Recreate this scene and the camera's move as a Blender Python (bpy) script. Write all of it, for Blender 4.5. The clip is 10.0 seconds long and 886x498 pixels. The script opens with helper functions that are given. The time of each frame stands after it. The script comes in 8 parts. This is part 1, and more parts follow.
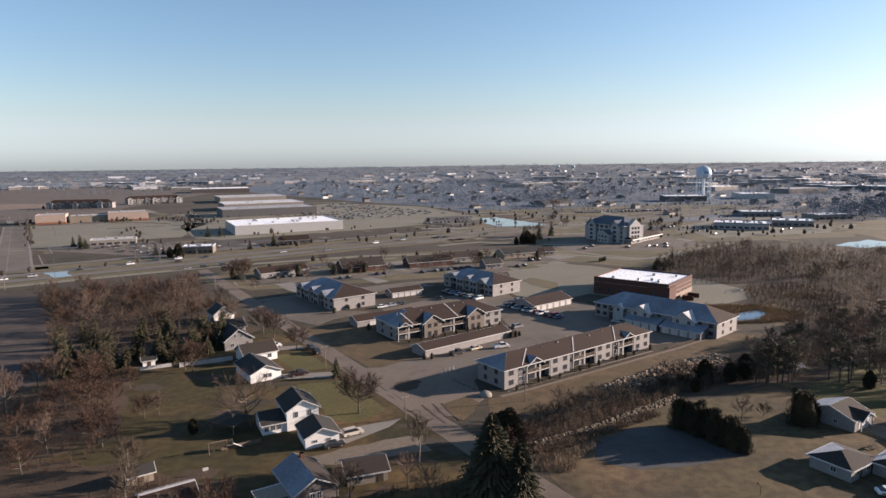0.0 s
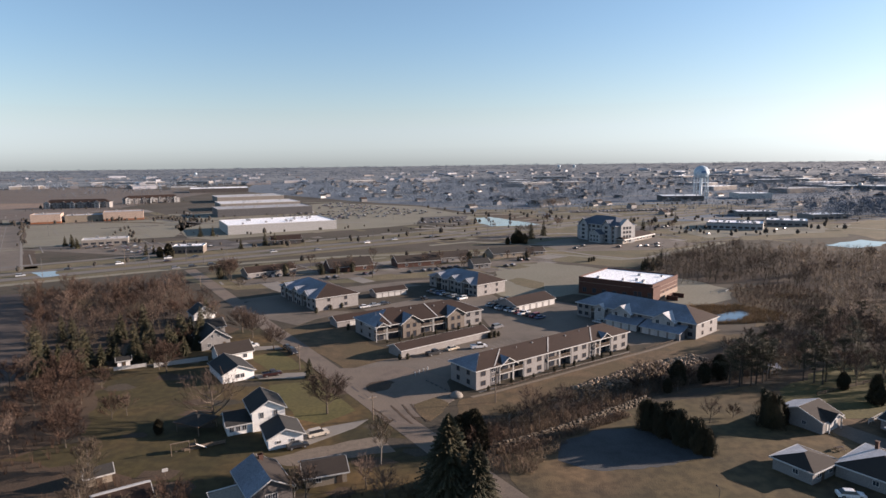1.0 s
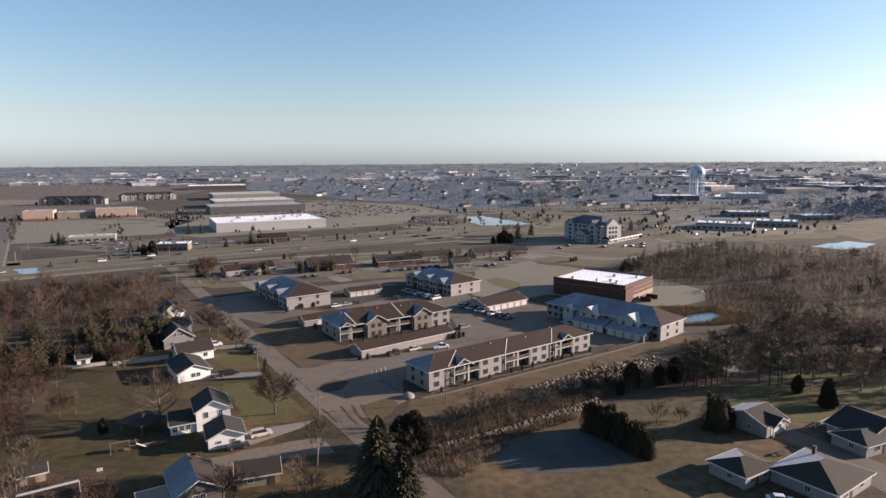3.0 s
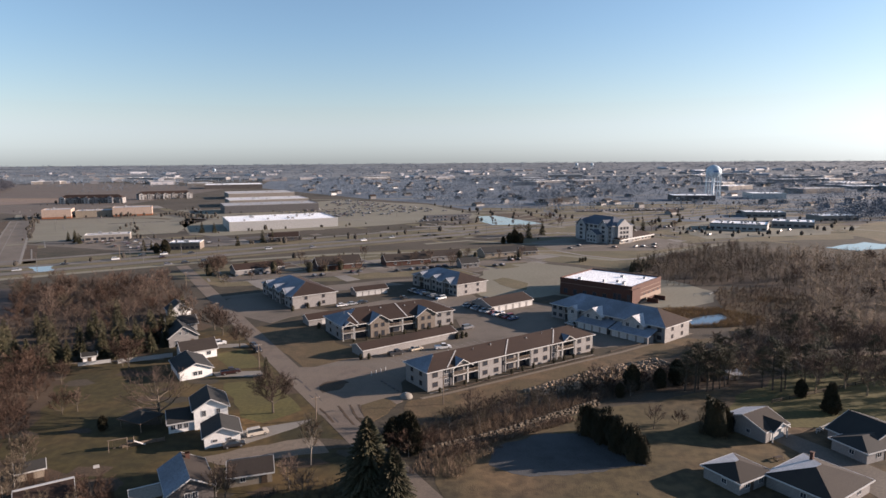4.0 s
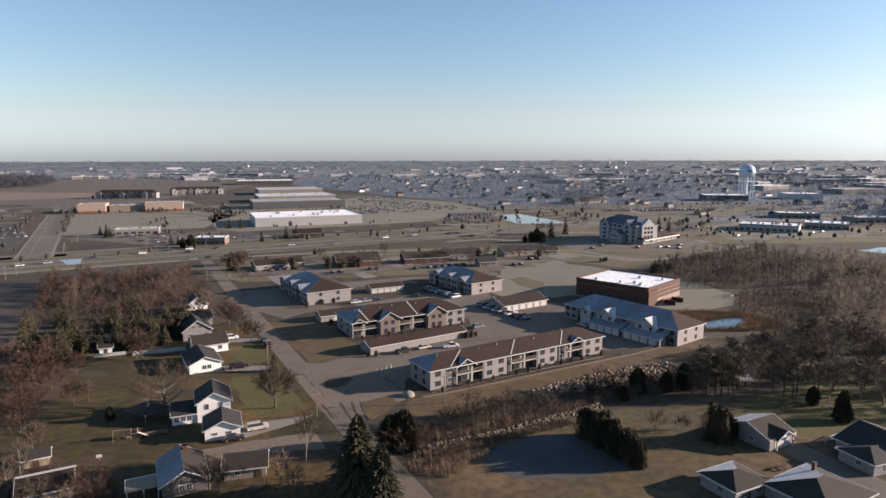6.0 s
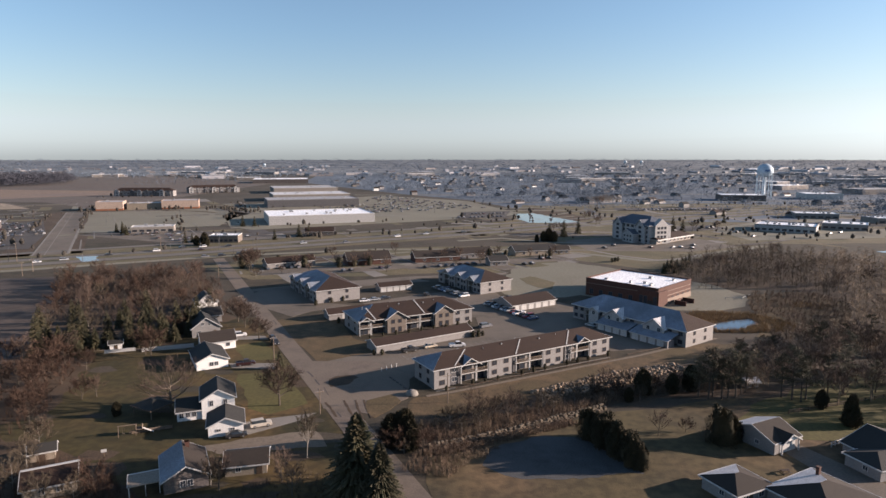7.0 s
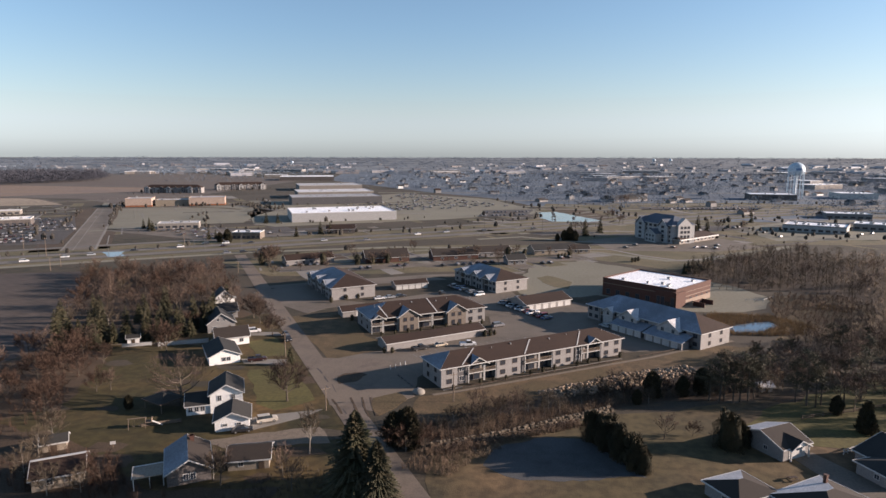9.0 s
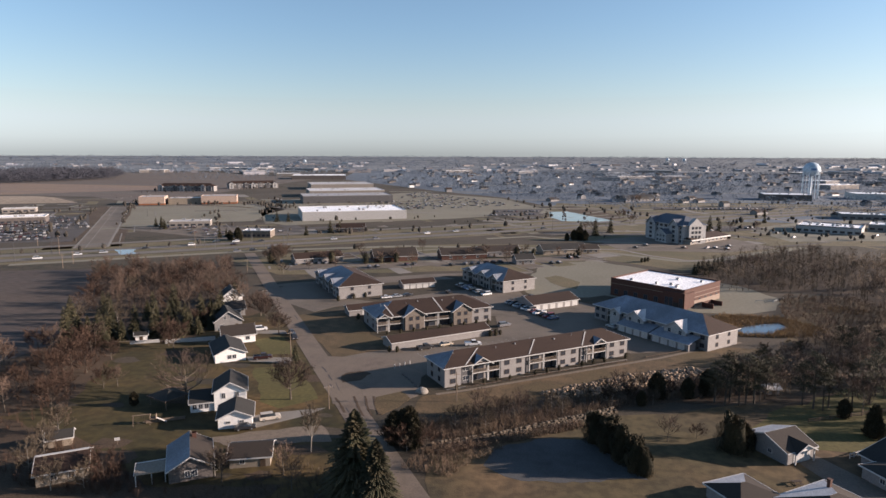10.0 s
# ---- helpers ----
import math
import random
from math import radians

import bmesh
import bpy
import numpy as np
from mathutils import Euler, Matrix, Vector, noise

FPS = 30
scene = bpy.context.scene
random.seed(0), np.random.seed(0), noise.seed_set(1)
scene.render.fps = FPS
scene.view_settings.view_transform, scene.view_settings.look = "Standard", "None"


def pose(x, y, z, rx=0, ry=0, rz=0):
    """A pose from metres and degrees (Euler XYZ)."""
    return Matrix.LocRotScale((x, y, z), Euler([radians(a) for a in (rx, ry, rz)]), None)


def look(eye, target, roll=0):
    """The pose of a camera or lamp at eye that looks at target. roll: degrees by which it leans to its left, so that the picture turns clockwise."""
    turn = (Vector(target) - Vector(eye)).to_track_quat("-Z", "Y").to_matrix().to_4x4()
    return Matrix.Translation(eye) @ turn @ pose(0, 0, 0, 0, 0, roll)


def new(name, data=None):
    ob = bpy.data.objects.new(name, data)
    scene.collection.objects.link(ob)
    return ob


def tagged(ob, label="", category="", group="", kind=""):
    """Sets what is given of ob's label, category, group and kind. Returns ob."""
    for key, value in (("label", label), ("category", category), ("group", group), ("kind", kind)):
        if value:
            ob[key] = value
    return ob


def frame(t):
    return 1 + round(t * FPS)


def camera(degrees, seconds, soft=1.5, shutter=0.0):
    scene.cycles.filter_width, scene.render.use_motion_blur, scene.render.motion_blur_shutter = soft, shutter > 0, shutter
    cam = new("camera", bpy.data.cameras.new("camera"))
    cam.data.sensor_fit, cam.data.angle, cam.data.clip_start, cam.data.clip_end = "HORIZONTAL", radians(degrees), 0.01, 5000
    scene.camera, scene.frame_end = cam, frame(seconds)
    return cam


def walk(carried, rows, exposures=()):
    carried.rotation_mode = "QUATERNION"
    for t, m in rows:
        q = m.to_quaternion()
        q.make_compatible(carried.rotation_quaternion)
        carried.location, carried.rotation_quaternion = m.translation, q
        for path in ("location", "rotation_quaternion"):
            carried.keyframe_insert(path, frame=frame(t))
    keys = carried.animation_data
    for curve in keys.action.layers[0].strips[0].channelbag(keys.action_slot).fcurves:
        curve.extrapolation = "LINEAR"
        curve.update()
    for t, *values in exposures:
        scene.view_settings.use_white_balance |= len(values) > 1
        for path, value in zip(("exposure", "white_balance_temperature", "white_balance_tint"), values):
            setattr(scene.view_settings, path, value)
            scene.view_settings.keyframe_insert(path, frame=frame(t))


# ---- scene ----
cam = camera(70.5, 10.0)
PATH = [
    (0, (1.154, -0.295, 61.801), (1.121, 1.686, 61.53), -0.7),
    (0.5, (5.415, 0.306, 61.782), (5.372, 2.287, 61.511), -0.7),
    (1, (9.521, 0.59, 61.705), (9.481, 2.571, 61.433), -0.7),
    (1.5, (13.552, 0.845, 61.779), (13.515, 2.826, 61.505), -0.6),
    (2, (17.119, 1.153, 61.846), (17.086, 3.134, 61.571), -0.6),
    (2.5, (20.223, 1.262, 61.973), (20.187, 3.242, 61.697), -0.5),
    (4, (27.686, 1.841, 62.462), (27.584, 3.819, 62.182), -0.4),
    (4.5, (29.648, 2.012, 62.617), (29.523, 3.988, 62.336), -0.3),
    (5, (31.538, 2.27, 62.636), (31.389, 4.244, 62.354), -0.3),
    (5.5, (33.191, 2.483, 62.721), (33.017, 4.455, 62.436), -0.2),
    (7, (37.676, 3.138, 62.841), (37.428, 5.101, 62.55), -0.0),
    (7.5, (38.976, 3.439, 62.847), (38.705, 5.399, 62.555), 0.0),
    (8, (40.221, 3.56, 62.922), (39.929, 5.516, 62.629), 0.0),
    (8.5, (41.437, 3.838, 62.956), (41.125, 5.791, 62.661), 0.1),
    (9, (42.558, 4.048, 63.094), (42.227, 5.998, 62.796), 0.1),
    (9.5, (43.653, 4.342, 63.125), (43.303, 6.288, 62.827), 0.1),
    (10, (44.681, 4.599, 63.179), (44.312, 6.542, 62.878), 0.2),
]
walk(cam, [(t, look(eye, target, roll)) for t, eye, target, roll in PATH], [(0.0, 1.85, 6540, 19), (10.0, 1.81, 6540, 19)])

# ---- light: low winter sun from the right, clear sky ----
SUN_EL, SUN_AZ = radians(13.8), radians(78.5)
sky_world = bpy.data.worlds.new("winter_sky")
scene.world = sky_world
sky_world.use_nodes = True
wn = sky_world.node_tree
wn.nodes.clear()
w_out = wn.nodes.new("ShaderNodeOutputWorld")
w_bg = wn.nodes.new("ShaderNodeBackground")
w_sky = wn.nodes.new("ShaderNodeTexSky")
w_sky.sky_type = "NISHITA"
w_sky.sun_disc = False
w_sky.sun_elevation, w_sky.sun_rotation = SUN_EL, SUN_AZ
w_sky.altitude, w_sky.air_density, w_sky.dust_density, w_sky.ozone_density = 200, 1.0, 0.6, 2.4
w_bg.inputs["Strength"].default_value = 0.05
w_hsv = wn.nodes.new("ShaderNodeHueSaturation")     # winter haze takes colour out of the sky
w_hsv.inputs["Hue"].default_value = 0.492
w_hsv.inputs["Saturation"].default_value = 0.97
w_tone = wn.nodes.new("ShaderNodeMix")
w_tone.data_type, w_tone.blend_type = "RGBA", "MULTIPLY"
w_tone.inputs[0].default_value = 1.0
w_tone.inputs[7].default_value = (0.945, 1.0, 1.04, 1)
# the warm low sky is greyed by haze, the blue high sky stays
w_sep = wn.nodes.new("ShaderNodeSeparateColor")
w_ratio = wn.nodes.new("ShaderNodeMath")
w_ratio.operation = "DIVIDE"
w_warm = wn.nodes.new("ShaderNodeMapRange")
w_warm.inputs["From Min"].default_value, w_warm.inputs["From Max"].default_value = 0.45, 1.0
w_warm.inputs["To Min"].default_value, w_warm.inputs["To Max"].default_value = 0.0, 0.8
w_grey = wn.nodes.new("ShaderNodeRGBToBW")
w_haze = wn.nodes.new("ShaderNodeMix")
w_haze.data_type = "RGBA"
w_pale = wn.nodes.new("ShaderNodeMix")
w_pale.data_type, w_pale.blend_type = "RGBA", "MULTIPLY"
w_pale.inputs[0].default_value = 1.0
w_pale.inputs[7].default_value = (0.91, 1.03, 1.025, 1)
wn.links.new(w_sky.outputs[0], w_hsv.inputs["Color"])
wn.links.new(w_hsv.outputs[0], w_sep.inputs[0])
wn.links.new(w_sep.outputs[0], w_ratio.inputs[0])
wn.links.new(w_sep.outputs[2], w_ratio.inputs[1])
wn.links.new(w_ratio.outputs[0], w_warm.inputs[0])
wn.links.new(w_hsv.outputs[0], w_grey.inputs[0])
wn.links.new(w_grey.outputs[0], w_pale.inputs[6])
wn.links.new(w_warm.outputs[0], w_haze.inputs[0])
wn.links.new(w_hsv.outputs[0], w_haze.inputs[6])
wn.links.new(w_pale.outputs[2], w_haze.inputs[7])
wn.links.new(w_haze.outputs[2], w_tone.inputs[6])
wn.links.new(w_tone.outputs[2], w_bg.inputs[0])
wn.links.new(w_bg.outputs[0], w_out.inputs[0])

sun_data = bpy.data.lights.new("sun", "SUN")
sun_data.energy, sun_data.angle, sun_data.color = 3.8, radians(0.53), (1.0, 0.845, 0.695)
sun = new("sun", sun_data)
SUN_WAY = Vector((math.sin(SUN_AZ) * math.cos(SUN_EL), math.cos(SUN_AZ) * math.cos(SUN_EL), math.sin(SUN_EL)))
sun.matrix_world = look(SUN_WAY * 400, (0, 0, 0))

# ---- materials ----
def surface(name, c1, c2, scale=0.5, rough=0.9, c3=None, big=0.03, bump=0.0, bump_scale=None, metal=0.0, spec=0.3, vary=0.0, stretch=(1, 1, 1), stripes=0.0, grain=0.32, sharp=0.18):
    """Two-scale noise between base colours, fine relief, and a small change from object to object."""
    m = bpy.data.materials.new(name)
    m.use_nodes = True
    t = m.node_tree
    n, link = t.nodes, t.links.new
    b = n["Principled BSDF"]
    b.inputs["Roughness"].default_value, b.inputs["Metallic"].default_value = rough, metal
    b.inputs["Specular IOR Level"].default_value = spec
    co = n.new("ShaderNodeTexCoord")
    mp = n.new("ShaderNodeMapping")
    mp.inputs["Scale"].default_value = stretch
    link(co.outputs["Object"], mp.inputs[0])

    def noise_node(s, detail):
        q = n.new("ShaderNodeTexNoise")
        q.inputs["Scale"].default_value, q.inputs["Detail"].default_value = s, detail
        link(mp.outputs[0], q.inputs["Vector"])
        r = n.new("ShaderNodeMapRange")
        r.inputs["From Min"].default_value, r.inputs["From Max"].default_value = 0.5 - sharp, 0.5 + sharp
        link(q.outputs["Fac"], r.inputs[0])
        return r.outputs[0]

    def mix(f, a, c):
        q = n.new("ShaderNodeMix")
        q.data_type = "RGBA"
        if isinstance(f, float):
            q.inputs[0].default_value = f
        else:
            link(f, q.inputs[0])
        for i, v in ((6, a), (7, c)):
            if isinstance(v, tuple):
                q.inputs[i].default_value = (*v, 1)
            else:
                link(v, q.inputs[i])
        return q.outputs[2]

    col = mix(noise_node(scale, 6), c1, c2)
    if c3:
        col = mix(noise_node(big, 4), col, c3)
    fine = noise_node(scale * 9, 3)
    hsv = n.new("ShaderNodeHueSaturation")
    mr = n.new("ShaderNodeMapRange")
    mr.inputs["To Min"].default_value, mr.inputs["To Max"].default_value = 1 - grain, 1 + grain
    link(fine, mr.inputs[0])
    val = mr.outputs[0]
    if vary:
        oi = n.new("ShaderNodeObjectInfo")
        vr = n.new("ShaderNodeMapRange")
        vr.inputs["To Min"].default_value, vr.inputs["To Max"].default_value = 1 - vary, 1 + vary
        link(oi.outputs["Random"], vr.inputs[0])
        mu = n.new("ShaderNodeMath")
        mu.operation = "MULTIPLY"
        link(val, mu.inputs[0]), link(vr.outputs[0], mu.inputs[1])
        val = mu.outputs[0]
    link(val, hsv.inputs["Value"])
    link(col, hsv.inputs["Color"])
    col = hsv.outputs[0]
    if stripes:
        wv = n.new("ShaderNodeTexWave")
        wv.bands_direction = "Z"
        wv.inputs["Scale"].default_value = stripes
        link(co.outputs["Object"], wv.inputs["Vector"])
        sr = n.new("ShaderNodeMapRange")
        sr.inputs["To Min"].default_value = 0.82
        link(wv.outputs["Fac"], sr.inputs[0])
        h2 = n.new("ShaderNodeHueSaturation")
        link(sr.outputs[0], h2.inputs["Value"]), link(col, h2.inputs["Color"])
        col = h2.outputs[0]
    link(col, b.inputs["Base Color"])
    if bump:
        bp = n.new("ShaderNodeBump")
        bp.inputs["Strength"].default_value = bump
        bp.inputs["Distance"].default_value = 0.1
        q = n.new("ShaderNodeTexNoise")
        q.inputs["Scale"].default_value, q.inputs["Detail"].default_value = bump_scale or scale * 5, 5
        link(mp.outputs[0], q.inputs["Vector"])
        link(q.outputs["Fac"], bp.inputs["Height"])
        link(bp.outputs[0], b.inputs["Normal"])
    return m


def brickwork(name, c1, c2, mortar):
    m = bpy.data.materials.new(name)
    m.use_nodes = True
    n, link = m.node_tree.nodes, m.node_tree.links.new
    b = n["Principled BSDF"]
    b.inputs["Roughness"].default_value = 0.9
    co = n.new("ShaderNodeTexCoord")
    q = n.new("ShaderNodeTexNoise")
    q.inputs["Scale"].default_value, q.inputs["Detail"].default_value = 1.4, 8
    link(co.outputs["Object"], q.inputs["Vector"])
    ramp = n.new("ShaderNodeValToRGB")
    ramp.color_ramp.elements[0].color, ramp.color_ramp.elements[0].position = (*c1, 1), 0.35
    ramp.color_ramp.elements[1].color, ramp.color_ramp.elements[1].position = (*c2, 1), 0.65
    link(q.outputs["Fac"], ramp.inputs[0])
    wv = n.new("ShaderNodeTexWave")
    wv.bands_direction = "Z"
    wv.inputs["Scale"].default_value = 2.1
    link(co.outputs["Object"], wv.inputs["Vector"])
    mx = n.new("ShaderNodeMix")
    mx.data_type = "RGBA"
    mx.inputs[7].default_value = (*mortar, 1)
    mr = n.new("ShaderNodeMapRange")
    mr.inputs["From Min"].default_value, mr.inputs["To Max"].default_value = 0.8, 0.5
    link(wv.outputs["Fac"], mr.inputs[0])
    link(mr.outputs[0], mx.inputs[0]), link(ramp.outputs[0], mx.inputs[6])
    link(mx.outputs[2], b.inputs["Base Color"])
    return m


def glassy(name, col, rough=0.08):
    m = bpy.data.materials.new(name)
    m.use_nodes = True
    b = m.node_tree.nodes["Principled BSDF"]
    b.inputs["Base Color"].default_value = (*col, 1)
    b.inputs["Roughness"].default_value = rough
    b.inputs["Specular IOR Level"].default_value = 0.6
    return m


def water_surface(name, col):
    m = bpy.data.materials.new(name)
    m.use_nodes = True
    n, link = m.node_tree.nodes, m.node_tree.links.new
    b = n["Principled BSDF"]
    b.inputs["Base Color"].default_value = (*col, 1)
    b.inputs["Roughness"].default_value = 0.07
    co = n.new("ShaderNodeTexCoord")
    q = n.new("ShaderNodeTexNoise")
    q.inputs["Scale"].default_value = 1.2
    link(co.outputs["Object"], q.inputs["Vector"])
    bp = n.new("ShaderNodeBump")
    bp.inputs["Strength"].default_value, bp.inputs["Distance"].default_value = 0.04, 0.05
    link(q.outputs["Fac"], bp.inputs["Height"]), link(bp.outputs[0], b.inputs["Normal"])
    return m


GRASS = surface("dormant_grass", (0.048, 0.037, 0.023), (0.023, 0.021, 0.012), 0.16, 0.95, (0.055, 0.044, 0.032), 0.014, 0.6, 3.0, grain=0.16, sharp=0.12)
LAWN = surface("green_lawn", (0.102, 0.062, 0.024), (0.024, 0.021, 0.008), 0.05, 0.95, (0.043, 0.034, 0.011), 0.022, 0.6, 3.0, grain=0.2, sharp=0.11)
TANGRASS = surface("tan_grass", (0.134, 0.106, 0.062), (0.101, 0.082, 0.044), 0.10, 0.95, (0.083, 0.073, 0.040), 0.03, 0.6, 3.0, grain=0.16, sharp=0.12)
LITTER = surface("leaf_litter", (0.055, 0.035, 0.022), (0.035, 0.025, 0.017), 0.3, 0.95, (0.071, 0.048, 0.030), 0.05, 0.8, 2.0)
FIELD = surface("bare_field", (0.057, 0.046, 0.042), (0.045, 0.035, 0.032), 0.02, 0.95, (0.066, 0.050, 0.040), 0.006, 0.3, 1.0, stretch=(1, 4, 1))
REDFIELD = surface("stubble_field", (0.098, 0.073, 0.060), (0.076, 0.058, 0.048), 0.01, 0.95, (0.090, 0.078, 0.068), 0.004, stretch=(1, 5, 1))
# bluish base colour carries the haze over the far town
TOWN_HAZE = surface("haze_toned_town_ground", (0.075, 0.095, 0.121), (0.054, 0.070, 0.090), 0.02, 0.95, (0.096, 0.122, 0.154), 0.006)
ASPHALT = surface("worn_asphalt", (0.110, 0.091, 0.074), (0.086, 0.073, 0.058), 0.25, 0.85, (0.127, 0.106, 0.086), 0.05, 0.2, 6.0, sharp=0.12, grain=0.13)
STREET_PAVE = surface("sun_bleached_asphalt", (0.127, 0.100, 0.081), (0.099, 0.080, 0.064), 0.35, 0.85, (0.140, 0.112, 0.087), 0.06, 0.2, 6.0, sharp=0.12, grain=0.13)
ROADWAY = surface("road_asphalt", (0.114, 0.105, 0.092), (0.088, 0.082, 0.074), 0.15, 0.85, (0.129, 0.116, 0.102), 0.03, 0.2, 6.0, grain=0.13)
LOT = surface("pale_parking_asphalt", (0.153, 0.139, 0.106), (0.128, 0.120, 0.087), 0.08, 0.85, (0.166, 0.155, 0.117), 0.02, grain=0.13)
CONCRETE = surface("concrete", (0.172, 0.158, 0.139), (0.139, 0.127, 0.113), 0.6, 0.85, (0.188, 0.172, 0.152), 0.1, grain=0.13)
GRAVEL = surface("gravel_path", (0.154, 0.123, 0.095), (0.124, 0.100, 0.076), 0.8, 0.95, bump=0.5)
MARKING = surface("road_marking", (0.226, 0.219, 0.201), (0.173, 0.166, 0.152), 1.5, 0.8)
WATER = water_surface("pond_water", (0.072, 0.100, 0.136))
ICE = water_surface("thin_pond_ice", (0.152, 0.163, 0.174))
REEDS = surface("dry_reeds", (0.238, 0.153, 0.073), (0.179, 0.113, 0.053), 0.8, 0.95, vary=0.15)

WHITE_SIDING = surface("white_siding", (0.678, 0.670, 0.652), (0.627, 0.618, 0.602), 0.7, 0.6, stripes=2.5)
CREAM_SIDING = surface("cream_siding", (0.215, 0.206, 0.200), (0.193, 0.182, 0.179), 0.6, 0.65, stripes=2.5)
BAY_SIDING = surface("white_bay_siding", (0.330, 0.326, 0.322), (0.300, 0.296, 0.292), 0.7, 0.6, stripes=2.5)
TAN_SIDING = surface("tan_siding", (0.227, 0.190, 0.150), (0.200, 0.168, 0.132), 0.6, 0.7, stripes=2.5)
GREY_SIDING = surface("grey_siding", (0.183, 0.179, 0.175), (0.157, 0.151, 0.151), 0.6, 0.7, stripes=2.5)
SLATE_SIDING = surface("slate_grey_siding", (0.085, 0.083, 0.088), (0.069, 0.068, 0.072), 0.6, 0.7, stripes=2.5)
TAN_BRICK = brickwork("tan_brick", (0.139, 0.113, 0.093), (0.107, 0.084, 0.067), (0.141, 0.147, 0.143))
RED_BRICK = brickwork("red_brick", (0.068, 0.024, 0.015), (0.048, 0.017, 0.011), (0.072, 0.053, 0.043))
PALE_BRICK = brickwork("pale_brick_band", (0.205, 0.156, 0.123), (0.171, 0.123, 0.097), (0.186, 0.164, 0.142))
TRIM = surface("white_trim", (0.398, 0.394, 0.384), (0.369, 0.364, 0.355), 1.0, 0.5)
BROWN_TRIM = surface("brown_trim", (0.069, 0.047, 0.032), (0.050, 0.035, 0.025), 1.0, 0.6)
SHINGLE = surface("brown_shingles", (0.026, 0.014, 0.009), (0.018, 0.010, 0.008), 1.2, 0.85, (0.029, 0.016, 0.011), 0.15, 0.5, 5.0, vary=0.08, stretch=(0.5, 1.6, 1.6))
GREY_SHINGLE = surface("grey_shingles", (0.022, 0.021, 0.020), (0.016, 0.015, 0.015), 1.2, 0.8, (0.025, 0.024, 0.022), 0.15, 0.5, 5.0, vary=0.15, stretch=(0.5, 1.6, 1.6))
TAN_SHINGLE = surface("weathered_shingles", (0.027, 0.021, 0.018), (0.021, 0.016, 0.014), 1.2, 0.85, (0.031, 0.024, 0.019), 0.15, 0.5, 5.0, vary=0.12, stretch=(0.5, 1.6, 1.6))
WHITE_ROOF = surface("white_membrane_roof", (0.86, 0.86, 0.86), (0.82, 0.82, 0.825), 0.12, 0.5, (0.78, 0.78, 0.79), 0.03)
GREY_ROOF = surface("grey_membrane_roof", (0.342, 0.342, 0.350), (0.288, 0.288, 0.296), 0.1, 0.7, (0.406, 0.406, 0.414), 0.03, vary=0.25)
ORANGE_WALL = surface("ochre_store_wall", (0.319, 0.245, 0.203), (0.288, 0.222, 0.181), 0.15, 0.8)
BEIGE_WALL = surface("beige_block_wall", (0.199, 0.180, 0.162), (0.173, 0.157, 0.142), 0.3, 0.85, vary=0.15)
DARK_WALL = surface("dark_store_wall", (0.101, 0.088, 0.082), (0.076, 0.066, 0.063), 0.3, 0.85)
RUST_WALL = surface("rust_band", (0.214, 0.088, 0.044), (0.176, 0.069, 0.038), 0.3, 0.85)
STEEL = surface("galvanised_steel", (0.320, 0.320, 0.320), (0.269, 0.269, 0.275), 1.5, 0.45, metal=0.6)
TOWER_PAINT = surface("pale_blue_tower_paint", (0.379, 0.456, 0.514), (0.348, 0.422, 0.483), 0.08, 0.4)
BLUE_LETTER = surface("blue_lettering", (0.060, 0.140, 0.300), (0.050, 0.120, 0.260), 0.5, 0.5)
DARK = surface("dark_opening", (0.030, 0.027, 0.025), (0.020, 0.018, 0.017), 1.0, 0.7)
GLASS = glassy("window_glass", (0.030, 0.035, 0.045))
CAR_GLASS = glassy("car_glass", (0.020, 0.022, 0.026), 0.05)
POLE = surface("weathered_pole_steel", (0.090, 0.090, 0.093), (0.066, 0.066, 0.069), 1.5, 0.5, metal=0.4)
RUBBER = surface("tyre_rubber", (0.020, 0.020, 0.020), (0.030, 0.030, 0.030), 3.0, 0.9)
WOOD = surface("weathered_wood", (0.164, 0.126, 0.095), (0.120, 0.091, 0.069), 1.5, 0.85, stretch=(1, 1, 0.2))
BARK = surface("grey_bark", (0.086, 0.071, 0.055), (0.055, 0.045, 0.037), 2.0, 0.95, vary=0.2)
RUSSET = surface("russet_brush", (0.140, 0.093, 0.065), (0.095, 0.065, 0.048), 0.25, 0.95, (0.162, 0.117, 0.078), 0.08)
# bark lightened so that sunlight on the limbs is in the colour
LIMB = surface("sunlit_limb_bark", (0.144, 0.115, 0.086), (0.094, 0.076, 0.059), 1.0, 0.95)
PALE_BARK = surface("pale_birch_bark", (0.208, 0.185, 0.159), (0.159, 0.140, 0.117), 2.0, 0.9)
TWIG = surface("bare_twigs", (0.098, 0.068, 0.051), (0.071, 0.049, 0.039), 0.6, 0.95, vary=0.4)
RED_TWIG = surface("reddish_twigs", (0.057, 0.033, 0.023), (0.043, 0.026, 0.018), 0.6, 0.95, vary=0.2)
STRAW_TWIG = surface("tan_brush", (0.083, 0.064, 0.043), (0.060, 0.046, 0.033), 0.6, 0.95, vary=0.2)
NEEDLE = surface("spruce_needles", (0.031, 0.035, 0.016), (0.022, 0.022, 0.012), 0.8, 0.8, (0.048, 0.039, 0.020), 0.4, vary=0.2)
CEDAR = surface("arborvitae_foliage", (0.030, 0.029, 0.018), (0.019, 0.021, 0.011), 0.8, 0.85, (0.046, 0.035, 0.018), 0.3, vary=0.15)
STONE = surface("pale_limestone", (0.111, 0.089, 0.065), (0.084, 0.067, 0.048), 1.2, 0.9, vary=0.25, bump=0.5)
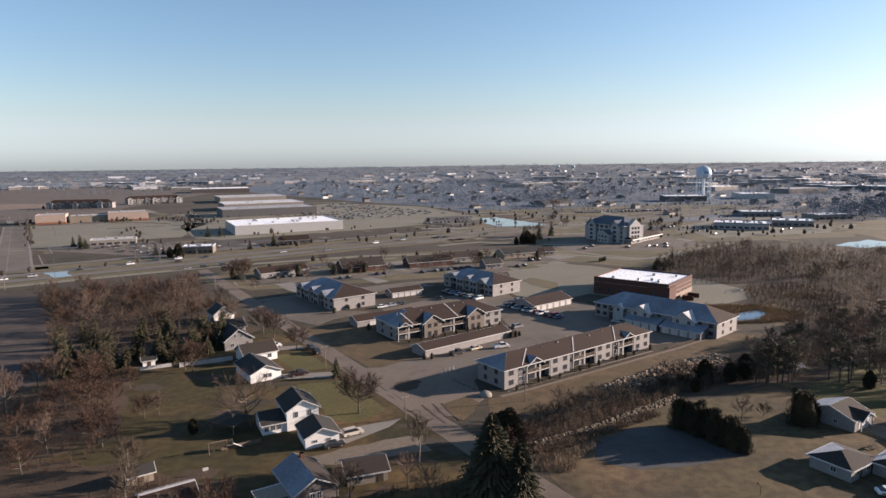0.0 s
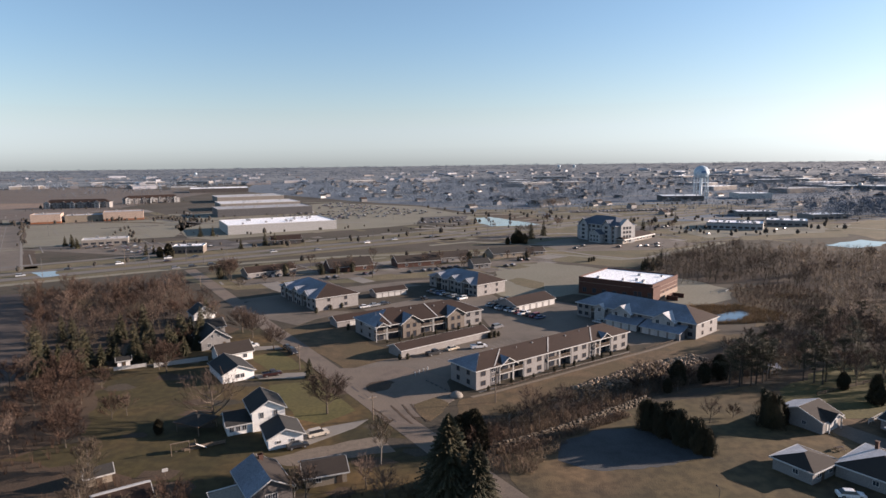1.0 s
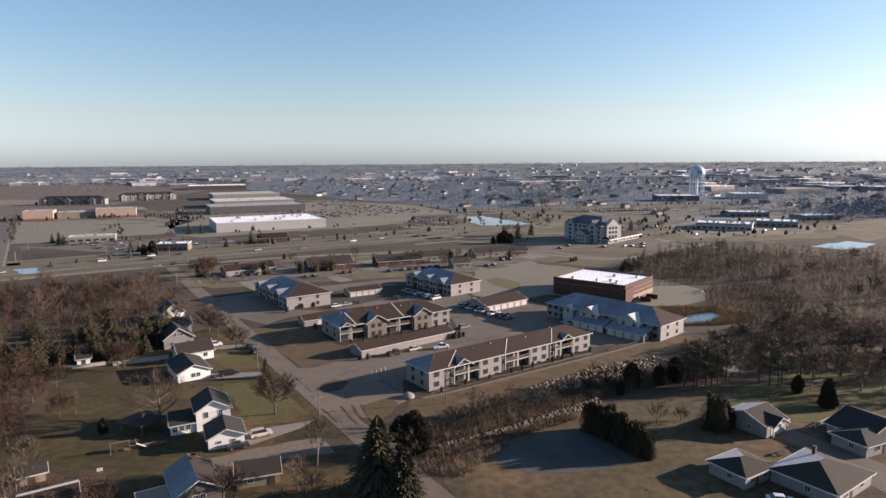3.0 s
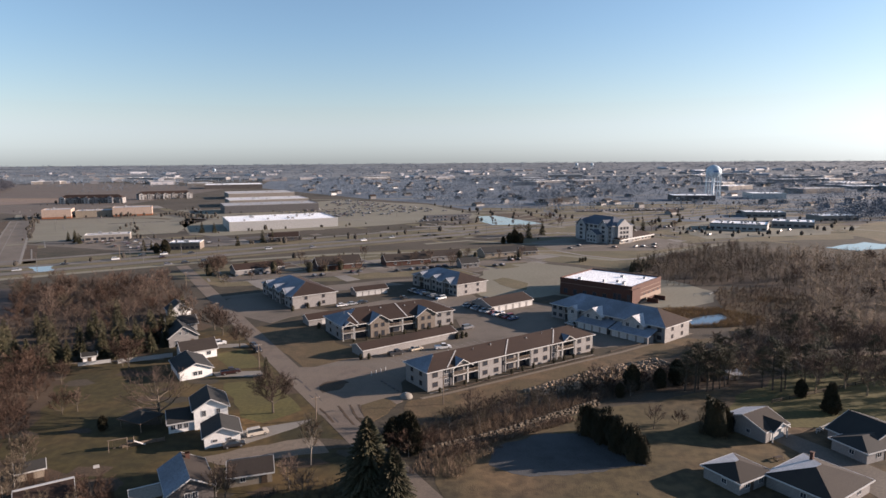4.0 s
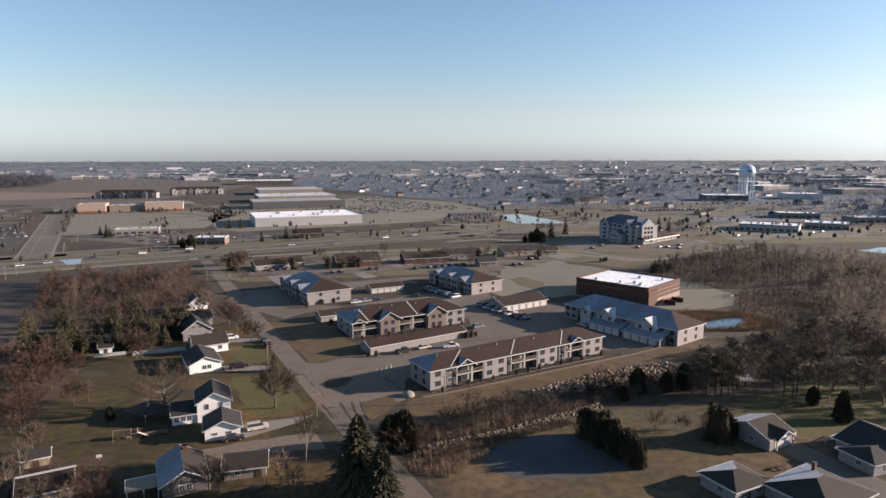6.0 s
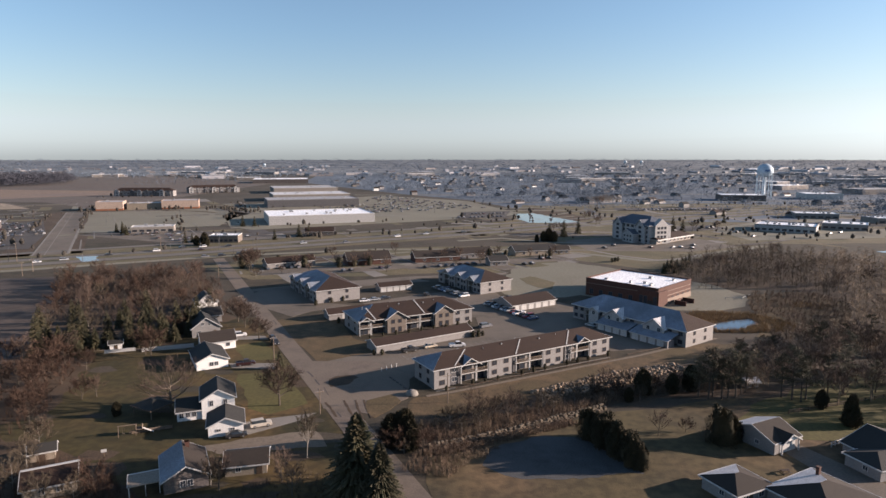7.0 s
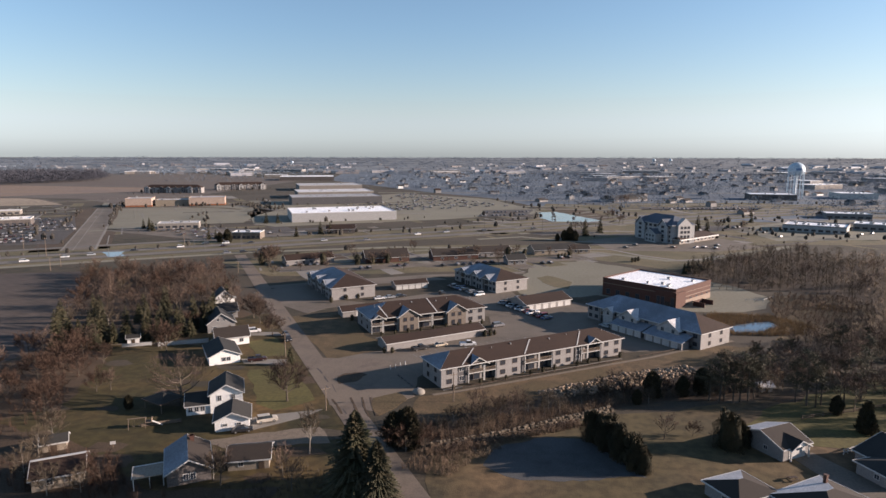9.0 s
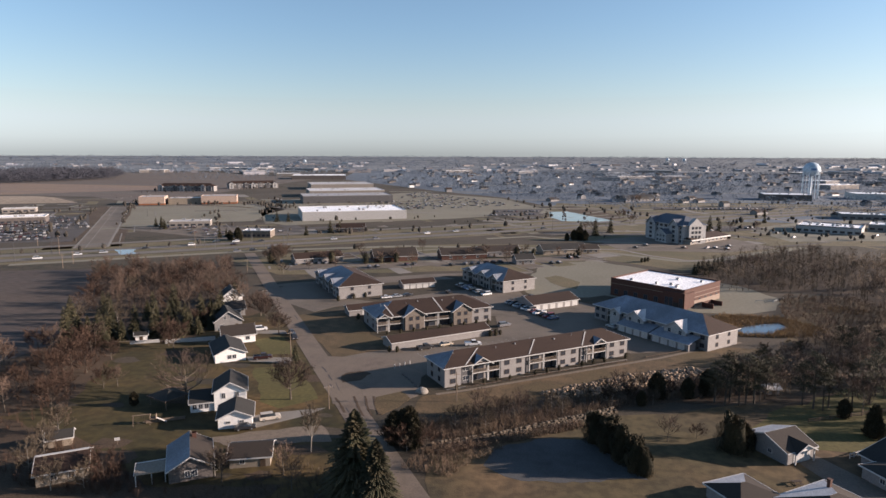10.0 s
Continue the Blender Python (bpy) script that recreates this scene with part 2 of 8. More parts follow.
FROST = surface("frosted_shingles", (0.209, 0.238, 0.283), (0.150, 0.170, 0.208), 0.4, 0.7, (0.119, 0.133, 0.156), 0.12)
# frost white, also used to paint sunlight on the bay roofs
FROST_SUN_WHITE = surface("frost_and_sunlit_white", (0.449, 0.449, 0.456), (0.367, 0.367, 0.381), 0.5, 0.75)
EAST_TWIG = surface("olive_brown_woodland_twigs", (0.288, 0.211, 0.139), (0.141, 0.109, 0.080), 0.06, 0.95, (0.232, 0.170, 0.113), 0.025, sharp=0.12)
BLUE_SLATE = surface("blue_grey_shingles", (0.066, 0.079, 0.104), (0.050, 0.062, 0.083), 0.8, 0.75, (0.082, 0.095, 0.120), 0.1)
PALE_STRAW = surface("pale_straw_field", (0.227, 0.183, 0.135), (0.189, 0.151, 0.110), 0.02, 0.95, (0.252, 0.202, 0.151), 0.006)
ORANGE_FIELD = surface("orange_stubble", (0.202, 0.136, 0.090), (0.158, 0.112, 0.077), 0.012, 0.95, (0.140, 0.107, 0.090), 0.005, stretch=(1, 4, 1))
# office walls toned down: the front's shade is in this grey
OFFICE_WALL = surface("shade_grey_office_wall", (0.294, 0.294, 0.294), (0.239, 0.239, 0.244), 0.5, 0.7)
DRY_LAWN = surface("dry_tan_lawn", (0.124, 0.079, 0.041), (0.039, 0.031, 0.020), 0.05, 0.95, (0.068, 0.053, 0.025), 0.022, 0.6, 3.0, grain=0.22, sharp=0.11)
BANK = surface("tan_bank_grass", (0.120, 0.078, 0.042), (0.059, 0.042, 0.023), 0.25, 0.95, (0.076, 0.055, 0.027), 0.06, 0.6, 3.0, grain=0.25, sharp=0.12)
OLIVE_LAWN = surface("olive_lawn", (0.096, 0.084, 0.027), (0.057, 0.053, 0.017), 0.12, 0.95, (0.076, 0.064, 0.023), 0.05, 0.6, 3.0, grain=0.2)
DARK_TWIG = surface("dark_woodland_twigs", (0.124, 0.092, 0.062), (0.075, 0.057, 0.040), 0.06, 0.95, (0.103, 0.078, 0.052), 0.025, sharp=0.12)
CANVAS = surface("grey_pavilion_roof", (0.026, 0.026, 0.024), (0.021, 0.021, 0.019), 0.8, 0.8)


def paint(name, col):
    return surface(name, col, tuple(c * 0.9 for c in col), 0.6, 0.3, spec=0.6)


CAR_PAINTS = {k: paint(k + "_car_paint", c) for k, c in dict(white=(0.60, 0.60, 0.60), silver=(0.28, 0.29, 0.30), black=(0.02, 0.02, 0.022), red=(0.16, 0.015, 0.02), maroon=(0.028, 0.010, 0.010), ivory=(0.40, 0.36, 0.31), blue=(0.05, 0.08, 0.16), grey=(0.14, 0.14, 0.15), tan=(0.40, 0.34, 0.26)).items()}

# ---- mesh helpers ----
class Geo:
    """Collects the corners and faces of one mesh."""

    def __init__(self):
        self.v, self.f = [], []

    def add(self, pts, faces):
        k = len(self.v)
        self.v.extend(tuple(p) for p in pts)
        self.f.extend(tuple(i + k for i in q) for q in faces)
        return self

    def box(self, x0, y0, z0, x1, y1, z1):
        return self.add([(x0, y0, z0), (x1, y0, z0), (x1, y1, z0), (x0, y1, z0), (x0, y0, z1), (x1, y0, z1), (x1, y1, z1), (x0, y1, z1)],
                        [(0, 3, 2, 1), (4, 5, 6, 7), (0, 1, 5, 4), (1, 2, 6, 5), (2, 3, 7, 6), (3, 0, 4, 7)])

    def slab(self, quad, th):
        """A sheet of thickness th under four corners."""
        q = [Vector(p) for p in quad]
        n = (q[1] - q[0]).cross(q[2] - q[0]).normalized()
        if n.z < 0:
            n = -n
        low = [p - n * th for p in q]
        k = len(q)
        return self.add(q + low, [tuple(range(k)), tuple(range(2 * k - 1, k - 1, -1))] + [(i, k + i, k + (i + 1) % k, (i + 1) % k) for i in range(k)])

    def tube(self, a, b, r0, r1, n=5, cap=True):
        a, b = Vector(a), Vector(b)
        d = (b - a).normalized()
        s = d.orthogonal().normalized()
        t = d.cross(s)
        ring = [s * math.cos(2 * math.pi * i / n) + t * math.sin(2 * math.pi * i / n) for i in range(n)]
        faces = [(i, (i + 1) % n, n + (i + 1) % n, n + i) for i in range(n)]
        if cap:
            faces += [tuple(range(n - 1, -1, -1)), tuple(range(n, 2 * n))]
        return self.add([a + p * r0 for p in ring] + [b + p * r1 for p in ring], faces)

    def beam(self, a, b, w, h):
        """A bar of width w and height h from a to b."""
        a, b = Vector(a), Vector(b)
        d = (b - a).normalized()
        s = d.cross(Vector((0, 0, 1))).normalized() * (w / 2)
        u = Vector((0, 0, h / 2))
        return self.add([a - s - u, a + s - u, a + s + u, a - s + u, b - s - u, b + s - u, b + s + u, b - s + u],
                        [(0, 1, 2, 3), (7, 6, 5, 4), (0, 4, 5, 1), (1, 5, 6, 2), (2, 6, 7, 3), (3, 7, 4, 0)])

    def lathe(self, rings, n=24, cx=0, cy=0):
        """Turned form: (radius, z) from bottom to top."""
        pts, faces = [], []
        for r, z in rings:
            pts += [(cx + r * math.cos(2 * math.pi * i / n), cy + r * math.sin(2 * math.pi * i / n), z) for i in range(n)]
        for k in range(len(rings) - 1):
            faces += [(k * n + i, k * n + (i + 1) % n, (k + 1) * n + (i + 1) % n, (k + 1) * n + i) for i in range(n)]
        faces += [tuple(range(n - 1, -1, -1)), tuple(range((len(rings) - 1) * n, len(rings) * n))]
        return self.add(pts, faces)

    def mesh(self, name, material):
        me = bpy.data.meshes.new(name)
        me.from_pydata(self.v, [], self.f)
        me.validate()
        me.update()
        me.materials.append(material)
        return me


def part(name, geo, material, parent=None, label="", m=None, smooth=False):
    """One mesh object, under a thing or a part. geo: a Geo, or a mesh shared with other pieces."""
    me = geo.mesh(name, material) if isinstance(geo, Geo) else geo
    if smooth:
        me.polygons.foreach_set("use_smooth", [True] * len(me.polygons))
    ob = new(name, me)
    ob.parent = parent
    if m is not None:
        ob.matrix_basis = m
    if label:
        ob["label"] = label
    return ob


def thing(name, label, category, m=None, group="", kind=""):
    ob = tagged(new(name), label, category, group, kind)
    ob.empty_display_size = 0.5
    if m is not None:
        ob.matrix_basis = m
    return ob


def setting(name, geo, material, label, category=""):
    return tagged(part(name, geo, material), label, category or name.replace("_", " "), "", "structure")


def turned(ob, material):
    """Gives one object its own paint on a shared mesh."""
    ob.material_slots[0].link = "OBJECT"
    ob.material_slots[0].material = material
    return ob


def inside(p, poly):
    x, y = p
    c = False
    for (x0, y0), (x1, y1) in zip(poly, poly[1:] + poly[:1]):
        if (y0 > y) != (y1 > y) and x < (x1 - x0) * (y - y0) / (y1 - y0) + x0:
            c = not c
    return c


def scatter(poly, count, gap, rng, avoid=()):
    """Random places in a polygon, at least gap apart."""
    xs, ys = [p[0] for p in poly], [p[1] for p in poly]
    got = []
    for _ in range(count * 30):
        p = (rng.uniform(min(xs), max(xs)), rng.uniform(min(ys), max(ys)))
        if inside(p, poly) and not any(inside(p, a) for a in avoid) and all((p[0] - q[0]) ** 2 + (p[1] - q[1]) ** 2 > gap * gap for q in got):
            got.append(p)
            if len(got) == count:
                break
    return got


def strip(points, width):
    """The outline of a road of that width along a line."""
    left, right = [], []
    for i, p in enumerate(points):
        a, b = Vector(points[max(i - 1, 0)]), Vector(points[min(i + 1, len(points) - 1)])
        d = (b - a).normalized()
        n = Vector((-d.y, d.x)) * width / 2
        left.append(tuple(Vector(p) + n)), right.append(tuple(Vector(p) - n))
    return right + left[::-1]


def ragged(poly, step, amount, rng):
    """The outline with uneven edges."""
    got = []
    for a, b in zip(poly, poly[1:] + poly[:1]):
        a, b = Vector(a), Vector(b)
        k = max(1, int((b - a).length / step))
        for i in range(k):
            p = a.lerp(b, i / k)
            got.append((p.x + rng.uniform(-amount, amount), p.y + rng.uniform(-amount, amount)))
    return got


def sheet(name, poly, z, material, label, category=""):
    """A flat piece of ground, a few centimetres thick."""
    g = Geo()
    bm = bmesh.new()
    vs = [bm.verts.new((x, y, z)) for x, y in poly]
    face = bm.faces.new(vs)
    if face.normal.z < 0:
        face.normal_flip()
    bm.normal_update()
    res = bmesh.ops.extrude_face_region(bm, geom=[face])
    bmesh.ops.translate(bm, vec=(0, 0, -0.05), verts=[face_v for face_v in vs])
    bmesh.ops.recalc_face_normals(bm, faces=bm.faces)
    bmesh.ops.triangulate(bm, faces=bm.faces)
    me = bpy.data.meshes.new(name)
    bm.to_mesh(me)
    bm.free()
    me.materials.append(material)
    return tagged(part(name, me, material), label, category or name.replace("_", " "), "", "structure")

# ---- ground, roads, lots, water ----
rng = random.Random(7)
GRID = radians(36.0)                      # the street grid, turned against the view


def grid(u, v, o=(0.0, 0.0)):
    """World place from metres along and across the street grid."""
    c, s = math.cos(GRID), math.sin(GRID)
    return (o[0] + u * c - v * s, o[1] + u * s + v * c)


def rise(r):
    """Height of the land r metres out: flat, then raised to fit the skyline to the camera's view."""
    return 0.0 if r < 2400 else 39.0 * ((r - 2400) / 2450) ** 1.3


g = Geo()
radii = [0, 60, 120, 200, 300, 450, 700, 1000, 1400, 1900, 2400, 2800, 3200, 3600, 4000, 4400, 4850, 6000, 9000]
SEG = 96
pts = [(30, 0, 0)]
for r in radii[1:]:
    for i in range(SEG):
        a = 2 * math.pi * i / SEG
        z = rise(r) if r <= 4850 else 36.0
        if r > 3000:
            z += 2.2 * noise.noise((math.cos(a) * r * 0.0021, math.sin(a) * r * 0.0021, 0.3))
        pts.append((30 + r * math.cos(a), r * math.sin(a), z))
faces = [(0, 1 + i, 1 + (i + 1) % SEG) for i in range(SEG)]
for k in range(len(radii) - 2):
    a, b = 1 + k * SEG, 1 + (k + 1) * SEG
    faces += [(a + i, b + i, b + (i + 1) % SEG, a + (i + 1) % SEG) for i in range(SEG)]
g.add(pts, faces)
setting("ground", g, GRASS, "dormant tan and olive winter grass", "ground")

STREET = [(46, 68), (18.6, 110), (-6.2, 148), (-26.6, 179), (-61.8, 233), (-125, 331), (-150, 369)]
sheet("road", strip(STREET, 6.6), 0.06, STREET_PAVE, "worn pale grey residential street", "road")
sheet("road_apron", ragged([(-11, 149), (1, 147), (9, 158), (6, 176), (-8, 187), (-28, 184), (-17, 161)], 4, 0.4, rng), 0.05, STREET_PAVE, "worn asphalt entrance beside the street", "road")
LOT_1 = [(2, 154), (7.4, 175), (58, 213.5), (68, 206), (93, 215), (60, 251), (68, 262), (54, 275), (35, 262), (26, 292), (14, 296), (-10, 282), (-30, 262), (-20, 247), (20, 244), (24, 221), (-7, 197), (-16, 190), (-22, 184), (-10, 168)]
sheet("parking_lot", ragged(LOT_1, 12, 0.3, rng), 0.04, ASPHALT, "worn asphalt apartment parking lot", "parking lot")
sheet("parking_lot_upper", [(-88, 262), (-52, 236), (-47, 246), (-34, 258), (-50, 262), (-74, 293), (-85, 280)], 0.045, ASPHALT, "asphalt lot beside the street", "parking lot")
sheet("parking_lot_brick", ragged([(22, 300), (30, 318), (34, 366), (64, 386), (100, 354), (112, 345), (123, 329), (134, 320), (141, 300), (131, 277), (121, 269), (105, 265), (96, 266), (66, 290), (58, 284), (36, 284)], 7, 1.5, rng), 0.035, LOT, "pale sun-bleached parking lot round the brick store", "parking lot")
sheet("grass_island", ragged([(37.3, 326.4), (43, 333.8), (55.1, 318.4), (52.6, 301.7), (46, 305.5), (40.4, 315.3)], 3, 0.5, rng), 0.07, TANGRASS, "tan grass island in the parking lot", "lawn")
sheet("path", strip([(13.4, 160.2), (20.0, 164.1), (33.1, 173.2), (49.0, 184.3), (65.6, 195.8), (76, 203.0), (85.1, 210.4), (96.7, 218.6), (105.9, 226.0)], 1.25), 0.05, GRAVEL, "pale gravel path behind the apartments", "path")
sheet("path_upper", strip([(15.5, 163.9), (24, 169.6), (46, 185.4), (66.0, 199.6)], 0.8), 0.052, CONCRETE, "narrow concrete strip behind the apartments", "path")
sheet("verge", ragged([(10, 158), (20, 163), (67, 198), (100, 219), (112, 219), (98, 204), (68, 183), (42, 165), (22, 148), (10, 147)], 3, 0.7, rng), 0.02, BANK, "tan grass bank beside the path", "lawn")
CREEK = [(10, 133), (20, 131.5), (36, 140.5), (60, 158.5), (70, 165.5), (100, 172), (112, 203), (98, 203), (69, 182), (43, 164), (23, 147), (12, 146)]
sheet("creek_bank", ragged(CREEK, 3, 0.8, rng), 0.035, LITTER, "brushy creek bank with leaf litter", "ground")
sheet("lawn_by_street", ragged([(-58, 229), (-24, 184), (-9, 193), (-12, 204), (-20, 210), (-29, 227), (-40, 240)], 4, 0.4, rng), 0.03, BANK, "dry lawn beside the apartments", "lawn")
YARD = [(-13, 157), (-29, 182), (-65, 234), (-80, 226), (-92, 190), (-120, 178), (-122, 120), (-40, 92), (24, 92), (4, 128)]
sheet("yard", ragged(YARD, 8, 1.0, rng), 0.025, LAWN, "patchy olive lawn of the back yards", "lawn")
sheet("yard_east", ragged([(18, 128), (58, 154), (96, 170), (150, 204), (190, 200), (165, 110), (120, 80), (40, 74), (24, 105)], 8, 1.0, rng), 0.02, DRY_LAWN, "patchy mown lawn", "lawn")
sheet("lawn_east", ragged([(86, 149), (98, 166), (122, 184), (150, 202), (188, 198), (170, 150), (140, 135), (112, 146), (101, 144)], 6, 1.6, rng), 0.041, OLIVE_LAWN, "olive green mown lawn", "lawn")
# patch in the hedge shadow's outline: frost plus the shade's grey-blue tone
FROST_SHADE_GRASS = surface("frost_and_shade_on_grass", (0.057, 0.058, 0.060), (0.038, 0.038, 0.037), 0.35, 0.95, (0.069, 0.070, 0.071), 0.09, 0.4, 3.0, grain=0.2)
sheet("frosted_lawn", ragged([(31.5, 132.5), (30.6, 124.2), (37, 119.9), (48.4, 121.2), (58, 123.9), (62.6, 125.2), (53, 139.6), (44, 140), (38, 136.5)], 1.6, 0.5, rng), 0.034, FROST_SHADE_GRASS, "thin morning frost and hedge-shade tone on the lawn", "frost")
sheet("driveway", [(-14.5, 141), (-12, 146), (-26, 139.5), (-30, 134), (-24, 131.5)], 0.05, CONCRETE, "pale concrete driveway", "driveway")
sheet("driveway_gravel", ragged([(-4, 129), (-9, 136.5), (-24, 129.5), (-32, 124), (-24, 122)], 2, 0.4, rng), 0.052, GRAVEL, "tan gravel driveway", "driveway")
sheet("driveway_upper", [(-32, 176), (-36, 181), (-51, 179), (-48, 175)], 0.05, CONCRETE, "pale concrete driveway", "driveway")
sheet("driveway_far", [(-49, 205), (-52, 209), (-64, 207), (-61, 203)], 0.05, CONCRETE, "pale concrete driveway", "driveway")
sheet("court", [(94, 139.5), (99.5, 142), (108, 128), (116, 112), (128, 88), (118, 84), (103, 112), (97, 132)], 0.05, ASPHALT, "grey asphalt driveway between garages", "driveway")
WOODS_W = [(-92, 188), (-80, 196), (-74, 232), (-94, 262), (-136, 318), (-205, 298), (-168, 255), (-142, 212), (-120, 176)]
sheet("woodland_floor", ragged(WOODS_W, 6, 2.0, rng), 0.03, LITTER, "leaf-strewn floor of the bare woods", "ground")
sheet("field", ragged([(-120, 178), (-142, 212), (-170, 256), (-206, 300), (-262, 282), (-330, 230), (-260, 120), (-110, 110), (-122, 130)], 9, 1.5, rng), 0.02, FIELD, "bare brown field beside the woods", "field")
MARSH = [(141, 300), (168, 310), (178, 288), (164, 252), (146, 232), (121, 228), (130, 262)]
WOODS_E = [(116, 358), (141, 400), (180, 436), (230, 424), (285, 400), (340, 320), (260, 232), (190, 206), (150, 214), (122, 226), (132, 252), (172, 286), (168, 316), (122, 312)]
sheet("woodland_floor_east", ragged(WOODS_E, 6, 2.0, rng), 0.03, LITTER, "leaf-strewn floor of the bare woods", "ground")
sheet("marsh_ground", ragged(MARSH, 5, 1.2, rng), 0.037, BANK, "rough brown marsh grass beside the lot", "ground")
sheet("pond", ragged([(107.5, 241.5), (112, 246.5), (120, 251.5), (127, 254.5), (128.5, 249.5), (119, 239.5), (110.5, 236.5)], 3, 0.8, rng), 0.06, WATER, "small still pond edged with dry reeds", "pond")

# highway and cross road
def shifted(line, d):
    got = []
    for i, p in enumerate(line):
        a, b = Vector(line[max(i - 1, 0)]), Vector(line[min(i + 1, len(line) - 1)])
        t = (b - a).normalized()
        got.append((p[0] - t.y * d, p[1] + t.x * d))
    return got


HIGHWAY = [(-700, 15), (-460, 193), (-279, 327), (-152, 421), (-20, 519), (72, 587), (400, 830), (900, 1200)]
sheet("highway", strip(shifted(HIGHWAY, -12), 10.5), 0.06, ROADWAY, "grey four-lane highway carriageway", "highway")
sheet("highway_north", strip(shifted(HIGHWAY, 9), 10.5), 0.06, ROADWAY, "grey four-lane highway carriageway", "highway")
sheet("frontage_road", strip(shifted(HIGHWAY, 42), 8), 0.06, ROADWAY, "grey frontage road", "road")
sheet("frontage_road_south", strip([(-262, 302), (-150, 380), (-60, 420), (52, 432), (90, 410), (113, 394), (135, 400), (160, 428), (210, 470)], 7), 0.055, LOT, "pale frontage road", "road")
CROSS = [(-196, 269), (-265, 369), (-347, 487), (-429, 605), (-470, 664)]
sheet("cross_road", strip(CROSS[1:], 19), 0.05, ASPHALT, "wide tan-grey side road", "road")
for d_, w_ in ((-10, 1.6), (10, 1.2), (3.2, 0.5)):
    sheet("cross_road_kerb", strip(shifted(CROSS[1:], d_), w_), 0.09, CONCRETE, "pale concrete kerb of the side road", "kerb")
sheet("cross_verge", strip(shifted(CROSS[1:], 20), 17), 0.03, LITTER, "brushy dark verge beside the side road", "lawn")
sheet("cross_verge_east", strip(shifted(CROSS[1:], -15), 7), 0.03, LITTER, "brushy dark verge beside the side road", "lawn")
sheet("ditch_pond", ragged([(-243, 364), (-231, 368), (-219, 352), (-226, 347)], 4, 0.8, rng), 0.07, ICE, "ice-skinned narrow roadside retention pond", "pond")

# retail lots
DARK_LOT = surface("dark_asphalt", (0.055, 0.049, 0.045), (0.042, 0.037, 0.034), 0.12, 0.85, (0.071, 0.062, 0.057), 0.03)
sheet("store_lot", [(-329, 480), (-390, 574), (-452, 660), (-376, 702), (-340, 738), (-262, 668), (-260, 620), (-238, 545), (-272, 530), (-284, 492)], 0.04, LOT, "large pale empty store parking lot", "parking lot")
sheet("store_lot_front", [(-330, 470), (-258, 508), (-150, 486), (-196, 424)], 0.045, ASPHALT, "dark parking lot by the restaurants", "parking lot")
sheet("retail_lot", [(-225, 540), (-195, 520), (-60, 610), (40, 700), (-40, 900), (-190, 1010), (-330, 800), (-280, 640)], 0.04, LOT, "large pale shopping centre parking lot", "parking lot")
sheet("car_dealer_lot", [(-446, 536), (-432, 566), (-352, 472), (-300, 392), (-372, 362), (-440, 420), (-470, 470)], 0.04, DARK_LOT, "dark dealership lot full of cars", "parking lot")
sheet("office_lot", [(84, 430), (150, 436), (190, 462), (172, 510), (120, 520), (70, 480)], 0.04, ASPHALT, "asphalt lot round the office building", "parking lot")
sheet("clinic_lot", [(210, 500), (320, 530), (360, 600), (260, 640), (200, 580)], 0.04, LOT, "pale parking lot round the low clinic", "parking lot")
# dark sheet stands for the shaded side of the pond's bank
sheet("pond_bank", ragged([(44, 716), (66, 668), (88, 622), (108, 656), (86, 730), (55, 784), (36, 766)], 8, 1.5, rng), 0.05, LITTER, "bank of the retention pond, its shade put into dark brown", "ground")
sheet("fountain_pond", ragged([(46, 610), (78, 612), (94, 624), (72, 668), (50, 714), (30, 704), (34, 645)], 8, 1.5, rng), 0.09, ICE, "ice-skinned retention pond catching the sky", "pond")
sheet("pond_east", ragged([(272, 450), (287, 433), (308, 444), (327, 465), (318, 479), (296, 466)], 8, 1.5, rng), 0.09, ICE, "ice-skinned pale pond beyond the woods", "pond")
sheet("stubble_field", [(-470, 700), (-620, 800), (-2000, 800), (-2600, 1500), (-1500, 2200), (-560, 1500), (-520, 1150)], 0.03, REDFIELD, "reddish tan stubble field", "field")
sheet("stubble_field_far", [(-700, 540), (-580, 720), (-660, 780), (-1500, 760), (-1200, 500)], 0.04, REDFIELD, "reddish tan stubble field", "field")
sheet("town_land", [(-160, 1050), (-40, 920), (60, 720), (200, 640), (420, 640), (900, 560), (2300, 900), (2200, 1900), (400, 2350), (-700, 2250), (-500, 1500)], 0.02, TOWN_HAZE, "mixed streets and dormant lawns of the far town, haze-toned", "ground")
for i, (dv, wd) in enumerate(((760, 12), (900, 9), (1080, 12), (1300, 14), (1600, 16))):
    sheet("town_street", strip([(-300 + i * 30, dv - 60), (200, dv + 10), (900, dv + 160), (1700, dv + 420)], wd), 0.06, LOT, "pale far town street", "road")

# kerbs, worn patches and stall lines
sheet("dirt_island", ragged([(-15.6, 165.6), (-13.3, 163.8), (-9.3, 166.6), (-8.3, 172.2), (-12.1, 173.4), (-15.8, 170.7)], 1.5, 0.5, rng), 0.075, LITTER, "brown dirt island at the entrance", "ground")
PATCH = surface("tar_patch", (0.047, 0.044, 0.043), (0.063, 0.057, 0.054), 0.6, 0.85)
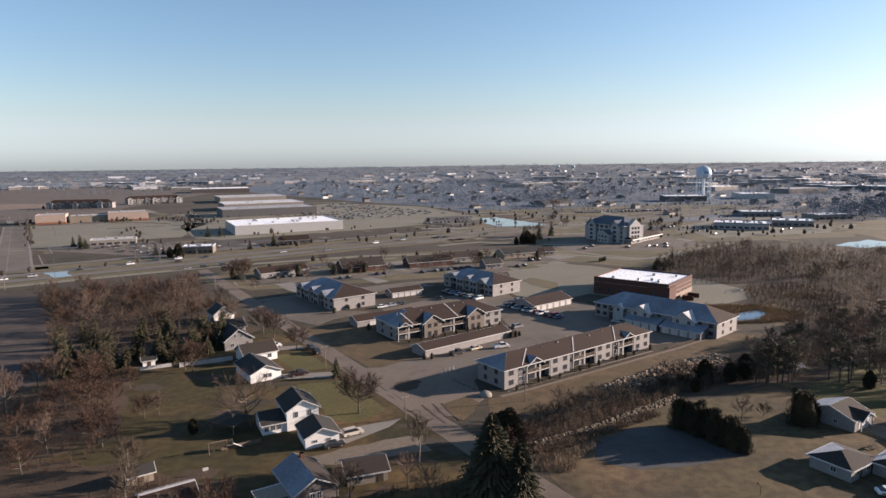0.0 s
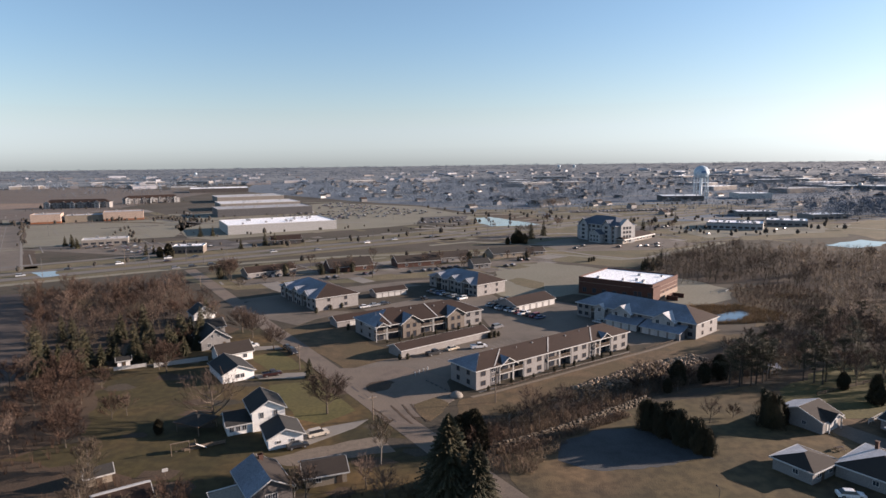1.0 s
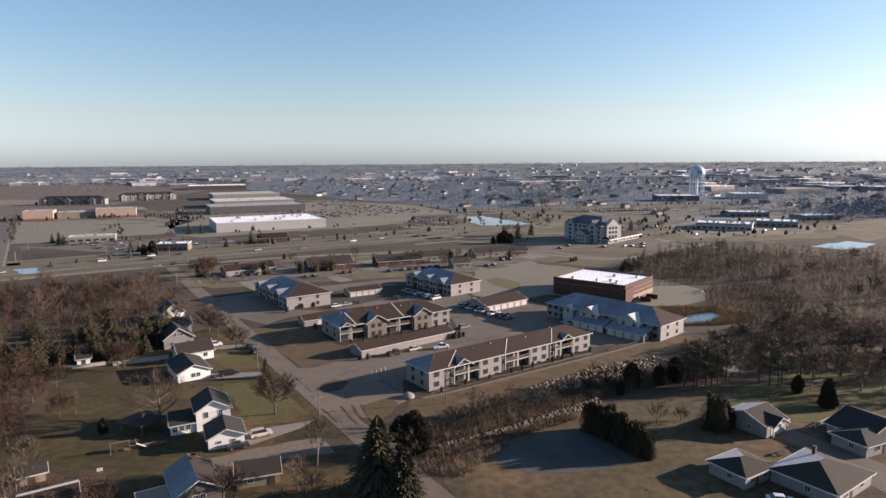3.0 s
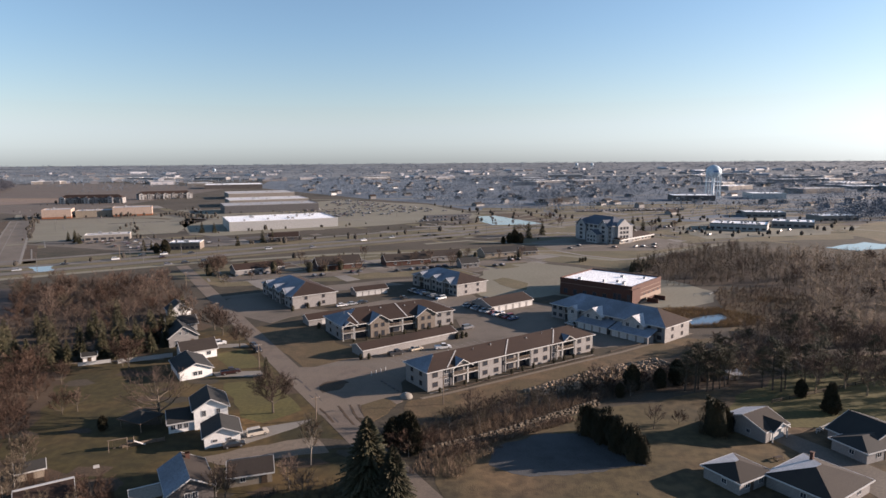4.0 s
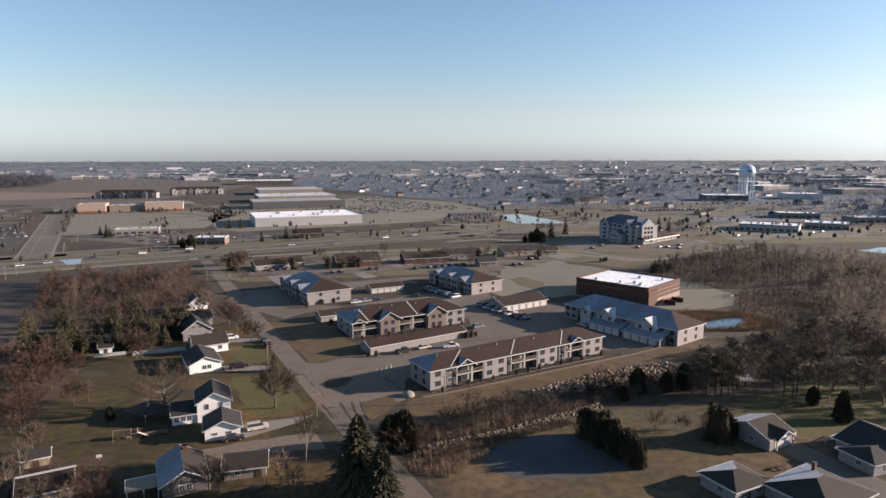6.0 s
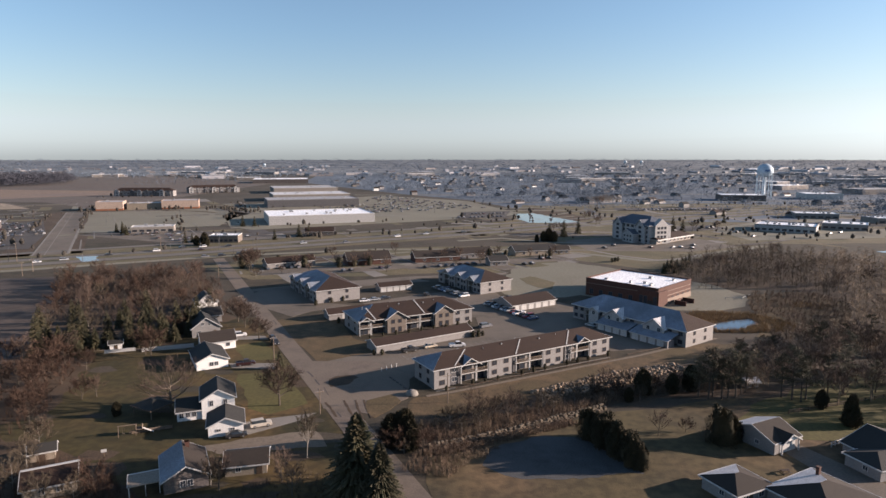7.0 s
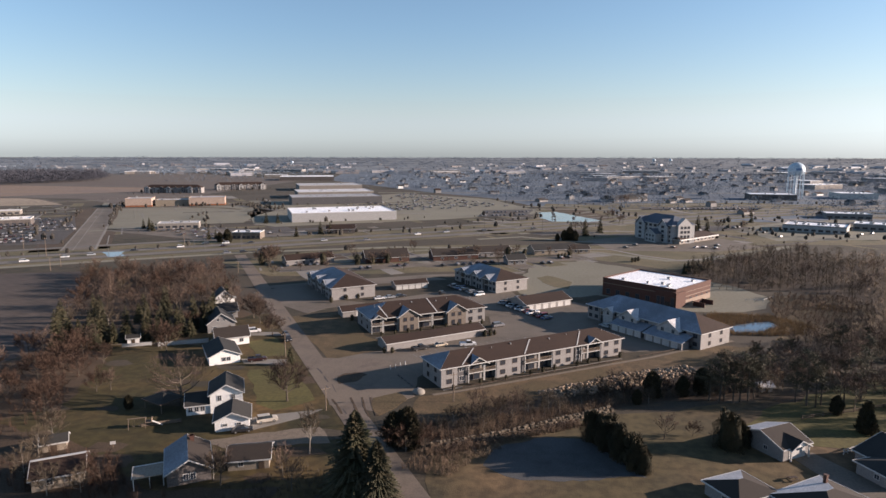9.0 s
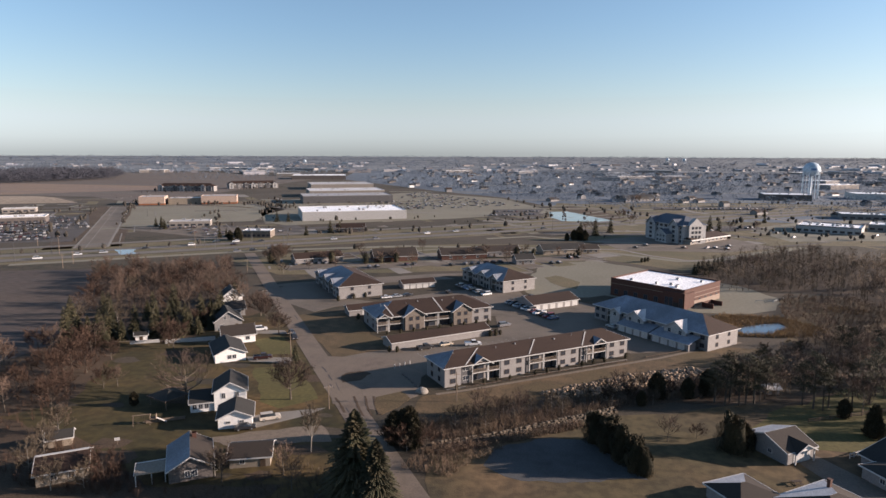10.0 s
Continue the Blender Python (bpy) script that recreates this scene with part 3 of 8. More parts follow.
for i in range(11):
    t = rng.random()
    k = rng.randrange(1, 6)
    p = Vector(STREET[k]).lerp(Vector(STREET[k + 1]), t)
    q = (p.x + rng.uniform(-2, 2), p.y + rng.uniform(-2, 2))
    a = 2.16 + rng.uniform(-0.12, 0.12)
    w = rng.uniform(0.15, 0.5)
    ln = rng.uniform(2, 7)
    d = Vector((math.cos(a), math.sin(a))) if i % 3 else Vector((-0.55, 0.835))
    sheet("road_patch", strip([q, (q[0] + d.x * ln * 0.5, q[1] + d.y * ln * 0.5 + rng.uniform(-0.4, 0.4)), (q[0] + d.x * ln, q[1] + d.y * ln)], w), 0.068, PATCH, "dark tar repair on the street", "road patch")
for i in range(14):
    p = Vector((0.5 + 2.2 * i, 193.0 + 1.75 * i))
    d = Vector((0.62, -0.78))
    sheet("stall_line", strip([tuple(p), tuple(p + d * 4.6)], 0.12), 0.05, MARKING, "faded white stall line", "road marking")
for i in range(12):
    p = Vector((25.5 + 1.85 * i, 268.0 - 2.2 * i))
    d = Vector((0.79, 0.61))
    sheet("stall_line", strip([tuple(p - d * 2.5), tuple(p + d * 2.5)], 0.12), 0.05, MARKING, "faded white stall line", "road marking")
for d0 in (-12, 9):
    for i in range(60):
        a = Vector((-279, 327)).lerp(Vector((72, 587)), i / 60)
        q = shifted([(-279, 327), (72, 587)], d0)
        a = Vector(q[0]).lerp(Vector(q[1]), i / 60)
        b = Vector(q[0]).lerp(Vector(q[1]), (i + 0.45) / 60)
        if i % 2 == 0:
            sheet("lane_line", strip([tuple(a), tuple(b)], 0.25), 0.075, MARKING, "dashed white lane line", "road marking")
sheet("median", strip(shifted(HIGHWAY[1:7], -1.5), 9), 0.03, TANGRASS, "tan grass median of the highway", "lawn")
sheet("verge_highway", strip(shifted(HIGHWAY[1:7], -24), 9), 0.03, TANGRASS, "tan grass verge of the highway", "lawn")
sheet("verge_highway_north", strip(shifted(HIGHWAY[1:7], 26), 20), 0.03, TANGRASS, "tan grass verge of the highway", "lawn")

# asphalt yards and drives between the apartments and the highway
for i, q in enumerate(([(-112, 330), (-70, 352), (-60, 344), (-100, 318)], [(-72, 340), (-34, 362), (-22, 352), (-60, 330)], [(-36, 358), (4, 380), (14, 366), (-24, 346)], [(2, 380), (66, 402), (70, 390), (14, 366)], [(-64, 300), (-20, 322), (-8, 314), (-50, 292)])):
    sheet("office_yard", ragged(q, 8, 0.6, rng), 0.042 + 0.001 * i, ASPHALT, "worn asphalt yard of a roadside office", "parking lot")
sheet("back_drive", strip([(-94, 278), (-60, 300), (-20, 322), (30, 340)], 6), 0.05, ASPHALT, "worn asphalt drive behind the apartments", "road")

# distance haze over this land is put into its blue-grey colour
HAZE_LAND = surface("haze_toned_wooded_land", (0.103, 0.116, 0.129), (0.058, 0.068, 0.078), 0.011, 0.95, (0.136, 0.151, 0.162), 0.0022, stretch=(1, 2.2, 1), sharp=0.09)
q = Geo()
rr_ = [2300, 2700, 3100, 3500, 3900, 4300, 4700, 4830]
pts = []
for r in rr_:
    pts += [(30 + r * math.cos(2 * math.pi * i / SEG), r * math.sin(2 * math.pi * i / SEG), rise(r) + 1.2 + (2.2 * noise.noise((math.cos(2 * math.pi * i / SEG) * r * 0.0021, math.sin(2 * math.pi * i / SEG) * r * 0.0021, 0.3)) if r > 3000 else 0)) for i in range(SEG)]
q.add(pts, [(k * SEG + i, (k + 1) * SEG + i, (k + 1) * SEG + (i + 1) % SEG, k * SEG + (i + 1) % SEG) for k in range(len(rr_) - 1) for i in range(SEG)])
setting("far_land", q, HAZE_LAND, "wooded countryside towards the skyline, haze put into its blue-grey", "backdrop")

# fields and paving of the far strip
sheet("orange_field", [(-640, 985), (-700, 1080), (-1060, 1110), (-1500, 1080), (-1300, 800), (-860, 815), (-780, 806)], 0.06, ORANGE_FIELD, "orange-tan stubble field", "field")
sheet("pale_field", [(-560, 700), (-656, 770), (-700, 790), (-1100, 720), (-900, 600), (-640, 655)], 0.06, PALE_STRAW, "pale straw field", "field")
sheet("lot_apron", [(-330, 468), (-322, 478), (-262, 512), (-160, 486), (-166, 476), (-250, 500)], 0.075, DARK_LOT, "dark asphalt drive before the restaurants", "parking lot")
sheet("store_front_drive", strip([(-452, 664), (-352, 735), (-262, 676)], 9), 0.06, ROADWAY, "grey drive before the stores", "road")
for i in range(9):
    a = Vector((-338, 486)).lerp(Vector((-448, 648)), i / 8)
    b = Vector((-276, 530)).lerp(Vector((-356, 716)), i / 8)
    sheet("lot_row", strip([tuple(a.lerp(b, 0.05)), tuple(a.lerp(b, rng.uniform(0.5, 0.95)))], rng.uniform(0.8, 2.2)), 0.055, ROADWAY, "darker worn parking row", "road marking")
sheet("office_drive", strip([(23, 398), (40, 420), (56, 432), (84, 434), (100, 412), (121, 396), (136, 404), (152, 420)], 3.5), 0.07, CONCRETE, "curved pale concrete drive before the office", "road")
sheet("office_drive_upper", strip([(-10, 470), (22, 490), (60, 470), (104, 470)], 6), 0.06, LOT, "pale drive beside the office", "road")
sheet("pond_path", strip([(0, 560), (40, 592), (96, 606), (120, 660), (104, 740), (60, 800)], 3), 0.06, CONCRETE, "pale path round the retention pond", "path")
for q in ([(-20, 560), (60, 600), (130, 650), (110, 700), (115, 830), (40, 830), (20, 620)], [(120, 690), (300, 760), (420, 850), (300, 900), (120, 850)], [(330, 480), (460, 560), (440, 640), (340, 600)]):
    sheet("park_lawn", ragged(q, 20, 3, rng), 0.032, TANGRASS, "dry tan parkland grass", "lawn")
for i, q in enumerate(([(-30, 640), (20, 660), (24, 740), (-30, 720)], [(150, 760), (280, 780), (300, 820), (150, 800)], [(310, 600), (370, 620), (380, 660), (320, 650)], [(150, 540), (220, 580), (210, 610), (150, 580)])):
    sheet("dark_lot", ragged(q, 14, 1, rng), 0.06, DARK_LOT, "dark asphalt parking lot", "parking lot")
sheet("lane_beyond", strip([(-120, 730), (40, 790), (120, 835), (300, 860), (460, 905)], 9), 0.065, LOT, "pale road before the far town", "road")
for i, (x, y) in enumerate(((-112, 320), (-104, 330), (-116, 344))):
    sheet("footpath", strip([(x, y), (x - 5, y + 9)], 1.3), 0.07, CONCRETE, "pale concrete footpath", "path")

pr = random.Random(77)
# worn and leafy patches; the leafy ones double as painted tree shade
for i, (x, y) in enumerate(scatter([(-120, 120), (-92, 185), (-30, 180), (-14, 158), (4, 128), (20, 96), (-40, 94)], 46, 6, pr)):
    r_ = pr.uniform(1.2, 4.2)
    pl = [(x + r_ * pr.uniform(0.6, 1.3) * math.cos(k * 0.63) * 1.5, y + r_ * pr.uniform(0.6, 1.3) * math.sin(k * 0.63) * 0.8) for k in range(10)]
    sheet("lawn_patch", pl, 0.034 + 0.0005 * (i % 5), (LITTER, GRASS)[i % 2], ("patch of fallen leaves, also darkening the lawn for tree shade", "worn patch of the lawn")[i % 2], "lawn")

# bleached grass either side of the highway
sheet("bleached_grass", ragged([(-150, 340), (-100, 306), (20, 345), (70, 392), (112, 360), (150, 408), (215, 474), (100, 452), (-20, 440), (-110, 390)], 14, 2, rng), 0.012, TANGRASS, "sun-bleached grass beside the highway", "lawn")
sheet("bleached_grass_north", ragged([(-120, 486), (-40, 548), (110, 662), (400, 880), (520, 900), (440, 660), (320, 500), (210, 480), (110, 452), (60, 470), (80, 560)], 18, 3, rng), 0.014, TANGRASS, "sun-bleached grass beyond the highway", "lawn")
# brown sheets that also put the trees' shade into the yard colour
sheet("yard_litter", ragged([(-80, 96), (-14, 92), (-6, 110), (-30, 103), (-66, 122), (-88, 124), (-118, 118)], 4, 1.2, rng), 0.037, LITTER, "leaf-brown ground behind the houses, darkened for tree shade", "ground")
sheet("yard_litter_west", ragged([(-122, 122), (-86, 126), (-78, 140), (-96, 178), (-120, 178)], 4, 1.5, rng), 0.038, LITTER, "leaf-brown ground with the shrub trees' shade in its colour", "ground")
sheet("creek_litter", ragged([(100, 172), (150, 204), (200, 206), (215, 188), (180, 172), (140, 166), (112, 164)], 5, 1.5, rng), 0.03, LITTER, "leaf litter under the creek trees", "ground")

# worn entrance beside the street: a grass patch and dark wheel tracks
sheet("grass_patch", ragged([(-1.6, 155.4), (4.2, 160.4), (7.6, 156.4), (5.4, 148.5), (2.6, 144.4), (0.4, 148.0)], 2, 0.35, rng), 0.088, BANK, "thin dry grass beside the entrance", "lawn")
for a, b in (((-7.4, 154.4), (-1.2, 143.0)), ((-4.6, 155.2), (0.8, 143.6)), ((-2.4, 155.6), (2.4, 144.6)), ((-11.8, 152.6), (-6.4, 144.2))):
    m_ = ((a[0] + b[0]) / 2 + rng.uniform(-0.5, 0.5), (a[1] + b[1]) / 2)
    sheet("wheel_track", ragged(strip([a, m_, b], 0.55), 1.2, 0.12, rng), 0.083, LITTER, "dark muddy wheel track", "road patch")
sheet("gravel_lane", ragged(strip([(-113, 181.5), (-101, 185.6), (-88, 188.6), (-72, 191.5)], 2.0), 3, 0.3, rng), 0.05, GRAVEL, "pale gravel lane behind the yards", "path")
for u in (0, 24, 48, 72, 96, 120):
    a, b = grid(8, u, (-170, 690)), grid(70, u, (-170, 690))
    sheet("lot_island", strip([a, b], 3.0), 0.06, TANGRASS, "narrow grass island of the parking lot", "lawn")

# patchwork of paving, verges and bare soil round the strip
KINDS = ((DARK_LOT, "dark asphalt yard", "parking lot"), (TANGRASS, "bleached grass verge", "lawn"), (LITTER, "brown planted verge", "lawn"), (ASPHALT, "worn asphalt yard", "parking lot"), (CONCRETE, "pale concrete apron", "pavement"), (LOT, "pale worn lot", "parking lot"))
zz = 0
for poly, count, gap in (([(-560, 560), (-330, 400), (-150, 440), (-60, 560), (-200, 760), (-480, 900), (-640, 760)], 190, 10), ([(-60, 480), (120, 440), (240, 480), (440, 600), (470, 860), (100, 840), (-40, 640)], 210, 10), ([(-110, 390), (-100, 310), (20, 345), (80, 400), (60, 430), (-40, 410)], 44, 7)):
    for x, y in scatter(poly, count, gap, pr):
        ln, wd = pr.uniform(12, 60), pr.uniform(3.0, 15)
        if pr.random() < 0.5:
            ln, wd = wd, ln
        c_ = [grid(u, v, (x, y)) for u, v in ((-ln / 2, -wd / 2), (ln / 2, -wd / 2), (ln / 2, wd / 2), (-ln / 2, wd / 2))]
        m_, lb, ct = KINDS[pr.choice((0, 0, 1, 1, 2, 3, 4, 5)) if x < -60 else pr.choice((1, 1, 5, 4, 3, 5, 0))]
        zz += 1
        sheet("lot_patch", ragged(c_, 7, 0.5, pr), 0.016 + 0.00005 * zz, m_, lb, ct)
        if pr.random() < 0.5:
            sheet("kerb", strip([c_[0], c_[1], c_[2]], 0.9), 0.12, CONCRETE, "pale concrete kerb", "kerb")

# curving drives and long verges beyond the highway
dr = random.Random(14)
for k in range(46):
    x, y = dr.uniform(-30, 440), dr.uniform(500, 880)
    if k % 3 == 2:
        x, y = dr.uniform(-520, -150), dr.uniform(430, 900)
    if y < 0.62 * x + 470 and x > 40 and y < 520:
        continue
    a = dr.choice((GRID, GRID, GRID - 0.5, GRID + 1.57, 0.05)) + dr.uniform(-0.15, 0.15)
    ln, bend = dr.uniform(30, 90), dr.uniform(-0.5, 0.5)
    line = [(x + ln * f * math.cos(a + bend * f), y + ln * f * math.sin(a + bend * f)) for f in (0, 0.25, 0.5, 0.75, 1.0)]
    m_, lb, ct = ((DARK_LOT, "dark asphalt drive", "road"), (CONCRETE, "pale concrete drive", "road"), (LITTER, "brown planted strip", "lawn"), (LOT, "pale asphalt drive", "road"))[k % 4]
    sheet("drive", strip(line, dr.uniform(4, 9)), 0.061 + 0.0004 * k, m_, lb, ct)

sheet("front_lawn", ragged([(-50.5, 202.5), (-36.5, 185), (-47, 181.5), (-58, 196)], 3, 0.5, rng), 0.04, OLIVE_LAWN, "mown olive lawn between the driveways", "lawn")
sheet("front_lawn_lower", ragged([(-31, 174), (-16, 151), (-24, 143), (-30, 147), (-44, 170)], 4, 0.6, rng), 0.041, OLIVE_LAWN, "mown olive front lawn", "lawn")

# ---- buildings ----
FACES = {"front": 0, "right": 90, "back": 180, "left": -90}
MESHES = {}


def cached(key, make):
    if key not in MESHES:
        MESHES[key] = make()
    return MESHES[key]


def window(parent, x, y, z, w, h, face="front", trim=None, bars=1):
    """A framed window with its pane, sitting 5 cm proud of a wall."""
    trim = trim or TRIM

    def rim():
        q = Geo()
        t = 0.09
        q.box(-w / 2 - t, -0.08, -t, w / 2 + t, 0.06, 0).box(-w / 2 - t, -0.08, h, w / 2 + t, 0.06, h + t)
        q.box(-w / 2 - t, -0.08, 0, -w / 2, 0.06, h).box(w / 2, -0.08, 0, w / 2 + t, 0.06, h)
        for i in range(bars):
            c = -w / 2 + w * (i + 1) / (bars + 1)
            q.box(c - 0.03, -0.06, 0, c + 0.03, 0.02, h)
        return q.mesh("window", trim)

    def pane():
        return Geo().box(-w / 2, -0.035, 0, w / 2, 0.03, h).mesh("pane", GLASS)

    ob = part("window", cached(("win", w, h, trim.name, bars), rim), trim, parent, m=pose(x, y, z, 0, 0, FACES[face]))
    part("pane", cached(("pane", w, h), pane), GLASS, ob)
    return ob


def door(parent, x, y, w=1.0, h=2.05, face="front", material=None, name="door", z=0.0):
    material = material or TRIM

    d = part(name, cached((name, w, h, material.name), lambda: Geo().box(-w / 2, -0.05, 0, w / 2, 0.04, h).mesh(name, material)), material, parent, m=pose(x, y, z, 0, 0, FACES[face]))
    rows = 4 if name == "garage_door" else 2
    panel = cached((name + "_panel", w, h, material.name), lambda: Geo().box(-w / 2 + 0.08, -0.075, 0.06, w / 2 - 0.08, -0.04, h / rows - 0.05).mesh("panel", material))
    for i in range(rows):
        part("panel", panel, material, d, m=pose(0, 0, h * i / rows))
    return d


class Boards:
    """Trim boards, each a piece of its own."""

    def __init__(self):
        self.pieces = []

    def beam(self, *q):
        self.pieces.append(Geo().beam(*q))


def nail(boards, name, material, parent, label=""):
    for q in boards.pieces:
        part(name, q, material, parent, label)


def gable(roof, trim, x0, x1, y0, y1, ze, up, over=0.5, along="x", th=0.18):
    """Two roof slopes with white verge boards. along: the ridge's axis."""
    if along == "x":
        ym, k = (y0 + y1) / 2, up / ((y1 - y0) / 2)
        for s, ya in ((-1, y0), (1, y1)):
            a = (x0 - over, ya + s * over, ze - k * over)
            b = (x1 + over, ya + s * over, ze - k * over)
            c, d = (x1 + over, ym, ze + up), (x0 - over, ym, ze + up)
            roof.slab([a, b, c, d] if s < 0 else [b, a, d, c], th)
            for p, q in ((a, d), (b, c), (a, b)):
                o = (0.06 if p[0] > x0 else -0.06) if p[0] == q[0] else 0
                oy = s * 0.06 if p[0] != q[0] else 0
                trim.beam((p[0] + o, p[1] + oy, p[2] - 0.12), (q[0] + o, q[1] + oy, q[2] - 0.12), 0.1, 0.26)
    else:
        xm, k = (x0 + x1) / 2, up / ((x1 - x0) / 2)
        for s, xa in ((-1, x0), (1, x1)):
            a = (xa + s * over, y0 - over, ze - k * over)
            b = (xa + s * over, y1 + over, ze - k * over)
            c, d = (xm, y1 + over, ze + up), (xm, y0 - over, ze + up)
            (roof if isinstance(roof, Geo) else roof[s > 0]).slab([b, a, d, c] if s < 0 else [a, b, c, d], th)
            for p, q in ((a, d), (b, c), (a, b)):
                oy = (0.06 if p[1] > y0 else -0.06) if p[1] == q[1] else 0
                ox = s * 0.06 if p[1] != q[1] else 0
                trim.beam((p[0] + ox, p[1] + oy, p[2] - 0.12), (q[0] + ox, q[1] + oy, q[2] - 0.12), 0.1, 0.26)


def gable_wall(wall, x0, x1, y0, y1, ze, up, along="x"):
    """The walls of a gabled body as one closed block."""
    if along == "x":
        ym = (y0 + y1) / 2
        sec = [(y0, 0), (y1, 0), (y1, ze), (ym, ze + up), (y0, ze)]
        pts = [(x0, a, b) for a, b in sec] + [(x1, a, b) for a, b in sec]
    else:
        xm = (x0 + x1) / 2
        sec = [(x0, 0), (x1, 0), (x1, ze), (xm, ze + up), (x0, ze)]
        pts = [(a, y0, b) for a, b in sec] + [(a, y1, b) for a, b in sec]
    wall.add(pts, [(4, 3, 2, 1, 0), (5, 6, 7, 8, 9)] + [(i, (i + 1) % 5, 5 + (i + 1) % 5, 5 + i) for i in range(5)])


def hip(roof, trim, x0, x1, y0, y1, ze, up, over=0.6, ridge_trim=True):
    """A hipped roof with its fascia."""
    x0, x1, y0, y1 = x0 - over, x1 + over, y0 - over, y1 + over
    b, xm, ym = ze - 0.15, (x0 + x1) / 2, (y0 + y1) / 2
    base = [(x0, y0, b), (x1, y0, b), (x1, y1, b), (x0, y1, b), (x0, y0, ze), (x1, y0, ze), (x1, y1, ze), (x0, y1, ze)]
    ring = [(0, 3, 2, 1), (0, 1, 5, 4), (1, 2, 6, 5), (2, 3, 7, 6), (3, 0, 4, 7)]
    if x1 - x0 > y1 - y0:
        d = (y1 - y0) / 2
        roof.add(base + [(x0 + d, ym, ze + up), (x1 - d, ym, ze + up)], ring + [(4, 5, 9, 8), (6, 7, 8, 9), (5, 6, 9), (7, 4, 8)])
    else:
        d = (x1 - x0) / 2
        roof.add(base + [(xm, y0 + d, ze + up), (xm, y1 - d, ze + up)], ring + [(4, 5, 8), (6, 7, 9), (5, 6, 9, 8), (7, 4, 8, 9)])
    trim.beam((x0 - 0.05, y0 - 0.05, ze - 0.08), (x1 + 0.05, y0 - 0.05, ze - 0.08), 0.12, 0.26)
    trim.beam((x0 - 0.05, y1 + 0.05, ze - 0.08), (x1 + 0.05, y1 + 0.05, ze - 0.08), 0.12, 0.26)
    trim.beam((x0 - 0.05, y0, ze - 0.08), (x0 - 0.05, y1, ze - 0.08), 0.12, 0.26)
    trim.beam((x1 + 0.05, y0, ze - 0.08), (x1 + 0.05, y1, ze - 0.08), 0.12, 0.26)


def house(label, x, y, ang, L, W, eave, up, siding, shingle, along="x", windows=(), doors=(), garage=(), chimney=None, name="house", category="house", over=0.45):
    """A gabled house: front on y = 0, depth along +y."""
    h = thing(name, label, category, pose(x, y, 0, 0, 0, ang))
    wall, roof, trim = Geo(), Geo(), Boards()
    gable_wall(wall, 0, L, 0, W, eave, up, along)
    gable(roof, trim, 0, L, 0, W, eave + 0.12, up, over, along)
    part("wall", wall, siding, h), part("roof", roof, shingle, h), nail(trim, "fascia", TRIM, h)
    for wx, wz, ww, wh, fc in windows:
        xx, yy = {"front": (wx, 0), "back": (wx, W), "left": (0, wx), "right": (L, wx)}[fc]
        window(h, xx, yy, wz, ww, wh, fc)
    for wx, ww, wh, fc in doors:
        xx, yy = {"front": (wx, 0), "back": (wx, W), "left": (0, wx), "right": (L, wx)}[fc]
        door(h, xx, yy, ww, wh, fc, BROWN_TRIM)
    for wx, ww, wh, fc in garage:
        xx, yy = {"front": (wx, 0), "back": (wx, W), "left": (0, wx), "right": (L, wx)}[fc]
        door(h, xx, yy, ww, wh, fc, TRIM, "garage_door")
    if chimney:
        cx, cy, cz = chimney
        part("chimney", Geo().box(cx - 0.4, cy - 0.4, eave, cx + 0.4, cy + 0.4, cz).box(cx - 0.5, cy - 0.5, cz - 0.15, cx + 0.5, cy + 0.5, cz), RED_BRICK, h, "brick chimney")
    return h


def balcony(parent, x0, x1, depth=1.6, z=2.75, y=0.0):
    """A deck with rails and two posts in front of a dark two-storey recess."""
    g = Geo().box(x0, y - depth, z - 0.2, x1, y + 0.1, z)
    part("deck", g, TRIM, parent)
    r = Geo().box(x0, y - depth, z + 0.95, x1, y - depth + 0.08, z + 1.05).box(x0, y - depth, z + 0.1, x1, y - depth + 0.08, z + 0.18)
    n = int((x1 - x0) / 0.16)
    for i in range(n + 1):
        c = x0 + (x1 - x0) * i / n
        r.box(c - 0.025, y - depth + 0.02, z + 0.1, c + 0.025, y - depth + 0.06, z + 1.0)
    part("railing", r, WOOD, parent, "wooden balcony railing")
    for c in (x0 + 0.1, x1 - 0.1):
        part("post", Geo().box(c - 0.1, y - depth, 0, c + 0.1, y - depth + 0.2, 5.2), TRIM, parent)


def recess(parent, x0, x1, z0=0.1, z1=2.45, y=0.0):
    """Patio doors set in shade under a balcony."""
    g = Geo().box(x0, y - 0.05, z0, x1, y + 0.05, z1)
    ob = part("patio_door", g, GLASS, parent, "sliding glass patio door")
    f = Geo()
    for c in (x0, (x0 + x1) / 2, x1):
        f.box(c - 0.05, y - 0.08, z0, c + 0.05, y - 0.02, z1)
    f.box(x0, y - 0.08, z1 - 0.06, x1, y - 0.02, z1 + 0.06)
    part("door_rim", f, BROWN_TRIM, ob)


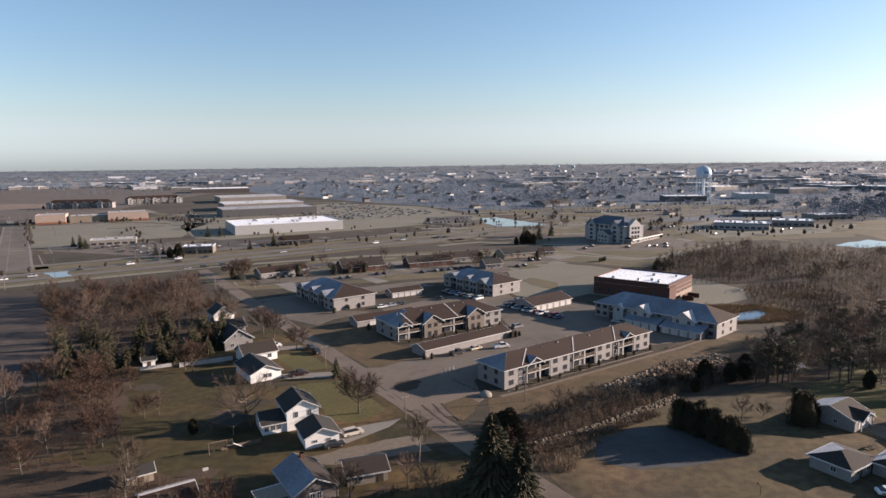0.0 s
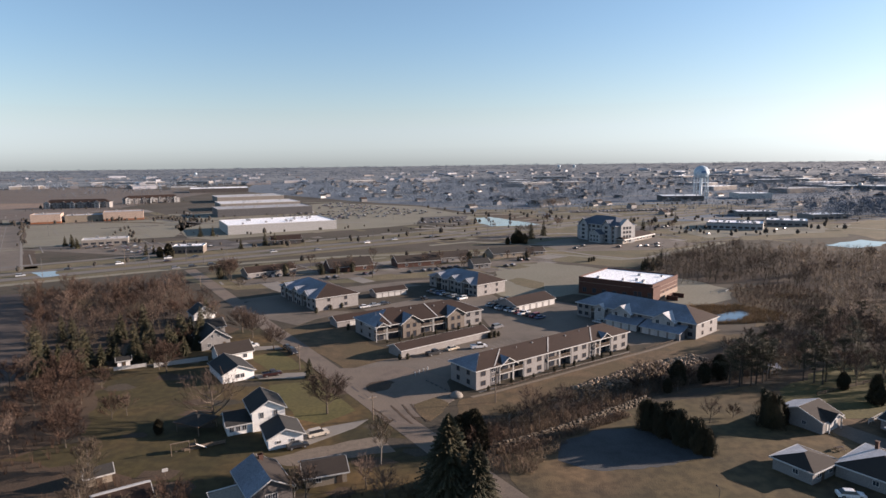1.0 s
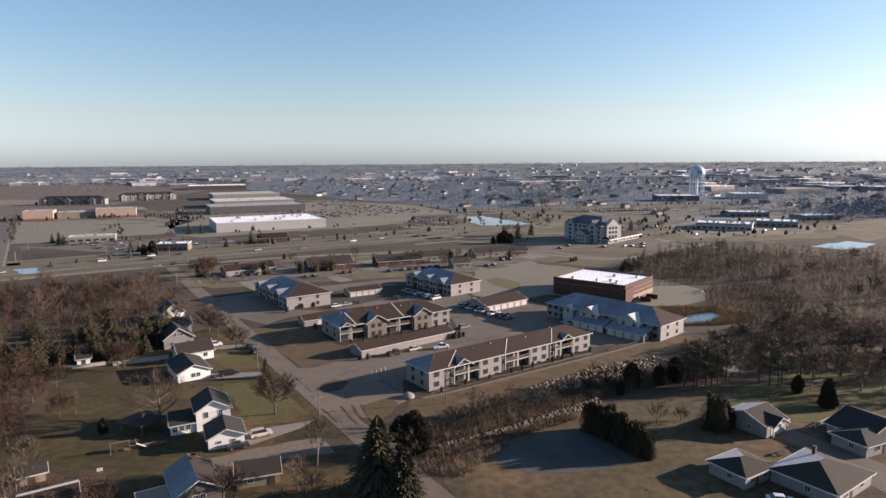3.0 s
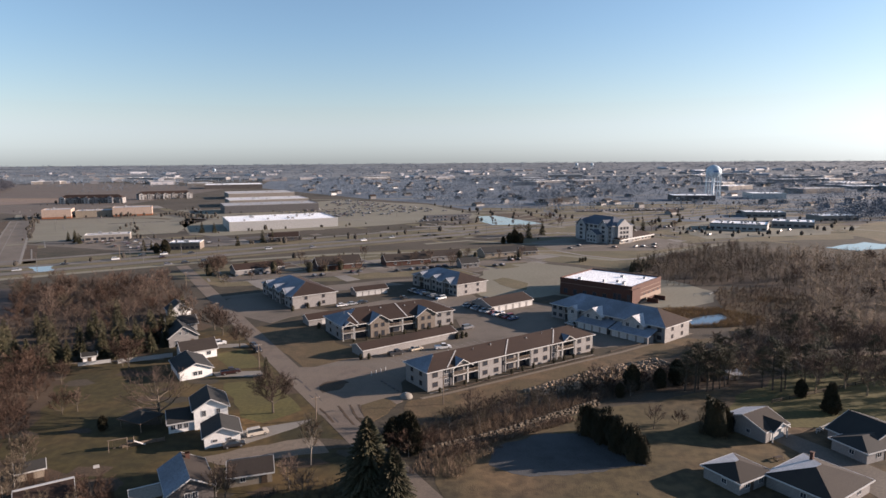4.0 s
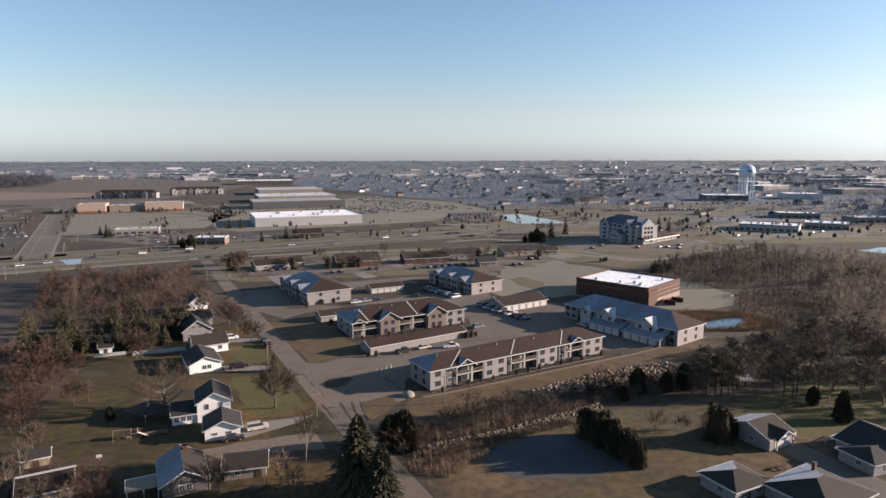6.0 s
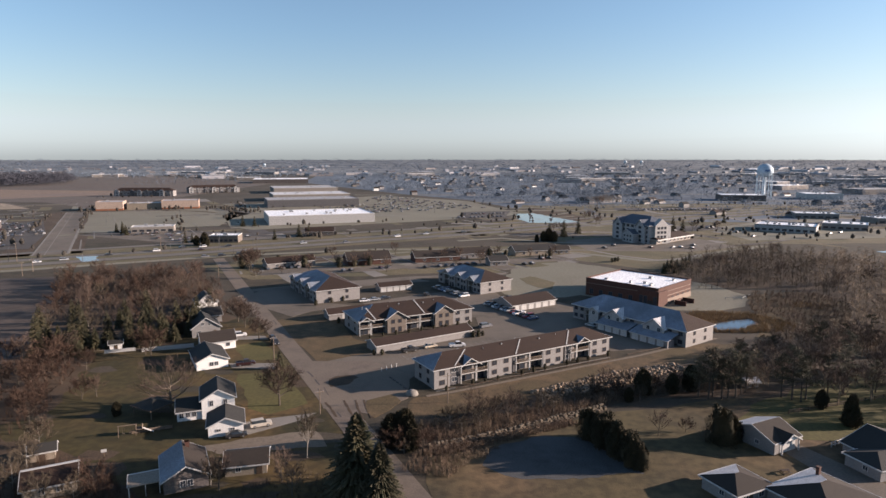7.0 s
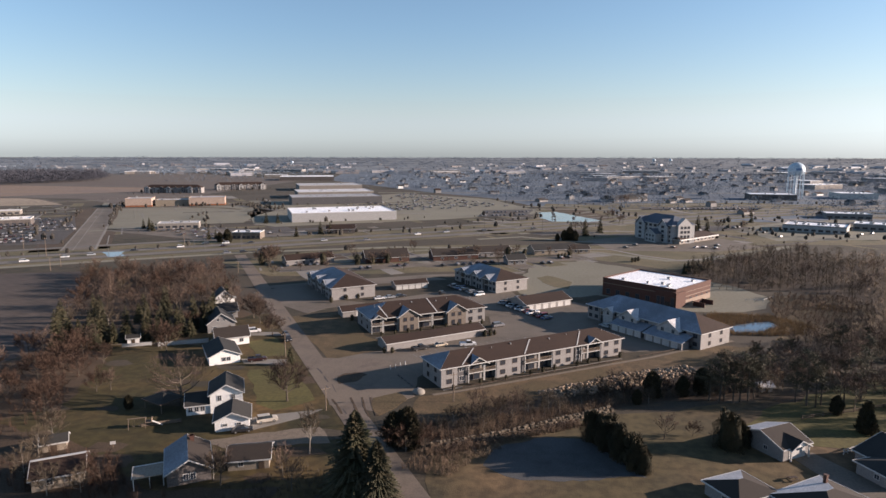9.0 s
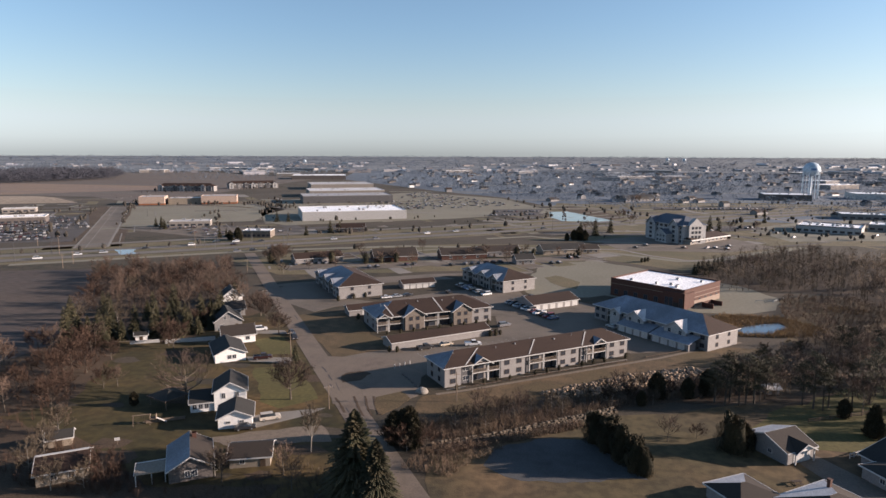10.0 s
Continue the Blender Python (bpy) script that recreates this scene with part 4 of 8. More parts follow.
def apartment(label, x, y, ang, L, W, eave, up, siding, bays, front_gables=(), brick=None, name="apartment_building", ends=True, back_windows=True, frost=""):
    """Two storeys under a hipped roof. bays: (kind, from, to) along the front."""
    h = thing(name, label, "apartment building", pose(x, y, 0, 0, 0, ang), "apartment buildings")
    wall, roof, trim = Geo(), Geo(), Boards()
    cut = 1.8
    wall.box(0, cut, 0, L, W, eave)
    hip(roof, trim, 0, L, 0, W, eave + 0.15, up)
    for kind, a, b in bays:
        m = (a + b) / 2
        if kind == "wall":
            wall.box(a, 0, 0, b, cut + 0.02, eave)
            for z in (0.95, 3.65):
                for c in ((m,) if b - a < 5.2 else (a + (b - a) * 0.25, a + (b - a) * 0.75)):
                    window(h, c, 0, z, 1.5, 1.25, trim=BROWN_TRIM)
        elif kind == "grey":
            part("dark_bay", Geo().box(a, 0.7, 0, b, cut + 0.02, eave), SLATE_SIDING, h, "slate grey recessed bay")
            if b - a > 1.8:
                for z in (0.95, 3.65):
                    window(h, m, 0.7, z, min(1.5, b - a - 0.7), 1.25, trim=TRIM)
        elif kind == "brick":
            part("brick_wall", Geo().box(a, -0.6, 0, b, cut + 0.02, eave), brick, h, "brick front bay" if brick is TAN_BRICK else "")
            for z in (0.15, 3.5):
                for c in (a + (b - a) * 0.3, a + (b - a) * 0.66):
                    window(h, c, -0.6, z, 1.2, 1.9 if z < 1 else 1.3, trim=BROWN_TRIM)
        else:
            balcony(h, a, b, 1.7, y=cut)
            for z in (0.1, 2.85):
                recess(h, a + 0.5, b - 0.5, z, z + 2.25, cut)
    part("wall", wall, siding, h)
    for c, w, gy, gz in front_gables:
        gw = Geo()
        k = up / (W / 2 + 0.6)
        rr = w / 2 * 0.62
        groof = (Geo(), Geo())
        gable(groof, trim, c - w / 2, c + w / 2, gy, W / 2 - 1.0, gz, rr, 0.45, "y")
        gw.add([(c - w / 2, gy, gz), (c + w / 2, gy, gz), (c, gy, gz + rr), (c - w / 2, gy + 0.25, gz), (c + w / 2, gy + 0.25, gz), (c, gy + 0.25, gz + rr)],
               [(0, 1, 2), (5, 4, 3), (0, 3, 4, 1), (1, 4, 5, 2), (2, 5, 3, 0)])
        part("gable_panel", gw, brick or siding, h)
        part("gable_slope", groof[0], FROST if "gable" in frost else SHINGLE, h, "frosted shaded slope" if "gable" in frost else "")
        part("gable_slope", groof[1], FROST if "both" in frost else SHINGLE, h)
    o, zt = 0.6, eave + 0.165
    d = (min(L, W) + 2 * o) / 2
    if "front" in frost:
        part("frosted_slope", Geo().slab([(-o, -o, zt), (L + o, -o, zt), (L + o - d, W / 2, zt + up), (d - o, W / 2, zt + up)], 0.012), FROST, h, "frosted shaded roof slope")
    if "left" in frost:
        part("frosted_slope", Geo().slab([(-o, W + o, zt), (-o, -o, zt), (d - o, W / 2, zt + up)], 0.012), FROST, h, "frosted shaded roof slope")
    part("roof", roof, SHINGLE, h), nail(trim, "fascia", TRIM, h)
    for z in (0.95, 3.65):
        if ends:
            for c in (W * 0.3, W * 0.7):
                window(h, 0, c, z, 1.2, 1.25, "left", BROWN_TRIM)
                window(h, L, c, z, 1.2, 1.25, "right", BROWN_TRIM)
        if back_windows:
            k = int(L / 5)
            for i in range(k):
                window(h, L * (i + 0.5) / k, W, z, 1.3, 1.25, "back", BROWN_TRIM)
    return h


def garage_row(label, x, y, ang, L, W, eave, up, doors=0, siding=None, hipped=False, face="front"):
    """A long low garage with its doors on one side."""
    h = thing("garage", label, "garage", pose(x, y, 0, 0, 0, ang), "apartment garages")
    wall, roof, trim = Geo(), Geo(), Boards()
    if hipped:
        wall.box(0, 0, 0, L, W, eave)
        hip(roof, trim, 0, L, 0, W, eave, up, 0.4)
    else:
        gable_wall(wall, 0, L, 0, W, eave, up)
        gable(roof, trim, 0, L, 0, W, eave + 0.1, up, 0.4)
    part("wall", wall, siding or CREAM_SIDING, h), part("roof", roof, SHINGLE, h), nail(trim, "fascia", TRIM, h)
    for i in range(doors):
        door(h, L * (i + 0.5) / doors, 0 if face == "front" else W, min(2.6, L / doors - 0.5), 2.15, face, TRIM, "garage_door")
    return h


def flat_building(label, x, y, ang, L, W, H, wall_mat, roof_mat, band=None, windows=0, units=0, name="store", category="store", parapet=0.6, seed=1, front_doors=0, wz=0.9, wh=1.6, storeys=1, unit=1.0):
    """A flat-roofed building with parapet, roof plant and shop windows."""
    r = random.Random(seed)
    h = thing(name, label, category, pose(x, y, 0, 0, 0, ang))
    part("wall", Geo().box(0, 0, 0, L, W, H), wall_mat, h)
    p = Geo()
    t = 0.35
    p.box(-0.05, -0.05, H, L + 0.05, t, H + parapet).box(-0.05, W - t, H, L + 0.05, W + 0.05, H + parapet)
    p.box(-0.05, t, H, t, W - t, H + parapet).box(L - t, t, H, L + 0.05, W - t, H + parapet)
    part("parapet", p, band or wall_mat, h)
    part("roof", Geo().box(t, t, H - 0.02, L - t, W - t, H + 0.12), roof_mat, h)
    for i in range(windows):
        for s in range(storeys):
            window(h, L * (i + 0.5) / windows, 0, wz + s * 3.4, L / windows * 0.62, wh, "front", DARK_WALL, 2)
    for i in range(front_doors):
        door(h, L * (i + 0.5) / front_doors, 0, 1.8, 2.2, "front", DARK, "door")
    for i in range(units):
        a, b = r.uniform(0.12, 0.88) * L, r.uniform(0.15, 0.85) * W
        w, d, e = (unit * q for q in (r.uniform(1.2, 2.6), r.uniform(1.2, 2.2), r.uniform(0.9, 1.6)))
        u = Geo().box(a - w / 2, b - d / 2, H + 0.1, a + w / 2, b + d / 2, H + 0.1 + e).box(a - w / 2 - 0.1, b - d / 2 - 0.1, H + 0.1 + e, a + w / 2 + 0.1, b + d / 2 + 0.1, H + 0.22 + e)
        u.lathe([(0.45 * unit, H + 0.2 + e), (0.45 * unit, H + 0.36 + e)], 10, a, b)
        part("roof_unit", u, STEEL, h, "grey rooftop air handler")
    return h


# apartment complex
apartment("long two-storey cream-sided apartment building with brown hipped roof", 14.8, 165.1, 37.1, 64.6, 11.5, 5.4, 2.7, CREAM_SIDING,
          [("wall", 0, 5.0), ("grey", 5.0, 8.5), ("bal", 8.6, 13.7), ("bal", 13.8, 17.7), ("wall", 17.8, 26.0), ("grey", 26.0, 27.6), ("bal", 27.6, 32.6), ("bal", 32.7, 37.5), ("wall", 37.6, 45.4), ("grey", 46.6, 48.6), ("bal", 48.6, 51.0), ("bal", 51.1, 56.2), ("wall", 56.3, 64.6)],
          [(11.6, 6.2, -0.1, 5.3), (53.4, 5.9, -0.1, 5.3)], frost="left gable")
apartment("two-storey tan brick apartment building with brown roof and cross gables", -18.3, 212.1, 34.0, 45.3, 17, 5.4, 3.6, CREAM_SIDING,
          [("bal", 0, 4.2), ("bal", 4.4, 10.1), ("brick", 10.3, 17.6), ("bal", 17.8, 23.4), ("bal", 23.6, 29.2), ("brick", 29.4, 36.9), ("wall", 37.1, 45.3)],
          [(2.4, 5.0, -0.3, 5.3), (13.95, 8.6, -0.8, 5.4), (33.15, 8.6, -0.8, 5.4)], TAN_BRICK, frost="left gable")
apt_a = scene.objects["apartment_building"]
# second entry is a dark strip painting the shade along the valley
VALLEY = ((0.0, 0.34, TRIM, "white metal roof valley"), (0.36, 0.22, DARK_WALL, "dark strip for the shade beside the valley"))
for c, run in ((6.2, 6.6), (27.0, 5.4), (46.2, 5.4)):      # valleys where the roof's sections meet
    for o, w, mt, lb in VALLEY:
        q = Geo().slab([(c + o, -0.3, 5.82), (c + o + w, -0.3, 5.82), (c + o + w + run, 5.1, 8.12), (c + o + run, 5.1, 8.12)], 0.1)
        part("roof_valley", q, mt, apt_a, lb)
apt_c = scene.objects["apartment_building.001"]
for c, run, y1 in ((5.7, -1.2, 6.6), (25.0, -0.7, 8.2)):
    for o, w, mt, lb in VALLEY:
        z1 = 5.67 + 3.6 * (y1 + 0.6) / 9.1
        q = Geo().slab([(c + o, -0.3, 5.79), (c + o + w, -0.3, 5.79), (c + o + w + run, y1, z1), (c + o + run, y1, z1)], 0.1)
        part("roof_valley", q, mt, apt_c, lb)

LONG_BAYS = [("wall", 0, 5), ("bal", 5.2, 10), ("brick", 10.2, 16), ("wall", 16, 20), ("brick", 20, 26), ("bal", 26.2, 30), ("wall", 30.2, 36)]
apartment("two-storey cream apartment building with brown roof and wide cross gables", -73.5, 291.0, -53.5, 40.0, 20, 5.4, 4.0, CREAM_SIDING,
          LONG_BAYS[:-1] + [("wall", 30.2, 40)], [(8, 8.5, -0.6, 5.3), (20, 8.5, -0.6, 5.3), (31, 8.5, -0.6, 5.3)], CREAM_SIDING, frost="front left gable both")
apartment("two-storey cream apartment building beside the garages", -3.8, 313.6, -50.0, 36.0, 18, 5.4, 3.8, CREAM_SIDING,
          LONG_BAYS, [(8, 8.5, -0.6, 5.3), (19, 8.5, -0.6, 5.3), (29, 8.0, -0.6, 5.3)], CREAM_SIDING, frost="front left gable both")
apt_b = apartment("two-storey white-sided apartment building with wide slate-brown roof", 58.5, 249.2, -46.9, 49.6, 16, 5.4, 4.2, CREAM_SIDING,
          [("wall", 0, 6), ("bal", 6.2, 11), ("wall", 11.2, 20), ("bal", 20.2, 25), ("wall", 25.2, 36), ("bal", 36.2, 41), ("wall", 41.2, 49.6)],
          [(21.2, 8.0, -2.0, 5.3), (38.3, 8.6, -2.0, 5.3), (11.2, 4.6, -1.2, 5.3)], BAY_SIDING, frost="front left gable")
# one-storey garages along its shaded side
sk, st, sw = Geo(), Boards(), Geo()
for c, w in ((21.2, 8.0), (38.3, 8.6), (11.2, 4.6)):
    part("front_bay", Geo().box(c - w / 2, -2.0 if w > 5 else -1.2, 0, c + w / 2, 0.02, 5.4), BAY_SIDING, apt_b)
    for x_ in ((-w / 4, w / 4) if w > 5 else (0,)):
        window(apt_b, c + x_, -2.0 if w > 5 else -1.2, 3.75, 1.2, 1.3, trim=TRIM)
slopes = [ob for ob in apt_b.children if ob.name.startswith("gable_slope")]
for ob in slopes[1::2]:                              # sunlit bay roof sides: their brightness is put into the colour
    turned(ob, FROST_SUN_WHITE)
for a, b in ((16.5, 30), (31.5, 46.5)):
    sw.box(a, -5.5, 0, b, -1.8, 2.5)
    sk.slab([(a - 0.4, -6.0, 2.5), (b + 0.4, -6.0, 2.5), (b + 0.4, -0.1, 4.2), (a - 0.4, -0.1, 4.2)], 0.2)
    st.beam((a - 0.4, -6.05, 2.4), (b + 0.4, -6.05, 2.4), 0.1, 0.24)
    for c in np.arange(a + 2, b - 1, 3.4):
        door(apt_b, float(c), -5.5, 2.6, 2.1, "front", TRIM, "garage_door")
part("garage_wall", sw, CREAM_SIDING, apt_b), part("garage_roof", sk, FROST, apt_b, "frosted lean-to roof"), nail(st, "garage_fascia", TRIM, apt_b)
garage_row("long low cream garage with brown shingle roof", -8.1, 194.3, 38.6, 37.2, 7.5, 2.5, 1.3, 0)
garage_row("low cream garage with white doors and brown roof", 34.6, 255.2, 38.8, 23.2, 13, 2.6, 2.2, 6)
garage_row("low cream garage beside the upper apartments", -35.7, 232.0, 34, 26, 7, 2.5, 1.4, 2)
garage_row("low cream garage row behind the apartments", -27.5, 284.8, 32, 16, 7, 2.5, 1.4, 5)
bk = flat_building("red brick commercial building with white flat roof", 67.5, 292.5, -38.4, 35.4, 31, 7.4, RED_BRICK, WHITE_ROOF, RED_BRICK, 0, 7, "brick_store", "store", 0.7, 5, unit=0.6)

# brick store: pale bands, piers and the entrance front
bands = Geo()
for z in (5.6,):
    bands.box(-0.06, -0.06, z, 35.46, 31.06, z + 0.16)
bands.box(35.3, 7.2, 3.7, 35.5, 31.06, 3.95)
bands.box(35.3, 8.0, 0, 35.52, 31.06, 2.4)
part("brick_band", bands, PALE_BRICK, bk, "pale brick bands")
for i in range(6):
    window(bk, 35.4, 3 + i * 5, 1.0, 1.6, 2.0, "right", DARK_WALL)
for i in range(7):
    window(bk, 3 + i * 4.9, 0, 1.0, 1.8, 2.2, "front", DARK_WALL)
part("entrance", Geo().box(26.5, -1.2, 0, 35.9, 0.1, 6.9).box(35.3, -1.2, 0, 36.2, 7, 6.6), RED_BRICK, bk)
for c in (28.2, 30.2, 34.6):
    window(bk, c, -1.2, 0.6, 1.5, 3.8, "front", DARK_WALL, 2)
door(bk, 32.4, -1.2, 2.4, 2.6, "front", DARK, "entrance_door")
part("screen_wall", Geo().box(38, 10, 0, 38.3, 18, 2.0).box(38, 10, 0, 43, 10.3, 2.0).box(38, 17.7, 0, 43, 18, 2.0), RED_BRICK, bk, "brick bin enclosure")

# low white rail at the edge of the store's lot
lr = thing("lot_rail", "low white steel rail at the edge of the lot", "rail", pose(128.2, 289.7, 0))
RAIL_LINE = [Vector((0, 0)), Vector((3.5, -0.2)), Vector((7, 0)), Vector((10.4, 4.2)), Vector((13.8, 8.6))]
for p in RAIL_LINE:
    part("post", Geo().box(p.x - 0.08, p.y - 0.08, 0, p.x + 0.08, p.y + 0.08, 1.1), TRIM, lr)
for p, q in zip(RAIL_LINE, RAIL_LINE[1:]):
    part("rail", Geo().tube((p.x, p.y, 0.95), (q.x, q.y, 0.95), 0.09, 0.09, 6), TRIM, lr)

# vents and pipes through the long roofs
for ob_, L_, W_, up_ in ((scene.objects["apartment_building"], 64.6, 11.5, 2.7), (scene.objects["apartment_building.001"], 45.3, 17, 3.6)):
    for k in range(9):
        c = L_ * (k + 0.7) / 9.4
        f = (0.40, 0.62, 0.36)[k % 3]
        z_ = 5.5 + up_ * (1 - abs(f - 0.5) * 2)
        part("roof_vent", Geo().box(c - 0.2, W_ * f - 0.2, z_ - 0.5, c + 0.2, W_ * f + 0.2, z_ + 0.42) if k % 2 else Geo().lathe([(0.09, z_ - 0.5), (0.09, z_ + 0.6)], 8, c, W_ * f), STEEL, ob_, "small grey roof vent")

# ---- trees ----
def bare_tree_meshes(seed, height, spread, stem=0.28, limbs=8, twig_mat=None, bark=None, fine=6, trunk_share=0.28, thick=0.034):
    """Trunk with limbs, and a crown of branches and fine twigs."""
    r = random.Random(seed)
    trunk, crown = Geo(), Geo()
    z0 = height * trunk_share
    lean = Vector((r.uniform(-0.06, 0.06), r.uniform(-0.06, 0.06), 1)).normalized()
    top = lean * height * 0.72
    fork = lean * z0
    trunk.tube((0, 0, -0.2), fork * 0.5, stem * 1.25, stem, 7)
    trunk.tube(fork * 0.5, fork, stem, stem * 0.9, 7)
    trunk.tube(fork, top, stem * 0.85, 0.05, 5)

    def twigs(p, d, length, k):
        for _ in range(k):
            w = (d + Vector((r.uniform(-1, 1), r.uniform(-1, 1), r.uniform(-0.5, 0.9)))).normalized()
            ln = length * r.uniform(0.5, 1.2)
            s = w.orthogonal().normalized() * thick
            s.rotate(Euler((0, 0, r.uniform(0, 6.3))))
            q = p + w * ln
            crown.add([p - s, p + s, q], [(0, 1, 2)])
            for _ in range(3):
                m = p.lerp(q, r.uniform(0.3, 0.95))
                e = (w + Vector((r.uniform(-1, 1), r.uniform(-1, 1), r.uniform(-0.4, 0.8)))).normalized() * ln * r.uniform(0.35, 0.7)
                crown.add([m - s * 0.75, m + s * 0.75, m + e], [(0, 1, 2)])

    for i in range(limbs):
        f = (i + 0.5) / limbs
        p = fork.lerp(top, f * 0.85)
        a = i * 2.4 + r.uniform(-0.5, 0.5)
        out = spread * (1.0 - 0.55 * f) * r.uniform(0.75, 1.15)
        up = height * (0.34 - 0.12 * f) * r.uniform(0.8, 1.2)
        e = p + Vector((math.cos(a) * out * 0.85, math.sin(a) * out * 0.85, up))
        m = p.lerp(e, 0.45) + Vector((math.cos(a) * out * 0.1, math.sin(a) * out * 0.1, -up * 0.12))
        rr = stem * (0.5 - 0.25 * f)
        trunk.tube(p, m, rr, rr * 0.7, 4, False)
        trunk.tube(m, e, rr * 0.7, 0.025, 4, False)
        for j in range(7):
            b = (m.lerp(e, (j - 2) / 4.5) if j >= 2 else p.lerp(m, 0.5 + j * 0.3))
            d = ((e - p).normalized() + Vector((r.uniform(-1, 1), r.uniform(-1, 1), r.uniform(-0.1, 0.9))) * 0.8).normalized()
            ln = spread * r.uniform(0.28, 0.5)
            c = b + d * ln
            crown.tube(b, c, 0.045, 0.012, 3, False)
            for k in range(3):
                twigs(b.lerp(c, 0.35 + 0.3 * k), d, spread * 0.24, fine // 2 if k < 2 else fine)
    return trunk.mesh("trunk", bark or BARK), crown.mesh("crown", twig_mat or TWIG)


TREE_KINDS = {}


def plant(kind, x, y, scale, turn, label, category="tree", name="bare_tree", group="", z=0.0, lift=1.0):
    t, c = TREE_KINDS[kind]
    ob = thing(name, label, category, Matrix.Translation((x, y, z)) @ Matrix.Rotation(turn, 4, "Z") @ Matrix.Diagonal((scale, scale, scale * lift, 1)), group)
    part("trunk", t, BARK, ob)
    part("crown", c, TWIG, ob)
    return ob


for i in range(4):
    TREE_KINDS["bare%d" % i] = bare_tree_meshes(20 + i, 11, 4.6, 0.2, 9, TWIG, None, 5, 0.22, 0.055)
for i in range(3):
    TREE_KINDS["red%d" % i] = bare_tree_meshes(40 + i, 8, 4.6, 0.16, 10, RED_TWIG, None, 7, 0.10, 0.048)
for i in range(2):
    TREE_KINDS["straw%d" % i] = bare_tree_meshes(50 + i, 7, 3.3, 0.12, 9, STRAW_TWIG, PALE_BARK, 7, 0.10, 0.036)
TREE_KINDS["wide"] = bare_tree_meshes(61, 10, 7.8, 0.38, 12, TWIG, LIMB, 5, 0.16, 0.03)
TREE_KINDS["birch"] = bare_tree_meshes(62, 13, 3.4, 0.16, 12, STRAW_TWIG, PALE_BARK, 7, 0.25, 0.045)
TREE_KINDS["lawn"] = bare_tree_meshes(63, 10.5, 5.6, 0.26, 12, TWIG, None, 16, 0.2, 0.032)


def spruce_meshes(seed, height, radius, whorls, per, needle):
    r = random.Random(seed)
    trunk, crown = Geo(), Geo()
    trunk.tube((0, 0, -0.2), (0, 0, height * 0.96), radius * 0.07, 0.03, 6)
    for i in range(whorls):
        f = i / (whorls - 1)
        z = height * (0.05 + 0.93 * f)
        reach = radius * (1 - f) ** 0.85 * r.uniform(0.82, 1.12) + 0.12
        for j in range(max(4, int(per * (1 - 0.5 * f)))):
            a = r.uniform(0, 2 * math.pi)
            ln = reach * r.uniform(0.7, 1.15)
            d = Vector((math.cos(a), math.sin(a), 0))
            s = Vector((-d.y, d.x, 0))
            droop = ln * (0.42 - 0.5 * f)
            k = max(2, int(ln / 0.42))
            for q in range(k):
                g0, g1 = q / k, (q + 1.5) / k
                p0 = Vector((0, 0, z)) + d * ln * g0 - Vector((0, 0, droop * g0 * g0))
                p1 = Vector((0, 0, z)) + d * ln * g1 - Vector((0, 0, droop * g1 * g1 - 0.10))
                w = (0.16 + 0.36 * (1 - abs(g0 - 0.45))) * min(1.0, ln / 1.4 + 0.25) * r.uniform(0.7, 1.2)
                hang = Vector((0, 0, -0.28 * r.uniform(0.4, 1.2)))
                crown.add([p0, p1, p0.lerp(p1, 0.55) + s * w + hang, p0.lerp(p1, 0.55) - s * w + hang], [(0, 2, 1), (0, 1, 3)])
    return trunk.mesh("trunk", BARK), crown.mesh("crown", needle)


TREE_KINDS["spruce"] = spruce_meshes(71, 15.6, 6.0, 60, 30, NEEDLE)
TREE_KINDS["spruce_small"] = spruce_meshes(72, 9, 2.5, 32, 13, NEEDLE)
TREE_KINDS["pine"] = spruce_meshes(73, 12, 3.1, 30, 13, NEEDLE)


